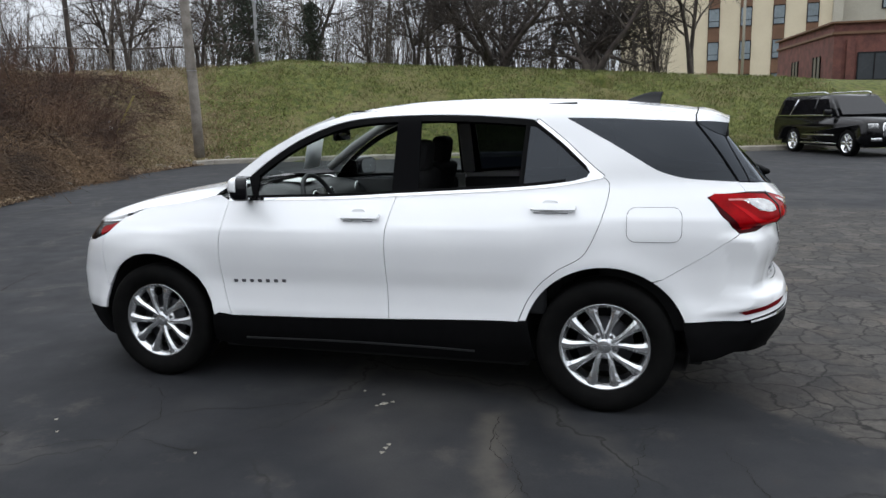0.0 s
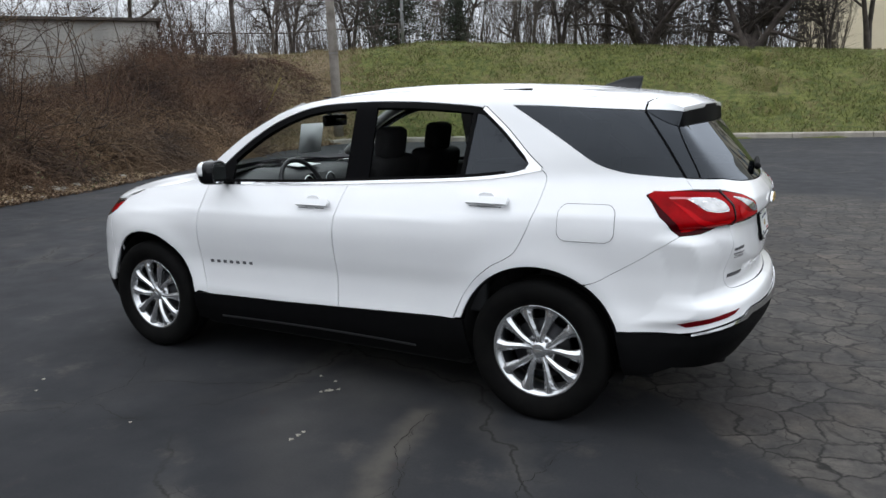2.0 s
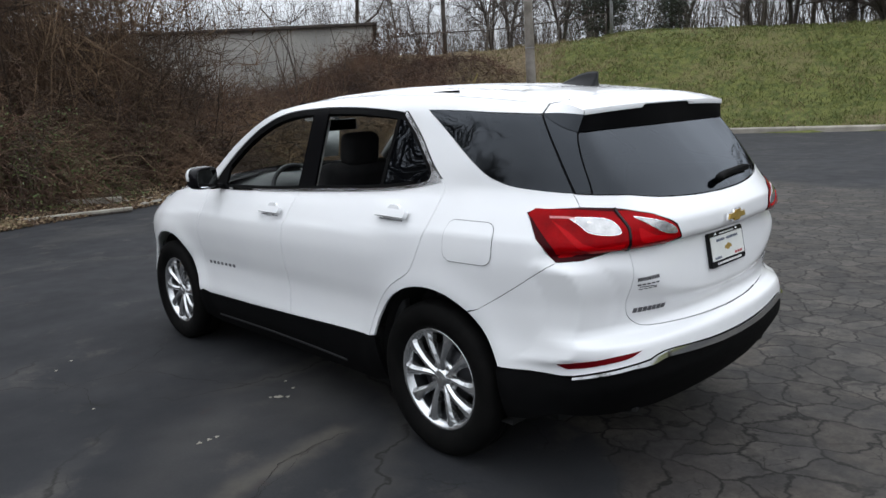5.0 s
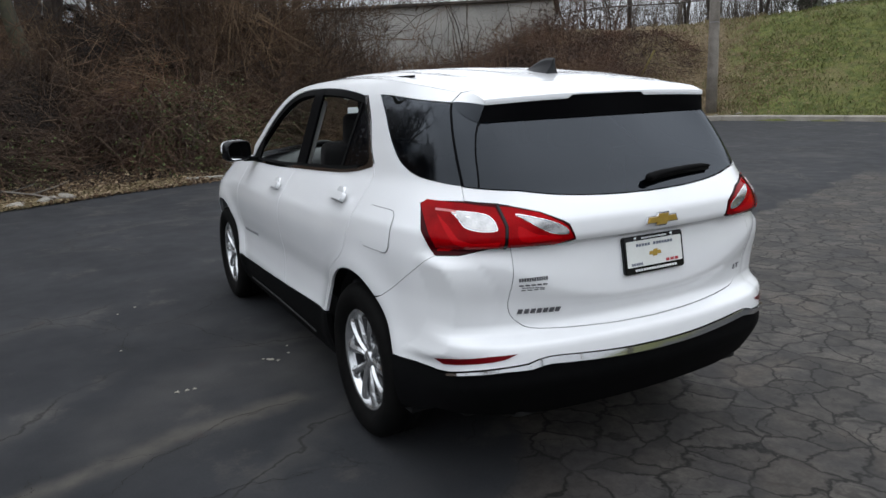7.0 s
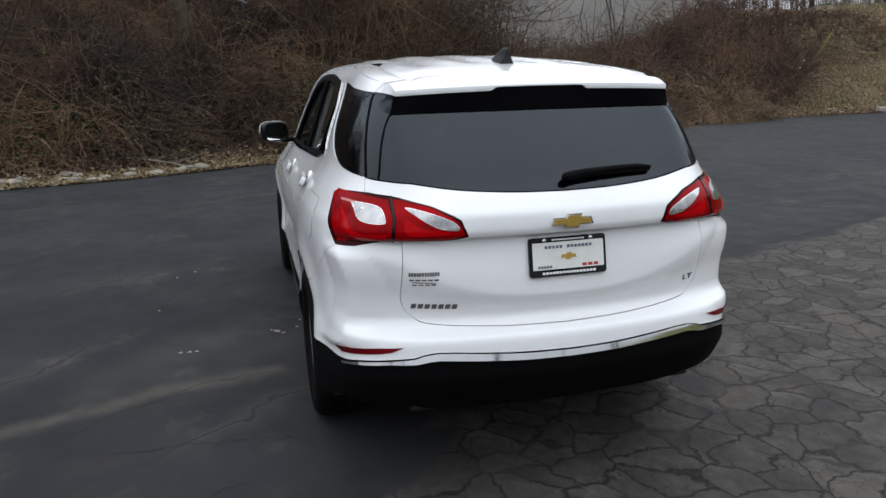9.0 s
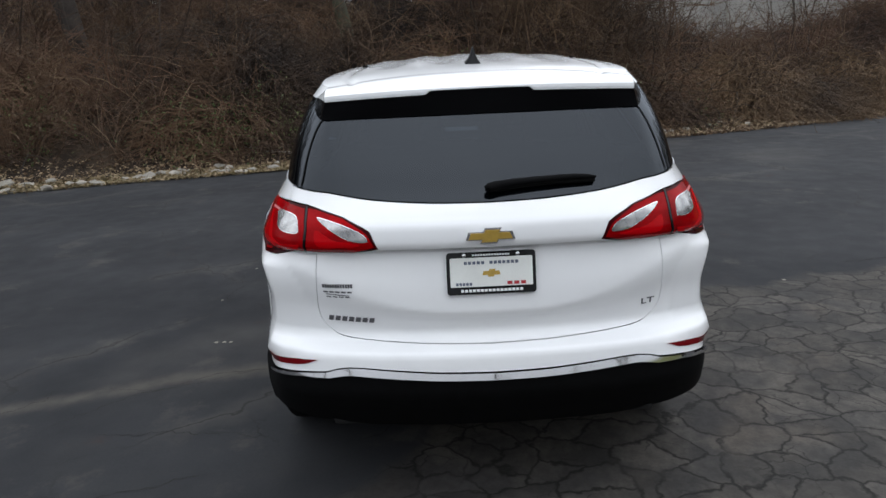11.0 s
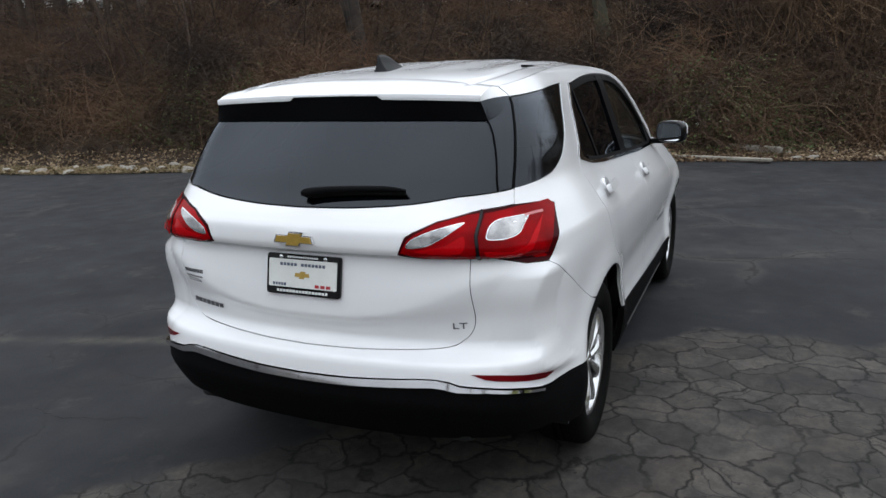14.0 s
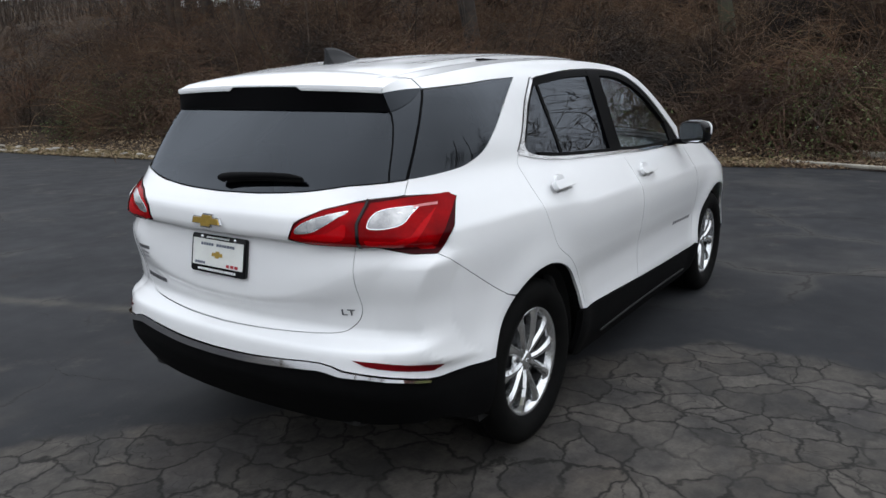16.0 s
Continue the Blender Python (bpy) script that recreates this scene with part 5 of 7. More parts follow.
box(bm, (.02, .20, .13), (-.665, 0, 1.04), .01, Matrix.Rotation(radians(-15), 4, "Y"))
part("centre_screen", bm, GLOSS_BLACK, car)
tilt = Matrix.Translation((-.50, -.37, 1.045)) @ Matrix.Rotation(radians(-24), 4, "Y")
bm = bmesh.new()
ring = [(0, .19 * math.cos(a), .19 * math.sin(a)) for a in np.linspace(0, 2 * math.pi, 41)]
tube(bm, ring, .015, 8, False)
bm.transform(tilt)
steer = part("steering_wheel", bm, DASH, car, "black steering wheel")
bm = bmesh.new()
box(bm, (.05, .13, .10), (-.02, 0, -.01), .02)
for a in (0, 180, 270):
    box(bm, (.018, .13, .032), (-.01, .11 * math.cos(radians(a)), .11 * math.sin(radians(a))), .005, Matrix.Rotation(radians(a), 4, "X"))
box(bm, (.28, .05, .05), (-.16, 0, -.03), .01)
bm.transform(tilt)
part("steering_hub", bm, DASH, steer)


def seat(x, y, width, name="seat"):
    ob = new(name)
    ob.parent = car
    tagged(ob, "dark cloth seat with headrest")
    bm = bmesh.new()
    box(bm, (.52, width, .16), (x, y, .60), .05, Matrix.Rotation(radians(-6), 4, "Y"), 3)
    part("cushion", bm, CLOTH, ob)
    bm = bmesh.new()
    box(bm, (.15, width * .96, .66), (x + .33, y, .94), .055, Matrix.Rotation(radians(16), 4, "Y"), 3)
    part("backrest", bm, CLOTH, ob)
    for dy in ((0,) if width < .7 else (-.36, .36)):
        bm = bmesh.new()
        box(bm, (.11, .235, .190), (x + .425, y + dy, 1.335), .054, Matrix.Rotation(radians(10), 4, "Y"), 5)
        part("headrest", bm, CLOTH, ob)
        for py in (-.06, .06):
            bm = bmesh.new()
            tube(bm, [(x + .42, y + dy + py, 1.22), (x + .44, y + dy + py, 1.32)], .007, 8)
            part("headrest_post", bm, CHROME, ob)


seat(-.24, -.37, .52, "driver_seat")
seat(-.33, .37, .52, "passenger_seat")
seat(.80, 0, 1.30, "rear_bench")
bm = bmesh.new()
box(bm, (.035, .24, .075), (-.50, 0, 1.46), .015)
mirror_in = part("rear_view_mirror", bm, GLOSS_BLACK, car, "black rear-view mirror")
bm = bmesh.new()
tube(bm, [(-.52, 0, 1.48), (-.60, 0, 1.55)], .012, 8)
part("mirror_stalk", bm, GLOSS_BLACK, mirror_in)
bm = bmesh.new()
box(bm, (.003, .24, .205), (-.715, 0, 1.34), 0, Matrix.Rotation(radians(12), 4, "Y"))
part("windscreen_paper", bm, PAPER, car, "white paper price sheet behind the windscreen")
bm = bmesh.new()
box(bm, (.16, .24, .004), (-.84, .03, 1.152), .001, Matrix.Rotation(radians(4), 4, "Y"))
part("dash_paper", bm, PAPER, car, "white sheet lying on the dashboard")
sheet("headliner", lambda a, t: (-.30 + a * 1.95, t * (rail_w(-.30 + a * 1.95) - .015), roof_z(-.30 + a * 1.95, t * .75) - .035 - .02 * t ** 4), np.linspace(0, 1, 24), np.linspace(-1, 1, 15), TRIM_GREY, car, "light grey headliner")
for sx in (-1, 1):
    bm = bmesh.new()
    tube(bm, [(-.93, sx * .70, 1.19), (-.70, sx * .66, 1.355), (-.45, sx * .60, 1.49), (-.28, sx * .57, 1.555)], .030, 8)
    part("pillar_lining", bm, TRIM_GREY, car)
    for x0, x1 in ((-.86, .10), (.16, 1.0)):
        bm = bmesh.new()
        box(bm, (x1 - x0, .05, .62), ((x0 + x1) / 2, sx * .765, .80), .02)
        part("door_lining", bm, DASH, car)
    bm = bmesh.new()
    box(bm, (.09, .03, .38), (.20, sx * .670, 1.33), .01, Matrix.Rotation(radians(20 * sx), 4, "X"))
    part("pillar_lining", bm, TRIM_GREY, car)
    bm = bmesh.new()
    box(bm, (.55, .06, .75), (1.55, sx * .72, .80), .02)
    part("boot_lining", bm, DARK, car)
bm = bmesh.new()
box(bm, (.90, 1.35, .04), (1.62, 0, .78), .01)
part("boot_floor", bm, DARK, car)
bm = bmesh.new()
box(bm, (.04, 1.2, .55), (2.06, 0, .85), .01)
part("gate_lining", bm, DARK, car)
bm = bmesh.new()
box(bm, (.05, 1.4, .7), (-1.0, 0, .75), .01)
part("bulkhead", bm, DARK, car)

# ---- ground ----
EDGE = [(-3.4, -60), (-3.7, -26), (-4.55, -16.67), (-5.05, -12.25), (-5.75, -9.4), (-7.15, -5.56), (-7.95, -2.85), (-8.95, -.9), (-9.62, 1.5), (-10.08, 3.6), (-10.8, 6.0),
        (-12.0, 8.6), (-13.0, 10.8), (-13.9, 13.5), (-14.4, 16.5), (-14.55, 18.4), (-13.9, 19.45), (-9.8, 20.8), (-4.0, 21.95), (.5, 22.9), (5.0, 23.9), (40, 31.5), (90, 42)]
CORNER = 16
edge_pts = np.array(curved(EDGE, step=8))
edge_s = np.linspace(0, len(EDGE) - 1, len(edge_pts))
west_rise = hermite([0, .5, 1.2, 2.2, 5, 9, 13, 16, 30, 48, 80, 400], [0, .06, .20, .60, 1.75, 3.2, 3.8, 4.0, 4.3, 8.0, 12.0, 12.0])
north_rise = hermite([0, .3, .6, 3, 6, 8.2, 9.6, 12, 30, 400], [.08, .10, .15, 1.05, 2.5, 3.45, 3.75, 3.8, 3.6, 3.6])


def edge_dist(p):
    """Signed distance beyond the edge of the asphalt, and how far along the edge."""
    a, b = edge_pts[:-1], edge_pts[1:]
    best, along, sign = np.full(len(p), 1e9), np.zeros(len(p)), np.ones(len(p))
    for i in range(len(a)):
        d = b[i] - a[i]
        t = np.clip(((p - a[i]) @ d) / (d @ d), 0, 1)
        q = a[i] + t[:, None] * d
        dist = np.linalg.norm(p - q, axis=1)
        cr = d[0] * (p - a[i])[:, 1] - d[1] * (p - a[i])[:, 0]
        use = dist < best
        best[use], along[use], sign[use] = dist[use], (edge_s[i] + t * (edge_s[i + 1] - edge_s[i]))[use], np.where(cr > 0, 1, -1)[use]
    return best * sign, along


def lumps(p, scale, seed=0.0):
    return np.array([noise.noise(Vector((x * scale, y * scale, seed))) for x, y in p])


def ground_z(p):
    p = np.atleast_2d(np.asarray(p, float))
    d, s = edge_dist(p)
    north = smooth01((s - (CORNER - 1.2)) / 1.6)
    dd = np.maximum(d, 0)
    far = smooth01((dd - 60) / 200)
    crest = 1 + np.clip(-(p[:, 0] + 6) * .017, -.32, .18)
    up = west_rise(dd) * (1 - north) + north_rise(dd) * north * crest
    # the hollow in front of the block building, and the plateau that climbs to the south
    way = np.array([-.905, .425])
    q = p - np.array([-12.5, 6.2])
    run, wide_off = q @ way, q @ np.array([.425, .905])
    hollow = np.exp(-(wide_off / (2.6 + .08 * np.maximum(run, 0))) ** 2) * smooth01((run + .5) / 5) * smooth01((34 - run) / 8)
    up = np.where(north < .5, np.minimum(up, 40) * (1 - .56 * hollow), up)
    up = up * (1 + .20 * smooth01((-p[:, 1] - 10) / 18) * (1 - north))
    low_north = smooth01((p[:, 1] - 8) / 10) * (1 - north)
    up = up * (1 - low_north) + np.minimum(up, 4.2) * low_north
    up = up * (1 - far) + 3.0 * far
    rough = (lumps(p, .35) * .25 + lumps(p, .75, 6.0) * .24) * (1 - north) + lumps(p, .5, 4) * .05
    return np.where(d > 0, up + rough * smooth01(dd / 2.5), -.05)


def axis(lo, hi, near, coarse):
    mid = list(np.arange(lo, hi + 1e-6, near))
    out, v, st = [], hi, near
    while v < coarse:
        st *= 1.35
        v += st
        out.append(v)
    low, v, st = [], lo, near
    while v > -coarse:
        st *= 1.35
        v -= st
        low.append(v)
    return low[::-1] + mid + out


gx, gy = axis(-34, 20, .55, 900), axis(-30, 38, .55, 900)
grid = np.array([(x, y) for x in gx for y in gy])
gz = ground_z(grid)
ny = len(gy)
ground = raw("ground", np.c_[grid, gz], [(i * ny + j, (i + 1) * ny + j, (i + 1) * ny + j + 1, i * ny + j + 1) for i in range(len(gx) - 1) for j in range(ny - 1)], EARTH)
tagged(ground, "grass bank and leaf-strewn soil round the car park", "ground", kind="structure")

# asphalt sheet inside the edge, with a thin broken border
rim = [(x, y) for x, y in edge_pts]
bm = bmesh.new()
ring = [bm.verts.new((x, y, 0)) for x, y in rim] + [bm.verts.new((x, y, 0)) for x, y in ((90, -90), (-3.4, -90))]
face = bm.faces.new(ring)
low = bmesh.ops.extrude_face_region(bm, geom=[face])
bmesh.ops.translate(bm, vec=(0, 0, -.045), verts=[v for v in low["geom"] if isinstance(v, bmesh.types.BMVert)])
bmesh.ops.triangulate(bm, faces=bm.faces[:])
bmesh.ops.recalc_face_normals(bm, faces=bm.faces[:])
tagged(part("pavement", bm, ASPHALT, smooth=False), "dark sealed asphalt with an old cracked patch", "pavement", kind="structure")

# single cracks in the sealed part, dark and ragged
CRACK_DARK = surface("dark_crack", (.0135, .0125, .0115), .9, second=(.019, .017, .015), scale=3, fine=40, amount=.35, spec=.2)
paved = bpy.data.objects["pavement"]
g_crack = np.random.default_rng(404)


def crack(line, width):
    pts = np.array(curved(line, step=14))
    t = np.gradient(pts, axis=0)
    t /= np.linalg.norm(t, axis=1, keepdims=True)
    nrm = np.stack([-t[:, 1], t[:, 0]], -1)
    sway = np.convolve(g_crack.normal(size=len(pts) + 4), np.ones(5) / 5, "valid") * .030 + g_crack.normal(size=len(pts)) * .006
    mid = pts + nrm * sway[:, None]
    half = width / 2 * np.clip(1 + g_crack.normal(size=len(pts)) * .45, .25, 2) * np.minimum(1, np.minimum(np.arange(len(pts)), np.arange(len(pts))[::-1]) / 5 + .12)
    bm = bmesh.new()
    a_, b_ = ([bm.verts.new((*q, .0025)) for q in mid + nrm * half[:, None] * k] for k in (1, -1))
    for i in range(len(pts) - 1):
        bm.faces.new((b_[i], b_[i + 1], a_[i + 1], a_[i]))
    part("crack", bm, CRACK_DARK, paved, smooth=False)


crack([(-.93, -1.98), (-1.02, -1.76), (-1.05, -1.39), (-1.42, -.98)], 0.0039)
crack([(-1.0, -1.39), (-.43, -1.18), (.05, -.91)], 0.0044)
crack([(-1.49, -1.97), (-.96, -1.76), (-.49, -1.79)], 0.0039)
crack([(1.38, -2.10), (1.25, -1.98), (1.04, -1.77), (.82, -1.38), (.80, -1.0)], 0.0033)
crack([(1.30, -2.55), (1.12, -2.32), (1.01, -2.29), (.94, -2.24)], 0.0039)
crack([(1.49, -1.85), (1.48, -1.54), (1.56, -1.22)], 0.0033)
crack([(-.77, 2.88), (-.88, 3.47), (-1.17, 4.39), (-1.52, 5.39)], 0.0112)
crack([(1.99, -1.91), (2.0, -1.51), (1.88, -1.19)], 0.0033)
crack([(-5.01, 1.8), (-4.64, .94), (-4.35, .41)], 0.0144)
crack([(-2.13, .96), (-2.33, 1.71), (-2.5, 2.4)], 0.0112)
crack([(.81, -1.21), (.90, -1.45), (1.01, -1.70), (.96, -2.1)], 0.0022)

# concrete kerb along the grass bank
kerb_line = [np.array(q) for q in curved(EDGE[CORNER - 1:22], step=40)]
lengths = np.r_[0, np.cumsum([np.linalg.norm(b - a) for a, b in zip(kerb_line, kerb_line[1:])])]
kerb = tagged(new("kerb"), "weathered concrete kerb below the grass bank", "kerb", kind="structure")
for k in range(18):
    bm = bmesh.new()
    rings = []
    for s in np.linspace(k * 2.4 + .01, k * 2.4 + 2.39, 4):
        c = np.array([np.interp(s, lengths, [q[i] for q in kerb_line]) for i in (0, 1)])
        c2 = np.array([np.interp(s + .05, lengths, [q[i] for q in kerb_line]) for i in (0, 1)])
        t = (c2 - c) / np.linalg.norm(c2 - c)
        n = np.array([-t[1], t[0]])
        rings.append([bm.verts.new((*(c + n * o), z)) for o, z in ((-.03, -.04), (-.015, .135), (.02, .172), (.20, .18), (.24, .15), (.24, -.04))])
    for a, b in zip(rings, rings[1:]):
        for j in range(5):
            bm.faces.new((a[j], b[j], b[j + 1], a[j + 1]))
    bm.faces.new(rings[0][::-1])
    bm.faces.new(rings[-1])
    bmesh.ops.recalc_face_normals(bm, faces=bm.faces[:])
    part("kerb_stone", bm, CONCRETE, kerb, smooth=False)


# ---- many thin stems in one mesh ----
def stems(P, R, sides=3):
    """Tubes along P[n, k] with radii R[n, k], as arrays of corners and faces."""
    N, K, _ = P.shape
    D = np.gradient(P, axis=1)
    D /= np.maximum(np.linalg.norm(D, axis=2, keepdims=True), 1e-9)
    ref = np.where(np.abs(D[..., 2:3]) > .9, np.array([1.0, 0, 0]), np.array([0, 0, 1.0]))
    A = np.cross(D, ref)
    A /= np.maximum(np.linalg.norm(A, axis=2, keepdims=True), 1e-9)
    B = np.cross(D, A)
    ang = 2 * np.pi * np.arange(sides) / sides
    V = P[:, :, None] + R[:, :, None, None] * (np.cos(ang)[:, None] * A[:, :, None] + np.sin(ang)[:, None] * B[:, :, None])
    n, k, j = np.meshgrid(np.arange(N), np.arange(K - 1), np.arange(sides), indexing="ij")
    j2 = (j + 1) % sides
    at = lambda kk, jj: (n * K + kk) * sides + jj  # noqa: E731
    F = np.stack([at(k, j), at(k, j2), at(k + 1, j2), at(k + 1, j)], -1).reshape(-1, 4)
    return V.reshape(-1, 3), F


def array_mesh(name, V, F, material, parent=None, label=""):
    me = bpy.data.meshes.new(name)
    me.vertices.add(len(V))
    me.vertices.foreach_set("co", np.asarray(V, np.float32).ravel())
    w = F.shape[1]
    me.loops.add(F.size)
    me.loops.foreach_set("vertex_index", F.astype(np.int32).ravel())
    me.polygons.add(len(F))
    me.polygons.foreach_set("loop_start", np.arange(0, F.size, w, dtype=np.int32))
    me.polygons.foreach_set("use_smooth", np.ones(len(F), bool))
    me.update()
    me.validate()
    me.materials.append(material)
    ob = new(name, me)
    if parent is not None:
        ob.parent = parent
    if label:
        tagged(ob, label)
    return ob


def leaves(C, size, up=.4):
    """Small bent quads at the centres C."""
    N = len(C)
    a = rng.normal(size=(N, 3))
    a[:, 2] *= 1 - up
    a /= np.linalg.norm(a, axis=1, keepdims=True)
    b = np.cross(a, rng.normal(size=(N, 3)))
    b /= np.linalg.norm(b, axis=1, keepdims=True)
    s = size * rng.uniform(.6, 1.3, (N, 1))
    V = np.stack([C - a * s - b * s * .1, C + b * s * .6, C + a * s + b * s * .05, C - b * s * .6], 1)
    return V.reshape(-1, 3), np.arange(4 * N).reshape(-1, 4)


def join(pieces):
    V, F, at = [], [], 0
    for v, f in pieces:
        V.append(v)
        F.append(f + at)
        at += len(v)
    return np.concatenate(V), np.concatenate(F)


def wander(start, way, length, K, bend, gen, droop=0.0):
    """K points along a wavering line for each start."""
    N = len(start)
    P = np.zeros((N, K, 3))
    P[:, 0] = start
    d = way / np.maximum(np.linalg.norm(way, axis=1, keepdims=True), 1e-9)
    for k in range(1, K):
        d = d + gen.normal(size=(N, 3)) * bend
        d[:, 2] -= droop * k / K
        d /= np.linalg.norm(d, axis=1, keepdims=True)
        P[:, k] = P[:, k - 1] + d * (length / (K - 1))[:, None]
    return P


def bare_tree(seed, height, trunk_r, stems_n=1, spread=.5, levels=4, kids=(7, 6, 5, 4), first=.3, droop=.0, lean=.12, finest=.006):
    """Branches of a leafless tree, level by level: [(P, R)]."""
    gen = np.random.default_rng(seed)
    a = gen.uniform(0, 2 * np.pi, stems_n)
    way = np.stack([np.cos(a) * lean, np.sin(a) * lean, np.ones(stems_n)], -1)
    L = np.full(stems_n, height * .8) * gen.uniform(.8, 1.1, stems_n)
    P = wander(np.stack([np.cos(a), np.sin(a), 0 * a], -1) * trunk_r * (.8 if stems_n > 1 else 0), way, L, 7, .09, gen)
    P[:, 0, 2] -= .3
    R = np.linspace(1, .35, 7)[None] * np.full((stems_n, 1), trunk_r)
    R[:, 0] *= 1.35
    out = [(P, R)]
    for lev in range(1, levels):
        n = kids[lev - 1]
        K = P.shape[1]
        idx = np.repeat(np.arange(len(P)), n)
        t = gen.uniform(first if lev == 1 else .15, 1.0, len(idx)) * (K - 1)
        i = np.minimum(t.astype(int), K - 2)
        fr = (t - i)[:, None]
        s = P[idx, i] * (1 - fr) + P[idx, i + 1] * fr
        d = P[idx, i + 1] - P[idx, i]
        d /= np.maximum(np.linalg.norm(d, axis=1, keepdims=True), 1e-9)
        side_w = gen.normal(size=(len(idx), 3))
        side_w -= d * np.sum(side_w * d, 1, keepdims=True)
        side_w /= np.linalg.norm(side_w, axis=1, keepdims=True)
        ang = gen.uniform(.5, 1.15, (len(idx), 1)) * (1 + spread * .3)
        way = d * np.cos(ang) + side_w * np.sin(ang)
        way[:, 2] += .18 - droop
        r0 = (R[idx, i] * (1 - fr[:, 0]) + R[idx, i + 1] * fr[:, 0]) * gen.uniform(.45, .7, len(idx))
        L = np.repeat(L, n) * gen.uniform(.35, .62, len(idx)) * (1.15 - .5 * t / (K - 1))
        K2 = 6 if lev < 3 else 4
        P = wander(s, way, L, K2, .20 + .03 * lev, gen, droop)
        R = np.maximum(np.linspace(1, .25, K2)[None] * r0[:, None], finest)
        out.append((P, R))
    return out


def plant_tree(name, levels, m, bark, label, group="bare trees"):
    tree = thing(name, label, "tree", group)
    thick, thin = levels[:2], levels[2:]
    V, F = join([stems(P, R, 7) for P, R in thick])
    array_mesh("trunk", V, F, bark, tree)
    V, F = join([stems(P, R, 3) for P, R in thin])
    array_mesh("crown", V, F, bark, tree, "bare twigs")
    tree.matrix_world = m
    return tree


def at_ground(x, y, sink=0.0):
    return float(ground_z([(x, y)])[0]) - sink


# trees on the crest of the grass bank
big = bare_tree(3, 8.0, .17, 7, .9, 5, (9, 7, 5, 4), .10, .02, .95, .012)
one = plant_tree("spreading_tree", big, pose(-6.6, 34.0, at_ground(-6.6, 34), 0, 0, 40), BARK, "dark leafless tree with many spreading limbs on the bank")
big2 = bare_tree(12, 8.0, .18, 6, .9, 5, (9, 7, 5, 4), .12, .0, .75, .012)
plant_tree("spreading_tree", big2, pose(-1.8, 34.4, at_ground(-1.8, 34.4), 0, 0, 10), BARK, "dark leafless tree with low spreading limbs on the bank")
kinds = []
for sd in range(4):
    kinds.append(plant_tree("bare_tree", bare_tree(20 + sd, 9 + sd, .085 + .018 * sd, 1 + sd % 2, .5, 4, (11, 8, 6), .18, finest=.009), pose(0, 0, -40), (BARK_GREY, BARK)[sd % 2],
                            "slim grey-brown leafless tree behind the bank"))
spots = [(-13.5, 36, 0), (-11.5, 35, 1), (-12.4, 40, 2), (-9.8, 38, 3), (-15.5, 41, 0), (-17.5, 44, 1), (-19.5, 40, 2), (-22, 43, 3), (-25, 38, 0), (-28, 42, 1), (-31, 34, 2), (-34, 38, 3),
         (-24, 33, 1), (-5, 42, 2), (-8.5, 45, 0), (-14, 48, 3), (-20, 50, 2), (-27, 50, 0), (-33, 48, 1), (-38, 44, 3), (1.5, 38, 1), (3.2, 36, 3), (-2, 46, 0), (-39, 33, 0), (-36, 27, 2), (-42, 38, 1)]
for i, (x, y, kd) in enumerate(spots):
    m = pose(x, y, at_ground(x, y), 0, 0, 67 * i) @ Matrix.Diagonal((*[.8 + .12 * (i % 5)] * 3, 1))
    if i < 4:
        kinds[kd].matrix_world = m
    else:
        t = copy_thing(kinds[kd], Matrix())
        t.matrix_world = m

# ---- scrub on the west bank ----
gen = np.random.default_rng(11)


def brushy(p):
    """True west of the straw slope round the wooden pole."""
    return p[:, 0] + (p[:, 1] - 20.3) * .80 < -19.2 + lumps(p, .7, 12.0) * 1.3


def scatter(n, s0, s1, d0, d1, power=1.0):
    """Points beyond the asphalt's edge, along it from s0 to s1 and d0 to d1 off it."""
    s = gen.uniform(s0, s1, n)
    d = d0 + (d1 - d0) * gen.uniform(0, 1, n) ** power
    base = np.stack([np.interp(s, edge_s, edge_pts[:, i]) for i in (0, 1)], -1)
    ahead = np.stack([np.interp(s + .05, edge_s, edge_pts[:, i]) for i in (0, 1)], -1)
    t = ahead - base
    t /= np.linalg.norm(t, axis=1, keepdims=True)
    p = base + np.stack([-t[:, 1], t[:, 0]], -1) * d[:, None]
    return p, d


def scrub(name, n, region, length, radius, material, label, lean=.55, droop=.5, K=5, power=1.0, lift=0.0):
    p, d = scatter(n, *region, power)
    patch = lumps(p, .45, 9.0)
    keep = (patch > gen.uniform(-.55, .25, n)) & brushy(p)
    p, d = p[keep], d[keep]
    z = ground_z(p) - .05
    start = np.c_[p, z + gen.uniform(0, 1, len(p)) * lift]
    a = gen.uniform(0, 2 * np.pi, len(p))
    way = np.stack([np.cos(a) * lean, np.sin(a) * lean, gen.uniform(.4, 1.1, len(p))], -1)
    L = gen.uniform(*length, len(p)) * (1 + .5 * lumps(p, .3, 2.0)) * smooth01((d + .2) / 1.2)
    P = wander(start, way, L, K, .24, gen, droop)
    R = np.linspace(1, .35, K)[None] * gen.uniform(*radius, (len(p), 1))
    V, F = stems(P, R, 3)
    ob = array_mesh(name, V, F, material)
    return tagged(ob, label, "scrub", kind="stuff")


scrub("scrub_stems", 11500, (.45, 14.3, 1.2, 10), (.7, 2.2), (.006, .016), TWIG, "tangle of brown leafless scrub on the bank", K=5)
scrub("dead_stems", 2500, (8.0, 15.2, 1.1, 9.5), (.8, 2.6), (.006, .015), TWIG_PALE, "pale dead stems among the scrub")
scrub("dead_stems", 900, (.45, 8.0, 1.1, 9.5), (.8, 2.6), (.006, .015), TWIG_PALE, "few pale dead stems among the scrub")
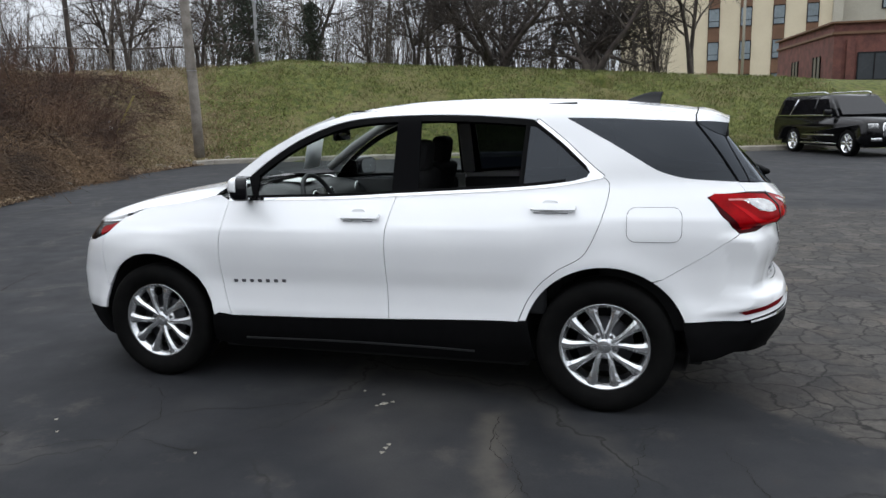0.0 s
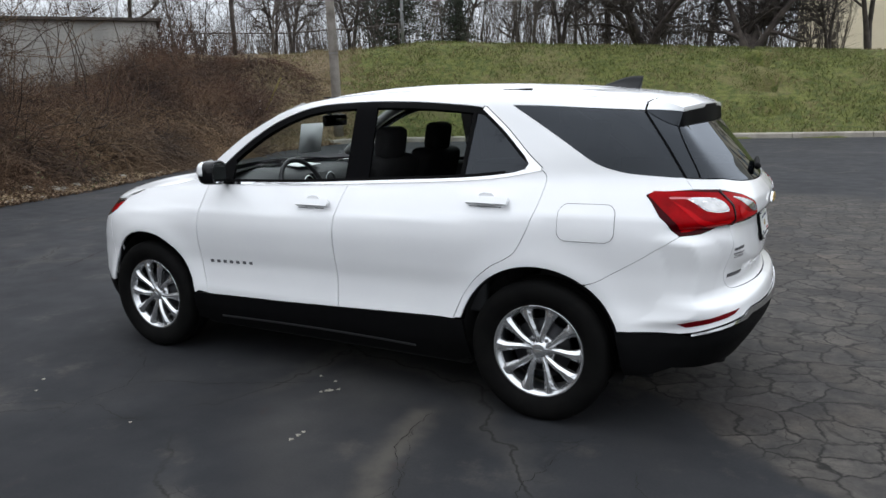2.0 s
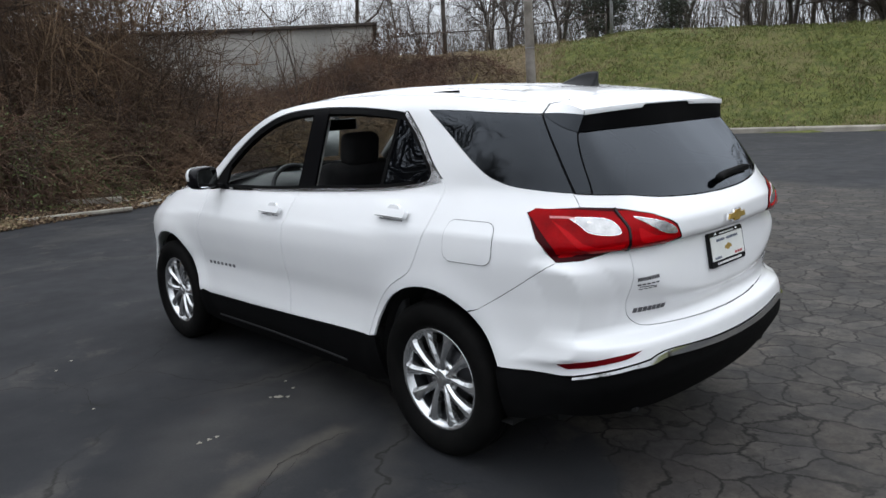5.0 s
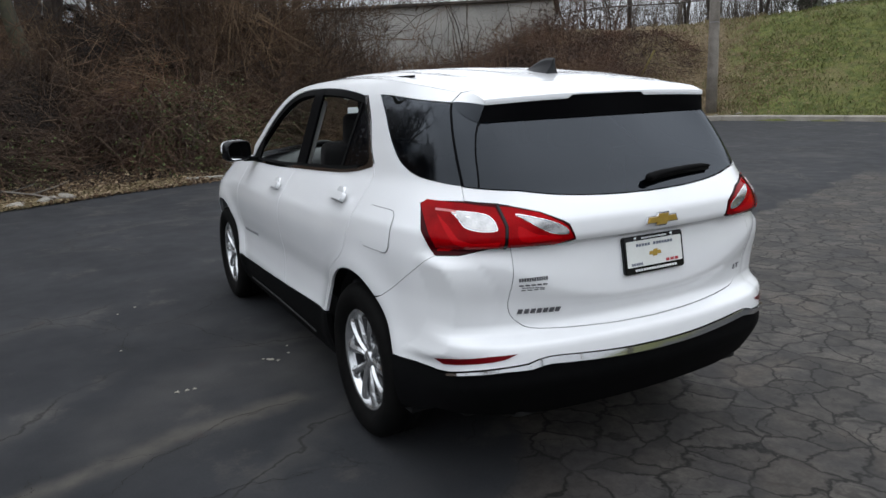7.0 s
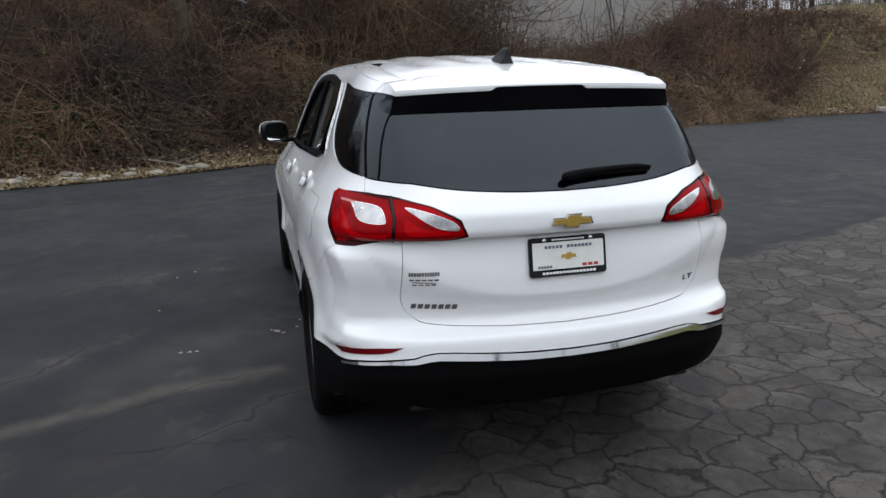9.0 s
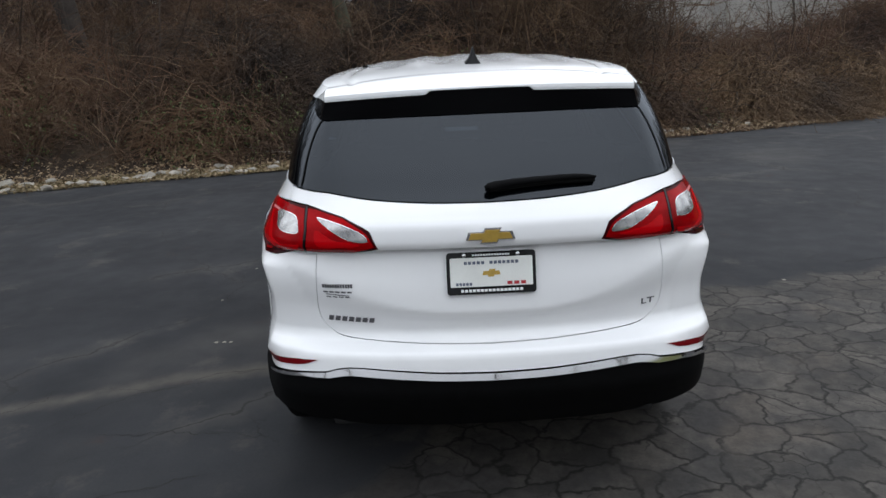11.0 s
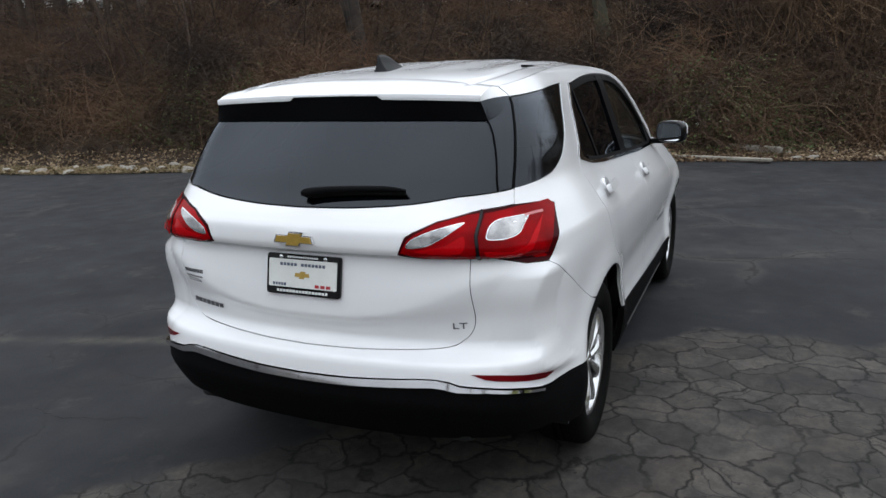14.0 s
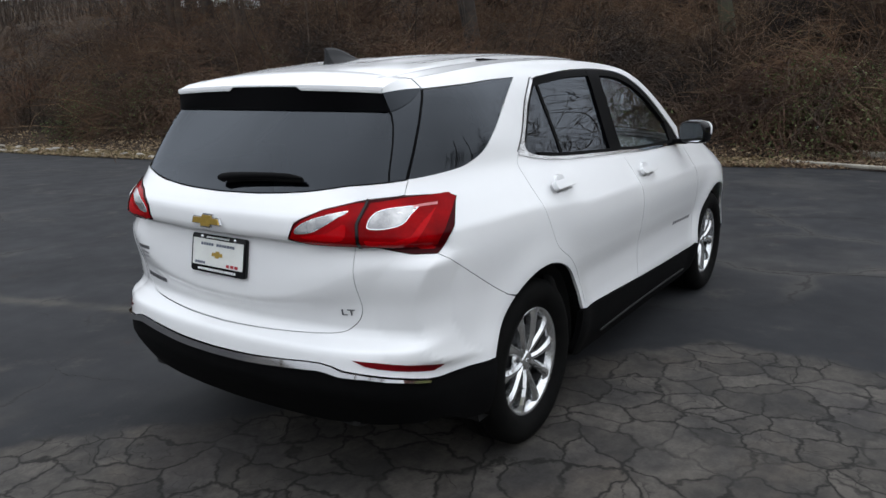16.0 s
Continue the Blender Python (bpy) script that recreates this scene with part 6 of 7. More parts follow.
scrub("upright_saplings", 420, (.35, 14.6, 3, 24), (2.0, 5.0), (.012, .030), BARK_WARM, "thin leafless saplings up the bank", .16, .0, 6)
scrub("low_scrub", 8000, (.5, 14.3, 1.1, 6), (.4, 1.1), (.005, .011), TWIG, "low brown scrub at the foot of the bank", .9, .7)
# leaf litter along the edge
p, d = scatter(11000, 6.3, 15.0, -.15, 1.9, 1.6)
V, F = leaves(np.c_[p, np.maximum(ground_z(p), 0) + .015 + gen.uniform(0, .04, len(p))], .036, .7)
tagged(array_mesh("leaf_litter", V, F, LITTER_DARK), "damp brown leaves along the asphalt's edge", "leaves", kind="stuff")
p, d = scatter(20000, .8, 15.2, -.15, 1.4, 1.1)
V, F = leaves(np.c_[p, np.maximum(ground_z(p), 0) + .02 + gen.uniform(0, .04, len(p))], .032, .7)
tagged(array_mesh("leaf_litter", V, F, LITTER), "fallen brown leaves along the asphalt's edge", "leaves", kind="stuff")
p, d = scatter(22000, .5, 7.4, -.14, .48, 1.1)
V, F = leaves(np.c_[p, np.maximum(ground_z(p), 0) + .02 + gen.uniform(0, .03, len(p))], .026, .8)
tagged(array_mesh("dry_straw", V, F, STRAW), "pale dry straw along the asphalt's edge", "straw", kind="stuff")
p, d = scatter(11000, 1.0, 14.2, 1.0, 12)
V, F = leaves(np.c_[p, ground_z(p) + .03 + gen.uniform(0, .5, len(p)) ** 2], .038, .5)
tagged(array_mesh("dead_leaves", V, F, LITTER_DARK), "dead leaves caught in the scrub", "leaves", kind="stuff")



def brambles(name, clumps, region, canes, length, material, label, seed, power=1.0):
    """Clumps of canes that rise and arch over."""
    global gen
    keep_gen, gen = gen, np.random.default_rng(seed)
    c, d = scatter(clumps, *region, power)
    big_c = gen.uniform(.4, 1.35, clumps) * smooth01((d + .5) / 2.0)
    k = np.repeat(np.arange(clumps), canes)
    n = len(k)
    a = gen.uniform(0, 2 * np.pi, n)
    off = np.abs(gen.normal(size=n)) * .45 * big_c[k]
    p = c[k] + np.stack([np.cos(a), np.sin(a)], -1) * off[:, None]
    way = np.stack([np.cos(a) * .55 + gen.normal(size=n) * .35, np.sin(a) * .55 + gen.normal(size=n) * .35, gen.uniform(.5, 1.4, n)], -1)
    L = gen.uniform(*length, n) * big_c[k]
    on = brushy(p)
    p, way, L = p[on], way[on], L[on]
    P = wander(np.c_[p, ground_z(p) - .05], way, L, 5, .19, gen, .8)
    R = np.linspace(1, .35, 5)[None] * gen.uniform(.005, .013, (len(p), 1))
    V, F = stems(P, R, 3)
    gen = keep_gen
    return tagged(array_mesh(name, V, F, material), label, "scrub", kind="stuff")


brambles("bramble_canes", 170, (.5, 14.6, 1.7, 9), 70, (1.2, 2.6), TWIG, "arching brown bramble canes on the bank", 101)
brambles("bramble_canes", 90, (.5, 14.8, 1.7, 10), 60, (1.2, 2.8), TWIG_RED, "arching red-brown bramble canes on the bank", 102)
brambles("bramble_canes", 32, (6.5, 15.2, 1.8, 10), 36, (1.2, 2.8), TWIG_PALE, "pale arching dead canes on the bank", 103)
brambles("bramble_canes", 60, (12.2, 15.0, 2.0, 7.5), 80, (1.2, 2.3), TWIG_RED, "tall red-brown brush beside the wooden pole", 104)


# grass on the north bank
def grass(name, n, x0, x1, reach, height, width, material, label, seed, cut=.0, lo=-15.0, hi=99.0):
    g = np.random.default_rng(seed)
    q = np.stack([g.uniform(x0, x1, n), g.uniform(15.5 if hi < 0 else 19.6, 34, n)], -1)
    d, s = edge_dist(q)
    edge = q[:, 0] + (q[:, 1] - 20.3) * .80 + lumps(q, 1.1, 3.0) * 2.5
    patch = lumps(q, .8, seed * 1.7) + .5 * lumps(q, 2.3, seed * 2.3)
    ok = (d > .24) & (d < reach) & (edge > lo) & (edge < hi) & (s > 13.4) & (patch > cut + g.uniform(-.25, .25, n))
    q = q[ok]
    n = len(q)
    a = g.uniform(0, 2 * np.pi, n)
    h = g.uniform(*height, n)
    w = g.uniform(*width, n)
    base = np.c_[q, ground_z(q) - .01]
    side_v = np.stack([np.cos(a), np.sin(a), 0 * a], -1) * w[:, None]
    tip = base + np.stack([g.normal(size=n) * .5, g.normal(size=n) * .5, np.ones(n)], -1) * h[:, None]
    V = np.stack([base - side_v, base + side_v, tip + side_v * .3, tip - side_v * .3], 1).reshape(-1, 3)
    return tagged(array_mesh(name, V, np.arange(4 * n).reshape(-1, 4), material), label, "grass", kind="stuff")


grass("grass", 70000, -26, 9, 10.5, (.05, .13), (.010, .022), BLADE, "short green grass on the bank", 61, -.12)
grass("grass", 40000, -26, 9, 10.5, (.05, .12), (.010, .020), BLADE_YELLOW, "yellow-green grass on the bank", 62, .0)
grass("dry_grass", 60000, -26, 9, 10.5, (.04, .12), (.008, .018), STRAW, "straw-coloured dry grass on the bank", 63, .16)
grass("dry_grass", 16000, -18, 9, 1.5, (.05, .16), (.006, .014), STRAW, "dry grass leaning over the kerb", 64, -.2)
grass("dry_grass", 42000, -27, -12, 10.5, (.06, .20), (.008, .018), STRAW, "straw-coloured dry grass beside the wooden pole", 65, -.2, -20.2, -13.6)
grass("grass", 12000, -27, -12, 10.5, (.06, .16), (.008, .018), BLADE_YELLOW, "sparse yellow-green grass beside the wooden pole", 67, .1, -19.5, -14.2)
g5 = np.random.default_rng(66)
q = np.stack([g5.normal(-16.2, 1.6, 5200), g5.normal(21.6, 1.9, 5200)], -1)
q = q[edge_dist(q)[0] > .25]
V, F = leaves(np.c_[q, ground_z(q) + .02], .04, .6)
tagged(array_mesh("leaf_litter", V, F, LITTER), "fallen tan leaves round the foot of the pole", "leaves", kind="stuff")


# thickets behind the crest of the grass bank and behind the west bank
def thicket(n, x0, x1, y0, y1, height, material, label, seed, twigs=9, thick=(.012, .040), bend=.10):
    g2 = np.random.default_rng(seed)
    q = np.stack([g2.uniform(x0, x1, n), g2.uniform(y0, y1, n)], -1)
    way = np.stack([g2.normal(size=n) * .14, g2.normal(size=n) * .14, np.ones(n)], -1)
    L = g2.uniform(*height, n)
    P = wander(np.c_[q, ground_z(q) - .1], way, L, 6, bend, g2)
    R = np.linspace(1, .3, 6)[None] * g2.uniform(*thick, (n, 1))
    idx = np.repeat(np.arange(n), twigs)
    t = g2.integers(1, 5, len(idx))
    P2 = wander(P[idx, t], np.stack([g2.normal(size=len(idx)), g2.normal(size=len(idx)), g2.uniform(.1, 1.2, len(idx))], -1), g2.uniform(.5, 1.8, len(idx)) * L[idx] / 6, 3, .2, g2)
    V, F = join([stems(P, R, 3), stems(P2, np.linspace(1, .4, 3)[None] * g2.uniform(.005, .012, (len(idx), 1)), 3)])
    tagged(array_mesh("thicket", V, F, material), label, "thicket", kind="stuff")


thicket(1500, -46, 2, 35, 56, (2.0, 6.5), BARK_GREY, "thin grey leafless thicket behind the bank", 41, 10)
thicket(45, -25, -22, 10, 19, (1.0, 2.6), TWIG, "thin bare shrubs before the block wall", 58, 10, (.006, .014), .2)
thicket(300, -62, -38, 8, 32, (4.0, 8.5), BARK_WARM, "tall leafless thicket behind the block building", 77, 12, (.014, .035), .14)
thicket(200, -60, -30, 24, 44, (3.5, 7.5), BARK_GREY, "hazy leafless thicket behind the block building", 59, 12, (.012, .03), .14)
thicket(110, -40, -28, 20, 28, (2.0, 5.0), BARK_WARM, "brown brush behind the pipe fence", 46, 10, (.008, .025), .16)
thicket(150, -22, -15.5, 1.5, 5.5, (1.5, 4.2), TWIG, "tall brown brush on the bank", 52, 12, (.006, .018), .22)
thicket(50, -21, -14.5, 1.5, 5.0, (1.5, 3.8), TWIG_PALE, "tall pale brush on the bank", 53, 12, (.005, .014), .24)
thicket(250, -25.5, -19.4, 16.5, 21.5, (.9, 2.3), TWIG_RED, "red-brown brush at the end of the block wall", 54, 12, (.006, .016), .22)
thicket(90, -21, -17.5, 13, 18, (1.0, 2.2), TWIG_RED, "tall red-brown brush on the bank", 47, 12, (.006, .016), .24)
thicket(220, -17, -11, -26, 6, (1.0, 2.4), TWIG, "tall brown brush up the bank", 48, 12, (.006, .018), .24)
thicket(110, -17, -11, -22, 6, (1.0, 2.2), TWIG_PALE, "pale dead brush up the bank", 49, 12, (.005, .014), .26)
thicket(420, -42, -30, -46, 7, (3.5, 9.0), BARK_WARM, "brown leafless thicket up the west bank", 42, 10, (.012, .04), .14)
thicket(900, -64, -32, -64, 12, (5, 12), BARK_WARM, "tall leafless thicket behind the west bank", 43, 12, (.02, .06))
thicket(600, -34, -9, -80, -30, (5, 11), BARK_WARM, "tall leafless thicket beyond the bank", 44, 12, (.02, .06))


thicket(150, -17.5, -13.0, 1.0, 5.6, (2.2, 6.6), TWIG_TAN, "tall tan vines and brush on the bank", 71, 14, (.008, .020), .26)
thicket(130, -18.0, -13.0, .5, 6.0, (2.0, 6.8), TWIG, "tall brown brush on the bank", 72, 14, (.008, .020), .26)


# ---- poles, fence and buildings beyond the bank ----
def pole(name, x, y, h, r0, r1, lean, material, label):
    ob = thing(name, label, "pole")
    z = at_ground(x, y, .2)
    bm = bmesh.new()
    tube(bm, [(lean[0] * k * k / 36 * 1.0, lean[1] * k / 6, h * k / 6) for k in range(7)], [r0 + (r1 - r0) * k / 6 for k in range(7)], 14)
    part("shaft", bm, material, ob)
    bm = bmesh.new()
    for q in (.30, .33):
        lathe(bm, [(r0 * (1 - .3 * q) + .006, -.012), (r0 * (1 - .3 * q) + .006, .012)], 14)
    bm.transform(Matrix.Translation((lean[0] * .1, lean[1] * .3, h * .31)) @ Matrix.Rotation(radians(90), 4, "X"))
    part("band", bm, STEEL, ob)
    ob.matrix_world = pose(x, y, z)
    return ob


pole("utility_pole", -15.3, 19.75, 11.0, .20, .14, (-.35, 0), POLE_WOOD, "grey weathered wooden utility pole at the foot of the bank")
pole("lamp_pole", -18.2, 29.6, 9.0, .085, .07, (0, 0), STEEL, "slim pale metal pole on the crest of the bank")
pole("utility_pole", -25.6, 25.0, 10.0, .12, .10, (0, 0), BARK, "dark distant wooden utility pole")
bm = bmesh.new()
flag = thing("flag_pole", "slim white pole before the beige building", "pole")
tube(bm, [(0, 0, 0), (0, 0, 16)], [.14, .10], 10)
part("shaft", bm, PALE_BEIGE, flag)
flag.matrix_world = pose(8.9, 70, 3)

OLD_STEEL = surface("rusty_pipe", (.10, .085, .075), .7, .2, second=(.06, .045, .036), scale=4, fine=30, amount=.4)
fence = thing("pipe_fence", "grey pipe rail fence along the crest of the bank", "fence")
rail_pts = [(-29.5, 21.6), (-26, 23.4), (-22.5, 25.3), (-19.5, 27.0), (-17.4, 27.95)]
tops = [(x, y, at_ground(x, y) + 1.05) for x, y in rail_pts]
bm = bmesh.new()
tube(bm, tops, .032, 8)
part("rail", bm, OLD_STEEL, fence)
for i in range(len(rail_pts)):
    a = float(i)
    k = min(int(a), len(rail_pts) - 2)
    q = Vector(tops[k]).lerp(Vector(tops[k + 1]), a - k)
    bm = bmesh.new()
    tube(bm, [(q.x, q.y, at_ground(q.x, q.y) - .1), q], .03, 8)
    part("post", bm, OLD_STEEL, fence)

# pale block building with a dark roof edge
hall = thing("block_building", "pale grey block building with a dark flat roof edge", "building")
a, b = Vector((-36, 7.2, 0)), Vector((-25.8, 20.3, 0))
along = (b - a).normalized()
away = Vector((-along.y, along.x, 0))
base, top = 2.0, 5.45
bm = bmesh.new()
mid = (a + b) / 2 + away * 4
turn = Matrix.Rotation(math.atan2(along.y, along.x), 4, "Z")
box(bm, ((b - a).length, 8, top - base), (mid.x, mid.y, (top + base) / 2), 0, turn)
part("wall", bm, BLOCK, hall, smooth=False)
bm = bmesh.new()
box(bm, ((b - a).length + .5, 8.5, .14), (mid.x, mid.y, top + .07), .02, turn)
part("roof", bm, BARK, hall, "dark roof edge", smooth=False)
for k in range(1, 6):
    q = a + along * ((b - a).length * k / 6) - away * .01
    bm = bmesh.new()
    box(bm, (.03, .05, top - base), (q.x, q.y, (top + base) / 2), 0, turn)
    part("wall_joint", bm, CONCRETE, hall, smooth=False)

# beige three-storey building with columns of windows
hotel = thing("beige_building", "beige rendered building with columns of windows", "building")
bm = bmesh.new()
box(bm, (21, 14, 17), (7.9, 87, 8.5), 0)
part("wall", bm, BEIGE, hotel, smooth=False)
bm = bmesh.new()
box(bm, (13, 13, 18), (25.0, 88.2, 9.0), 0)
part("side_wing", bm, PALE_BEIGE, hotel, "grey-beige side wing", smooth=False)
bm = bmesh.new()
box(bm, (.9, .5, 17.4), (18.6, 79.9, 8.7), .02)
part("pilaster", bm, PALE_BEIGE, hotel, smooth=False)
bm = bmesh.new()
box(bm, (21.6, 14.6, .5), (7.9, 87, 17.2), .05)
part("cornice", bm, PALE_BEIGE, hotel, smooth=False)
for c in range(4):
    cx = 6.9 + 3.15 * c
    bm = bmesh.new()
    box(bm, (1.15, .10, 13.4), (cx, 79.97, 8.4), 0)
    part("window_column", bm, BROWN_PANEL, hotel, "brown panels between windows", smooth=False)
    for fl in range(4):
        zc = 4.0 + 3.4 * fl
        bm = bmesh.new()
        for sx in (-1, 1):
            box(bm, (.08, .14, 1.9), (cx + sx * .53, 79.93, zc), 0)
            box(bm, (1.14, .14, .08), (cx, 79.93, zc + sx * .93), 0)
        box(bm, (1.0, .12, .06), (cx, 79.94, zc - .35), 0)
        win = part("window", bm, GLOSS_BLACK, hotel, smooth=False)
        bm = bmesh.new()
        box(bm, (.98, .03, 1.78), (cx, 79.905, zc), 0)
        part("pane", bm, PANE, win, smooth=False)
bm = bmesh.new()
box(bm, (1.3, .2, 2.1), (23.6, 81.65, 12.0), 0)
wing_win = part("window", bm, GLOSS_BLACK, hotel, smooth=False)
bm = bmesh.new()
box(bm, (1.1, .03, 1.9), (23.6, 81.53, 12.0), 0)
part("pane", bm, PANE, wing_win, smooth=False)

# low dark brick building
lodge = thing("brick_building", "low dark red brick building with a flat roof", "building")
turn = Matrix.Rotation(radians(6), 4, "Z")
org = Vector((11.95, 47.5, 2.3))
loc = Matrix.Translation(org) @ turn
bm = bmesh.new()
box(bm, (16, 13, 4.0), (8, 6.5, 1.6), 0)
bm.transform(loc)
part("wall", bm, BRICK, lodge, smooth=False)
for z, o, hh in ((3.62, .12, .16), (3.95, .0, .5), (4.25, .22, .12)):
    bm = bmesh.new()
    box(bm, (16 + 2 * o, 13 + 2 * o, hh), (8, 6.5, z), .01)
    bm.transform(loc)
    part("parapet", bm, BRICK if hh > .2 else BROWN_PANEL, lodge, smooth=False)
for px in (.25, 1.0, 5.0):
    bm = bmesh.new()
    box(bm, (.5, .16, 3.4), (px, -.06, 1.5), .01)
    bm.transform(loc)
    part("brick_pier", bm, BRICK, lodge, smooth=False)
for cx, cy, w, face in ((2.9, -.03, 2.9, 0), (8.2, -.03, 2.9, 0), (-.03, 3.0, 1.5, 1), (-.03, 8.0, 1.5, 1)):
    bm = bmesh.new()
    if face == 0:
        for k in range(4):
            box(bm, (.07, .12, 1.7), (cx - w / 2 + k * w / 3, cy, 1.55), 0)
        for z in (.72, 2.38):
            box(bm, (w, .12, .08), (cx, cy, z), 0)
    else:
        for k in range(3):
            box(bm, (.12, .07, 1.7), (cx, cy - w / 2 + k * w / 2, 1.55), 0)
    bm.transform(loc)
    win = part("window", bm, GLOSS_BLACK, lodge, smooth=False)
    bm = bmesh.new()
    box(bm, (w - .06, .03, 1.6) if face == 0 else (.03, w - .06, 1.6), (cx, cy - .005, 1.55) if face == 0 else (cx - .005, cy, 1.55), 0)
    bm.transform(loc)
    part("pane", bm, DARK_PANE, win, smooth=False)


# ---- other parked cars ----
def slab(bm, outline, w0, w1, z0, z1, lean=0.0):
    """A side outline made solid across y, narrower towards z1."""
    def half(z):
        return w0 + (w1 - w0) * min(1, max(0, (z - z0) / (z1 - z0)))
    left = [bm.verts.new((x, -half(z), z)) for x, z in outline]
    right = [bm.verts.new((x, half(z), z)) for x, z in outline]
    n = len(outline)
    bm.faces.new(left)
    bm.faces.new(right[::-1])
    for i in range(n):
        bm.faces.new((left[i], right[i], right[(i + 1) % n], left[(i + 1) % n]))
    bmesh.ops.recalc_face_normals(bm, faces=bm.faces[:])


def parked_car(name, label, paint, m, L=5.15, W=2.02, H=1.88, wb=2.95, wr=.40, bonnet_h=1.18, belt_h=1.22, bright=False):
    ob = thing(name, label, "car", "other parked cars")
    f, r = L / 2, -L / 2
    xf, xr = f - .92 * L / 5.15, f - .92 * L / 5.15 - wb
    ax0 = wr + .07
    low = [(r + .05, .42), (r, .70), (r + .03, 1.0), (r + .06, belt_h), (f - 1.75, belt_h), (f - 1.45, bonnet_h), (f - .35, bonnet_h - .07), (f - .08, bonnet_h - .17), (f, .75), (f - .02, .45), (f - .12, .32)]
    for hx in (xf, xr):
        low += [(hx + ax0 * math.cos(radians(q)), wr - .02 + ax0 * math.sin(radians(q))) for q in range(5, 180, 14)]
        low += [(hx - ax0, .30)] if hx == xf else []
    low += [(r + .2, .36)]
    bm = bmesh.new()
    slab(bm, low, W / 2, W / 2 - .045, .9, belt_h)
    bmesh.ops.bevel(bm, geom=[e for e in bm.edges if abs(e.verts[0].co.y - e.verts[1].co.y) < .2 and e.calc_face_angle(0) > .6], offset=.045, segments=3, affect="EDGES")
    part("body", bm, paint, ob)
    cab = [(r + .10, belt_h - .02), (r + .22, H - .10), (r + .42, H - .01), (f - 2.35, H), (f - 2.10, H - .07), (f - 1.42, belt_h - .04)]
    bm = bmesh.new()
    slab(bm, cab, W / 2 - .05, W / 2 - .24, belt_h, H)
    bmesh.ops.bevel(bm, geom=[e for e in bm.edges if e.calc_face_angle(0) > .5], offset=.05, segments=3, affect="EDGES")
    part("cabin", bm, paint, ob)
    zz0, zz1 = belt_h + .03, H - .13

    def half(z):
        return W / 2 - .05 - .19 * (z - belt_h) / (H - belt_h) + .006
    panes = [(r + .35, r + 0.96), (r + 1.10, r + 2.30), (r + 2.38, f - 1.82)]
    for sy in (-1, 1):
        for i, (x0, x1) in enumerate(panes):
            top_x1 = x1 - (.42 if i == 2 else 0)
            pts = [(x0, zz0), (x1, zz0), (top_x1, zz1), (x0 + (.08, .22, 0)[i], zz1)]
            bm = bmesh.new()
            a_ = [bm.verts.new((x, sy * half(z), z)) for x, z in pts]
            b_ = [bm.verts.new((x, sy * (half(z) - .02), z)) for x, z in pts]
            bm.faces.new(a_)
            for k in range(4):
                bm.faces.new((a_[k], b_[k], b_[(k + 1) % 4], a_[(k + 1) % 4]))
            bmesh.ops.recalc_face_normals(bm, faces=bm.faces[:])
            part("side_window", bm, GLOSS_BLACK, ob, "dark window", smooth=False)
        bm = bmesh.new()
        tube(bm, [(r + .5, sy * (W / 2 - .28), H + .05), (r + .7, sy * (W / 2 - .27), H + .075), (f - 2.6, sy * (W / 2 - .27), H + .075), (f - 2.4, sy * (W / 2 - .28), H + .03)], .02, 6)
        part("roof_rail", bm, CHROME if bright else BLACK_TRIM, ob)
        for z, x0, x1 in ((belt_h + .012, r + .3, f - 1.75), (.62, xr + .6, xf - .6), (.36, xr + .5, xf - .5)):
            bm = bmesh.new()
            box(bm, (x1 - x0, .02, .035), ((x0 + x1) / 2, sy * (W / 2 + (.002 if z < 1 else -.045)), z), .006)
            part("side_trim", bm, CHROME if bright else BLACK_TRIM, ob)
        bm = bmesh.new()
        tube(bm, [(r + 1.00, sy * (half(zz0) + .004), zz0), (r + 1.24, sy * (half(zz1) + .004), zz1)], .022, 6)
        part("pillar_strip", bm, CHROME if bright else BLACK_TRIM, ob)
        bm = bmesh.new()
        box(bm, (.14, .24, .18), (f - 1.78, sy * (W / 2 + .09), belt_h + .10), .04)
        part("door_mirror", bm, paint, ob)
        bm = bmesh.new()
        box(bm, (.18, .34, .22), (f - .12, sy * (W / 2 - .24), bonnet_h - .30), .04)
        part("headlamp", bm, LENS, ob, "clear headlamp")
        bm = bmesh.new()
        box(bm, (.06, .12, .42), (r + .02, sy * (W / 2 - .16), .98), .02)
        part("tail_light", bm, RED, ob)
        bm = bmesh.new()
        box(bm, (.06, .34, .10), (f + .0, sy * (W / 2 - .32), .52), .02)
        part("fog_lamp", bm, CHROME, ob)
    bm = bmesh.new()
    box(bm, (.08, W - 1.05, .42), (f - .02, 0, bonnet_h - .38), .04)
    part("grille_frame", bm, CHROME, ob)
    bm = bmesh.new()
    box(bm, (.06, W - 1.17, .33), (f + .012, 0, bonnet_h - .38), .02)
    part("grille", bm, STEEL, ob)
    bm = bmesh.new()
    p0, p1 = Vector((f - 1.42, 0, belt_h + .02)), Vector((f - 2.08, 0, H - .09))
    n_ = Vector((p0.z - p1.z, 0, p1.x - p0.x)).normalized() * -.02
    n_ = n_ if n_.x > 0 else -n_
    q = [(p0 + n_, W / 2 - .16), (p1 + n_, W / 2 - .33)]
    vs = [bm.verts.new((c.x, s_ * w, c.z)) for c, w in q for s_ in (-1, 1)]
    bm.faces.new((vs[0], vs[1], vs[3], vs[2]))
    bmesh.ops.recalc_face_normals(bm, faces=bm.faces[:])
    part("windscreen", bm, GLOSS_BLACK, ob, "dark windscreen", smooth=False)
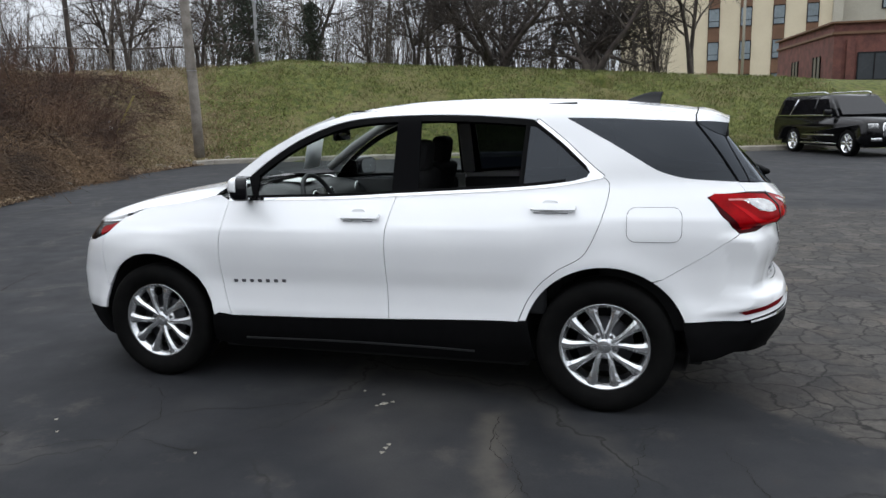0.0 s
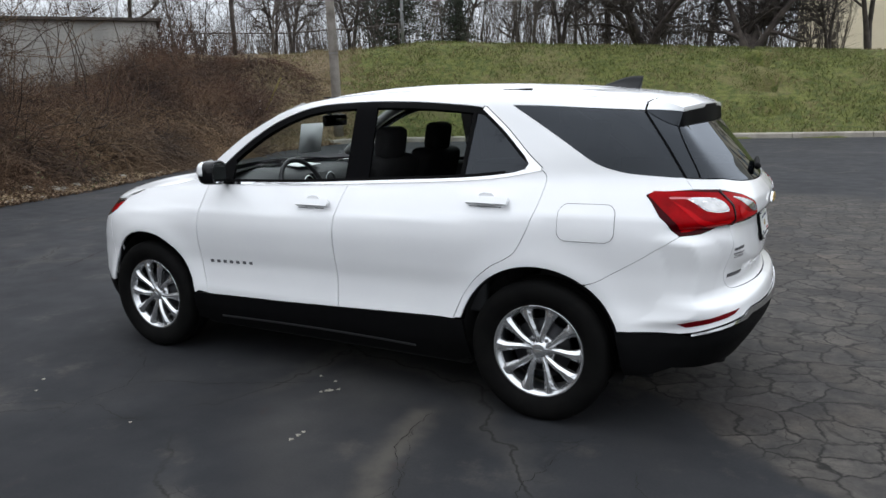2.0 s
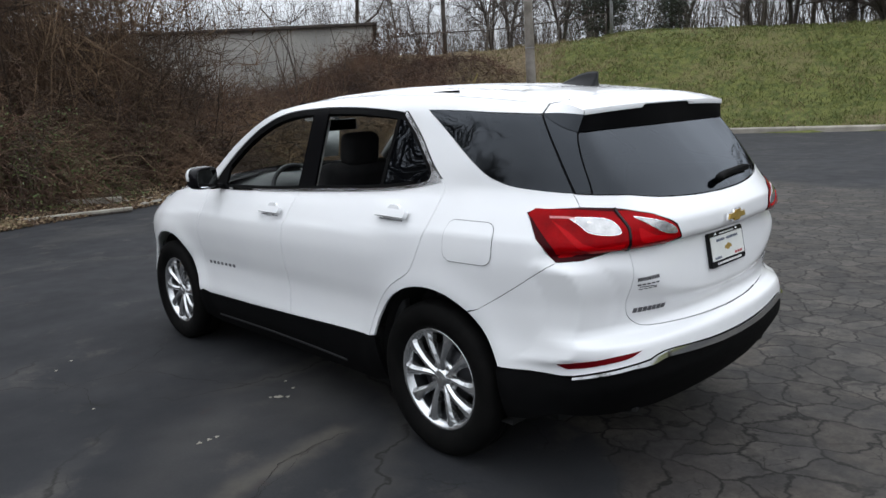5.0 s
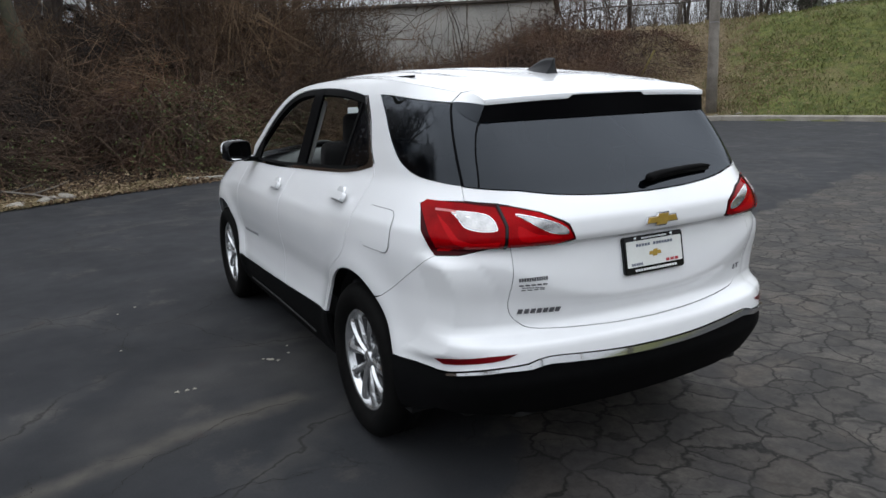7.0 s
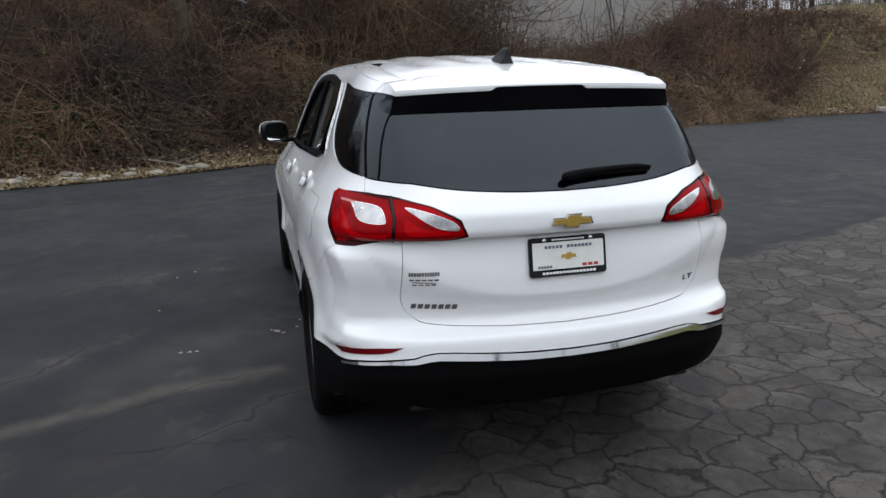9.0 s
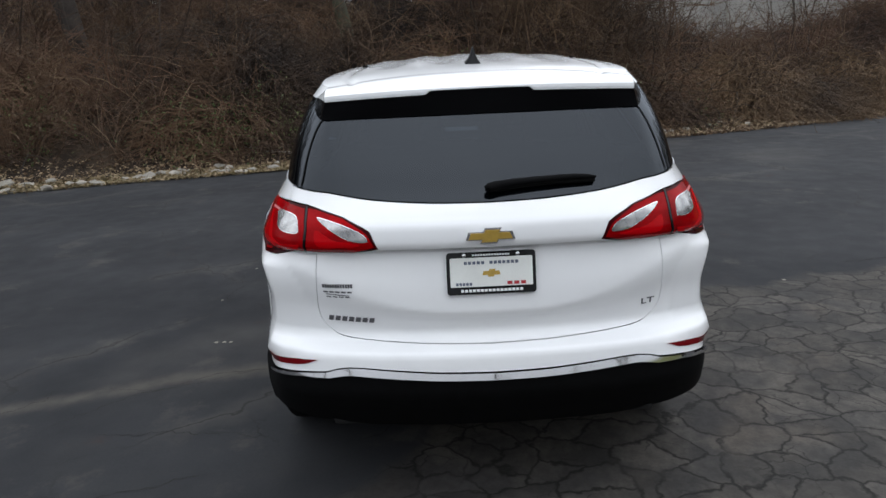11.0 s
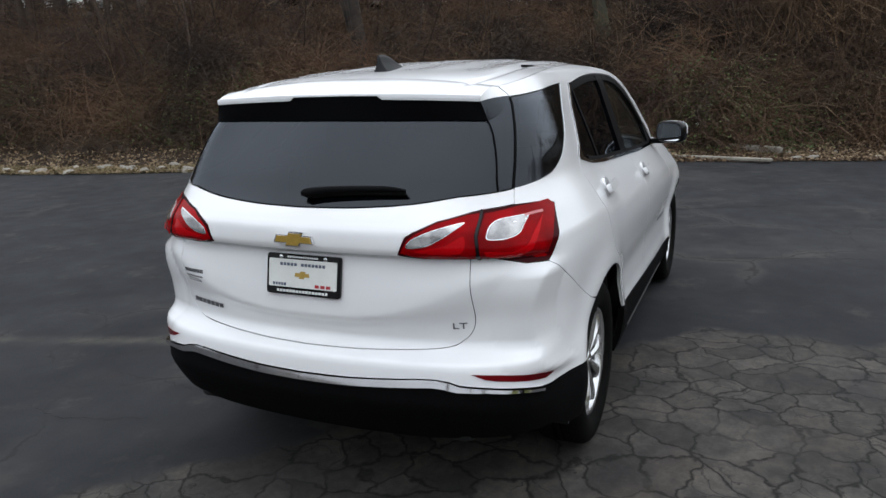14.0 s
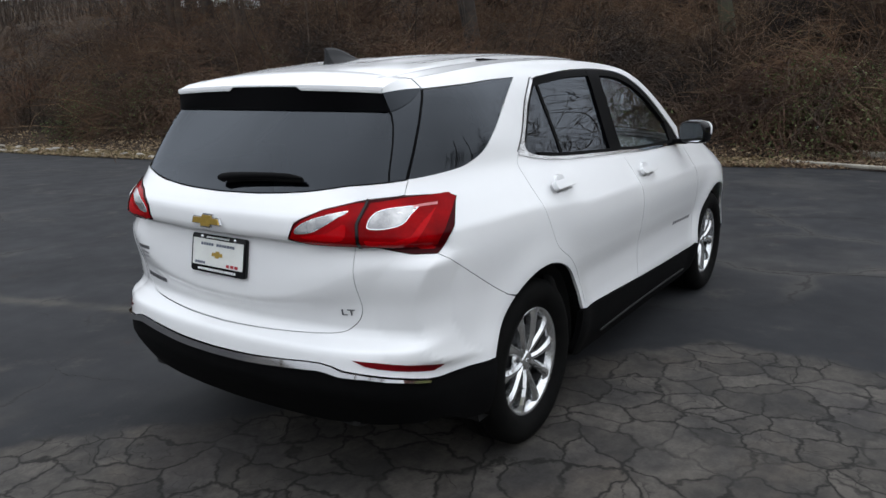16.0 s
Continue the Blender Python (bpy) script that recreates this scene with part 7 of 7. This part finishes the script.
    for hx in (xf, xr):
        for sy in (-1, 1):
            bm = bmesh.new()
            lathe(bm, [(wr * .70, -.11), (wr * .75, -.125), (wr * .95, -.12), (wr, -.09), (wr, .09), (wr * .9, .12), (wr * .3, .12)], 32)
            bmesh.ops.recalc_face_normals(bm, faces=bm.faces[:])
            spin = Matrix.Translation((hx, sy * (W / 2 - .14), wr)) @ Matrix.Rotation(0 if sy < 0 else math.pi, 4, "Z")
            bm.transform(spin)
            tyre = part("wheel", bm, RUBBER, ob, "chrome wheel with low black tyre")
            bm = bmesh.new()
            lathe(bm, [(0, -.10), (wr * .14, -.10), (wr * .16, -.05), (wr * .62, -.05), (wr * .66, -.11), (wr * .71, -.118)], 32)
            for k in range(6):
                box(bm, (wr * .56, .05, wr * .14), (wr * .38, -.085, 0), .01, None)
                bmesh.ops.rotate(bm, verts=bm.verts[:], matrix=Matrix.Rotation(radians(60), 3, "Y"))
            bm.transform(spin)
            part("rim", bm, CHROME if bright else ALLOY, tyre)
    bm = bmesh.new()
    box(bm, (L - .6, W - .35, .3), (0, 0, .42), .02)
    part("underbody", bm, DARK, ob)
    ob.matrix_world = m
    return ob


parked_car("parked_car", "large black sport utility car with chrome wheels by the kerb", BLACK_PAINT, pose(7.38, 22.15, 0, 0, 0, -69), bright=True)
for x, y, rz, paint, lab, h in ((-27.5, -2.2, 80, SILVER_PAINT, "silver parked car above the bank", 1.62), (-28, 3.5, -95, WHITE, "white parked car above the bank", 1.5),
                                (-26.5, -9.0, 95, WHITE, "white parked car above the bank", 1.55), (-25.5, -16.5, 85, BLACK_PAINT, "dark parked car above the bank", 1.5),
                                (-24.5, -24.0, 95, SILVER_PAINT, "silver parked car above the bank", 1.6), (-24, -31.5, 88, WHITE, "white parked car above the bank", 1.5)):
    parked_car("parked_car", lab, paint, pose(x, y, at_ground(x, y) + .02, 0, 0, rz), 4.6, 1.84, h, 2.7, .33, .98, 1.02)

# ---- west bank: trunks, logs, vines, boards and rubble ----
mossy = plant_tree("mossy_tree", bare_tree(50, 12, .165, 1, .4, 4, (7, 6, 5), .45), pose(-15.0, -2.2, at_ground(-15.0, -2.2)), MOSSY, "tall tree with a greenish mossy trunk on the bank", "trees on the west bank")
wk = [plant_tree("bank_tree", bare_tree(60 + k, 8 + k, .07 + .02 * k, 1 + k % 3, .4, 4, (8, 6, 5), .2), pose(0, 0, -40), (BARK, BARK_WARM, BARK)[k], "thin dark leafless tree on the west bank", "trees on the west bank") for k in range(3)]
p, d = scatter(50, .3, 14.6, 4.5, 24)
away_from = (p - np.array([-12.5, 6.2])) @ np.array([.425, .905])
p = p[(np.abs(away_from) > 4.5) | (p[:, 0] > -13)]
for i, (x, y) in enumerate(p):
    if math.hypot(x + 15, y + 2.2) < 1.5:
        continue
    m = pose(x, y, at_ground(x, y), 0, 0, 49 * i) @ Matrix.Diagonal((*[.75 + .11 * (i % 6)] * 3, 1))
    if i < 3:
        wk[i].matrix_world = m
    else:
        t = copy_thing(wk[i % 3], Matrix())
        t.matrix_world = m


def mound(name, x, y, rx, ry, h, n, leaf, material, leaf_mat, label, seed):
    """A heap of arching vines with small leaves caught on it."""
    g = np.random.default_rng(seed)
    n = int(n * .7)
    u = g.uniform(0, 2 * np.pi, n)
    r = np.sqrt(g.uniform(0, 1, n))
    c = np.stack([x + np.cos(u) * r * rx, y + np.sin(u) * r * ry], -1)
    z = ground_z(c)
    top = z + h * (1 - r ** 2) * g.uniform(.25, 1.05, n)
    way = np.stack([np.cos(u) + g.normal(size=n) * .9, np.sin(u) + g.normal(size=n) * .9, g.uniform(-.5, .5, n)], -1)
    P = wander(np.c_[c, top], way, g.uniform(.5, 1.3, n), 6, .3, g, .55)
    P[..., 2] = np.maximum(P[..., 2], (z[:, None] - .05))
    V, F = stems(P, np.linspace(1, .4, 6)[None] * g.uniform(.006, .014, (n, 1)), 3)
    ob = tagged(array_mesh(name, V, F, material), label, "bush", kind="stuff")
    if leaf:
        near = lumps(c, .9, seed * 3.1)
        k = np.argsort(-near + g.normal(size=n) * .15)[: max(60, int(n * .55))]
        k = k[g.integers(0, len(k), leaf)]
        C = P[k, g.integers(0, 6, leaf)] + g.normal(size=(leaf, 3)) * .05
        V, F = leaves(C, .024, .3)
        tagged(array_mesh(name + "_leaves", V, F, leaf_mat), "small leaves on the vine heap", "leaves", kind="stuff")
    return ob


mound("brown_bush", -15.0, 11.8, 1.9, 2.4, 1.15, 4200, 2000, TWIG_TAN, LITTER_DARK, "rounded brown bush at the foot of the bank", 1)
mound("brown_bush", -13.6, 8.0, 1.7, 2.2, 1.1, 3600, 1000, TWIG_TAN, LITTER_DARK, "brown tangled bush at the foot of the bank", 2)
mound("brown_bush", -17.6, 13.6, 2.0, 1.8, 1.7, 2600, 1800, TWIG, LITTER_DARK, "brown bush on the bank beside the pole", 3)
mound("brown_bush", -16.6, 2.4, 2.2, 2.0, 1.3, 2600, 1500, TWIG, LITTER_DARK, "rounded brown vine heap on the bank", 4)
mound("vine_heap", -11.7, .5, 1.5, 1.9, 1.15, 3000, 13000, TWIG, LEAF, "green vines over brown stems on the bank", 5)
mound("vine_heap", -12.2, 4.2, 1.4, 1.8, .9, 1800, 2200, TWIG, LEAF, "green vines over brown stems on the bank", 6)
mound("vine_heap", -8.9, -9.8, 1.4, 2.8, .8, 1500, 7000, TWIG, LEAF, "low green-brown vines on the bank", 27)
mound("vine_heap", -7.6, -15.5, 1.4, 3.0, .8, 1500, 7000, TWIG, LEAF, "low green-brown vines on the bank", 28)
mound("vine_heap", -9.6, -4.2, 1.2, 1.8, .8, 1500, 6000, TWIG, LEAF, "low green-brown vines on the bank", 7)
mound("brown_bush", -20.5, 21.0, 2.6, 2.4, .9, 1500, 700, TWIG_RED, LITTER_DARK, "reddish-brown bush on the crest", 8)
mound("brown_bush", -18.6, 14.4, 2.0, 2.2, 1.5, 3200, 1200, TWIG_RED, LITTER_DARK, "tall brown bush on the bank", 18)
mound("brown_bush", -21.2, 17.2, 2.2, 2.2, 1.1, 2600, 900, TWIG, LITTER_DARK, "tall brown bush on the bank", 19)
mound("brown_bush", -9.5, -9.5, 2.0, 2.8, 1.3, 2200, 900, TWIG, LITTER_DARK, "brown tangled bush at the foot of the bank", 9)
mound("brown_bush", -8.0, -14.5, 2.0, 2.8, 1.3, 2200, 900, TWIG, LITTER_DARK, "brown tangled bush at the foot of the bank", 10)
# smaller heaps of vines all along the bank
g = np.random.default_rng(301)
for i in range(26):
    k = int(g.integers(30, 112))
    off_line = float(g.uniform(1.8, 8.5))
    t_line = edge_pts[k + 1] - edge_pts[k]
    t_line = t_line / np.linalg.norm(t_line)
    hx, hy = edge_pts[k] + np.array([-t_line[1], t_line[0]]) * off_line
    mound("brown_bush", float(hx), float(hy), float(g.uniform(.9, 1.7)), float(g.uniform(.9, 1.9)), float(g.uniform(.6, 1.25)), 2100, 300,
          (TWIG, TWIG_RED, TWIG, BARK_WARM)[i % 4], LITTER_DARK, "rounded heap of brown vines on the bank", 310 + i)
# dark evergreen on the crest
ever = thing("evergreen_tree", "dark evergreen tree on the crest of the bank", "tree")
g = np.random.default_rng(31)
n = 520
h = g.uniform(.05, 1, n)
u = g.uniform(0, 2 * np.pi, n)
P = wander(np.stack([np.cos(u) * .08, np.sin(u) * .08, h * 5.2], -1), np.stack([np.cos(u), np.sin(u), g.uniform(-.1, .5, n)], -1), (1.15 - h) * 2.3 * g.uniform(.5, 1.2, n), 5, .16, g, .1)
V, F = stems(P, np.linspace(1, .3, 5)[None] * np.full((n, 1), .014), 3)
array_mesh("branch_mass", V, F, BARK, ever)
k = g.integers(0, n, 7500)
C = P[k, g.integers(1, 5, 7500)] + g.normal(size=(7500, 3)) * .09
V, F = leaves(C, .06, .2)
array_mesh("needles", V, F, EVERGREEN, ever)
bm = bmesh.new()
tube(bm, [(0, 0, -.2), (0, 0, 5.3)], [.12, .02], 8)
part("trunk", bm, BARK, ever)
ever.matrix_world = pose(-19.5, 31.2, at_ground(-19.5, 31.2))
e2 = copy_thing(ever, Matrix())
e2.matrix_world = pose(-16.8, 33.0, at_ground(-16.8, 33.0), 0, 0, 70) @ Matrix.Diagonal((.7, .7, .62, 1))


def log(x, y, length, r, rz, tilt, material, label):
    ob = thing("fallen_branch", label, "branch", "fallen branches")
    g = np.random.default_rng(int(abs(x * 100 + y * 10)))
    K = 9
    pts = [(length * (k / (K - 1) - .5), g.normal() * .04 * length / 3, g.normal() * .02 + .03) for k in range(K)]
    bm = bmesh.new()
    tube(bm, pts, [r * (1 - .6 * k / (K - 1)) for k in range(K)], 7)
    part("stem", bm, material, ob)
    for k in (3, 5, 6):
        q = Vector(pts[k])
        bm = bmesh.new()
        tube(bm, [q, q + Vector((.3, g.choice((-1, 1)) * .22, .12)) * length / 3, q + Vector((.55, g.normal() * .4, .25)) * length / 3], [r * .45, r * .3, r * .12], 5)
        part("side_shoot", bm, material, ob)
    ob.matrix_world = pose(x, y, at_ground(x, y) + r + .03, 0, tilt, rz)


log(-8.85, -3.0, 2.7, .028, 64, 5, POLE_WOOD, "pale fallen branch along the edge of the scrub")
log(-9.3, -5.6, 2.4, .03, 100, -8, TWIG_PALE, "pale fallen branch in the scrub")
log(-12.5, -6.5, 2.6, .04, 70, -10, BARK_GREY, "grey fallen branch on the bank")
log(-13.5, -11.0, 2.6, .04, 60, 5, BARK_GREY, "grey fallen branch on the bank")
log(-13.0, 5.5, 2.2, .03, 120, -12, TWIG_PALE, "pale fallen branch in the scrub")
log(-11.6, -12.5, 2.8, .03, 95, -6, TWIG_PALE, "pale fallen branch in the scrub")
log(-17.5, -6.0, 2.2, .05, 80, 3, TWIG_PALE, "pale fallen branch on the bank")
# yellow stake
ob = thing("marker_stake", "leaning yellow plastic marker stake on the bank", "stake")
bm = bmesh.new()
box(bm, (.07, .02, 1.7), (0, 0, .8), .006)
part("strip", bm, YELLOW, ob)
ob.matrix_world = pose(-17.78, 18.24, at_ground(-17.78, 18.24), 0, 29, 21)
# board and concrete pieces by the edge
ob = thing("wooden_board", "pale weathered board lying along the asphalt's edge", "board")
bm = bmesh.new()
box(bm, (2.5, .15, .05), (0, 0, .045), .012)
part("board", bm, PLANK, ob)
bm = bmesh.new()
box(bm, (2.46, .12, .03), (0, -.01, .010), .006)
part("underside", bm, BARK, ob, "dark brown layer below the board")
ob.matrix_world = pose(-9.58, .47, .012, 0, 0, 76)
ob = thing("concrete_block", "weathered concrete kerb block behind the board", "block")
bm = bmesh.new()
box(bm, (.95, .20, .12), (0, 0, .03), .03)
part("block", bm, LIMESTONE, ob)
ob.matrix_world = pose(-10.35, 1.40, at_ground(-10.35, 1.40) + .04, 0, 2, 74)
g = np.random.default_rng(77)
proto = []
for k in range(4):
    bm = bmesh.new()
    bmesh.ops.create_icosphere(bm, subdivisions=2, radius=1)
    for v in bm.verts:
        v.co *= 1 + .35 * noise.noise(v.co * 1.3 + Vector((k * 7, 0, 0)))
        v.co.z *= .55
    proto.append(bm)
meshes = []
for k, bm in enumerate(proto):
    me = bpy.data.meshes.new("rubble_stone")
    bm.to_mesh(me)
    bm.free()
    me.materials.append((LIMESTONE, CONCRETE)[k % 2])
    meshes.append(me)
p, d = scatter(170, 1.0, 6.6, -.05, .55)
q, _ = scatter(70, 8.2, 16.0, .0, .8)
for i, (x, y) in enumerate(np.r_[p, q]):
    ob = tagged(new("rubble_stone", meshes[i % 4]), "pale rubble stone in the leaf litter", "stone", "rubble along the edge")
    sc = float(g.uniform(.03, .11))
    ob.matrix_world = pose(x, y, max(at_ground(x, y), 0) + sc * .25, *g.uniform(-20, 20, 2), g.uniform(0, 360)) @ Matrix.Diagonal((sc * 1.4, sc, sc, 1))
for x, y, w in ((-10.6, .35, .03), (-12.3, -4.5, .03), (-13.5, -3.2, .04), (-17.6, 17.8, .06), (-18.3, 18.6, .05), (-14.5, 1.5, .04)):
    bm = bmesh.new()
    bmesh.ops.create_icosphere(bm, subdivisions=2, radius=w)
    for v in bm.verts:
        v.co *= 1 + .5 * noise.noise(v.co * 14 + Vector((x, y, 0)))
    ob = part("litter", bm, PAPER)
    tagged(ob, "scrap of white litter caught in the scrub", "litter", "white litter")
    ob.matrix_world = pose(x, y, at_ground(x, y) + .35)
# pale specks of bird lime on the asphalt
for i, (x, y, w) in enumerate(((.133, -1.02, .020), (.118, -1.035, .014), (.10, -1.06, .010), (.17, -.99, .012), (.337, -1.50, .012), (.335, -1.54, .013), (.333, -1.59, .013), (-.05, -.87, .01), (.08, -.90, .012),
                               (-1.55, -1.62, .012), (-1.42, -1.75, .009), (-.55, -1.8, .009), (-.4, 2.3, .014))):
    bm = bmesh.new()
    a0 = np.linspace(0, 2 * np.pi, 12, endpoint=False)
    rr_ = w * .75 * (1 + .5 * np.sin(a0 * 3 + i) * g.uniform(.2, 1))
    top_ = [bm.verts.new((float(r_ * math.cos(q_)), float(r_ * math.sin(q_)), .0035)) for r_, q_ in zip(rr_, a0)]
    low_ = [bm.verts.new((v.co.x * 1.1, v.co.y * 1.1, .0005)) for v in top_]
    bm.faces.new(top_)
    for k in range(12):
        bm.faces.new((low_[k], low_[(k + 1) % 12], top_[(k + 1) % 12], top_[k]))
    ob = part("pale_speck", bm, PLANK)
    tagged(ob, "pale speck of bird lime on the asphalt", "stain", "pale specks on the asphalt")
    ob.matrix_world = pose(x, y, 0)
# tall trees up the west bank and behind it
g = np.random.default_rng(91)
for i in range(44):
    if i < 14:
        x, y = float(g.uniform(-24, -16)), float(g.uniform(-34, -9))
    else:
        x, y = float(g.uniform(-58, -32)), float(g.uniform(-60, 12))
    t = copy_thing(kinds[1 + 2 * (i % 2)], Matrix())
    k = float(g.uniform(.5, .75) if i < 14 else g.uniform(.85, 1.25))
    t.matrix_world = pose(x, y, at_ground(x, y), 0, 0, 41 * i) @ Matrix.Diagonal((k, k, k, 1))
    tagged(t, "tall leafless tree up the west bank", group="trees on the west bank")
# trees behind the viewer, which the windows mirror
for i, (x, y, kd) in enumerate(((14, -16, 0), (18, -9, 2), (20, 2, 3), (16, 9, 1), (6, -20, 2), (-4, -22, 1), (22, -18, 3), (24, 8, 0))):
    t = copy_thing(kinds[kd], Matrix())
    t.matrix_world = pose(x, y, 0, 0, 0, 50 * i) @ Matrix.Diagonal((1.1, 1.1, 1.1, 1))
    tagged(t, "leafless tree on the far side of the car park")
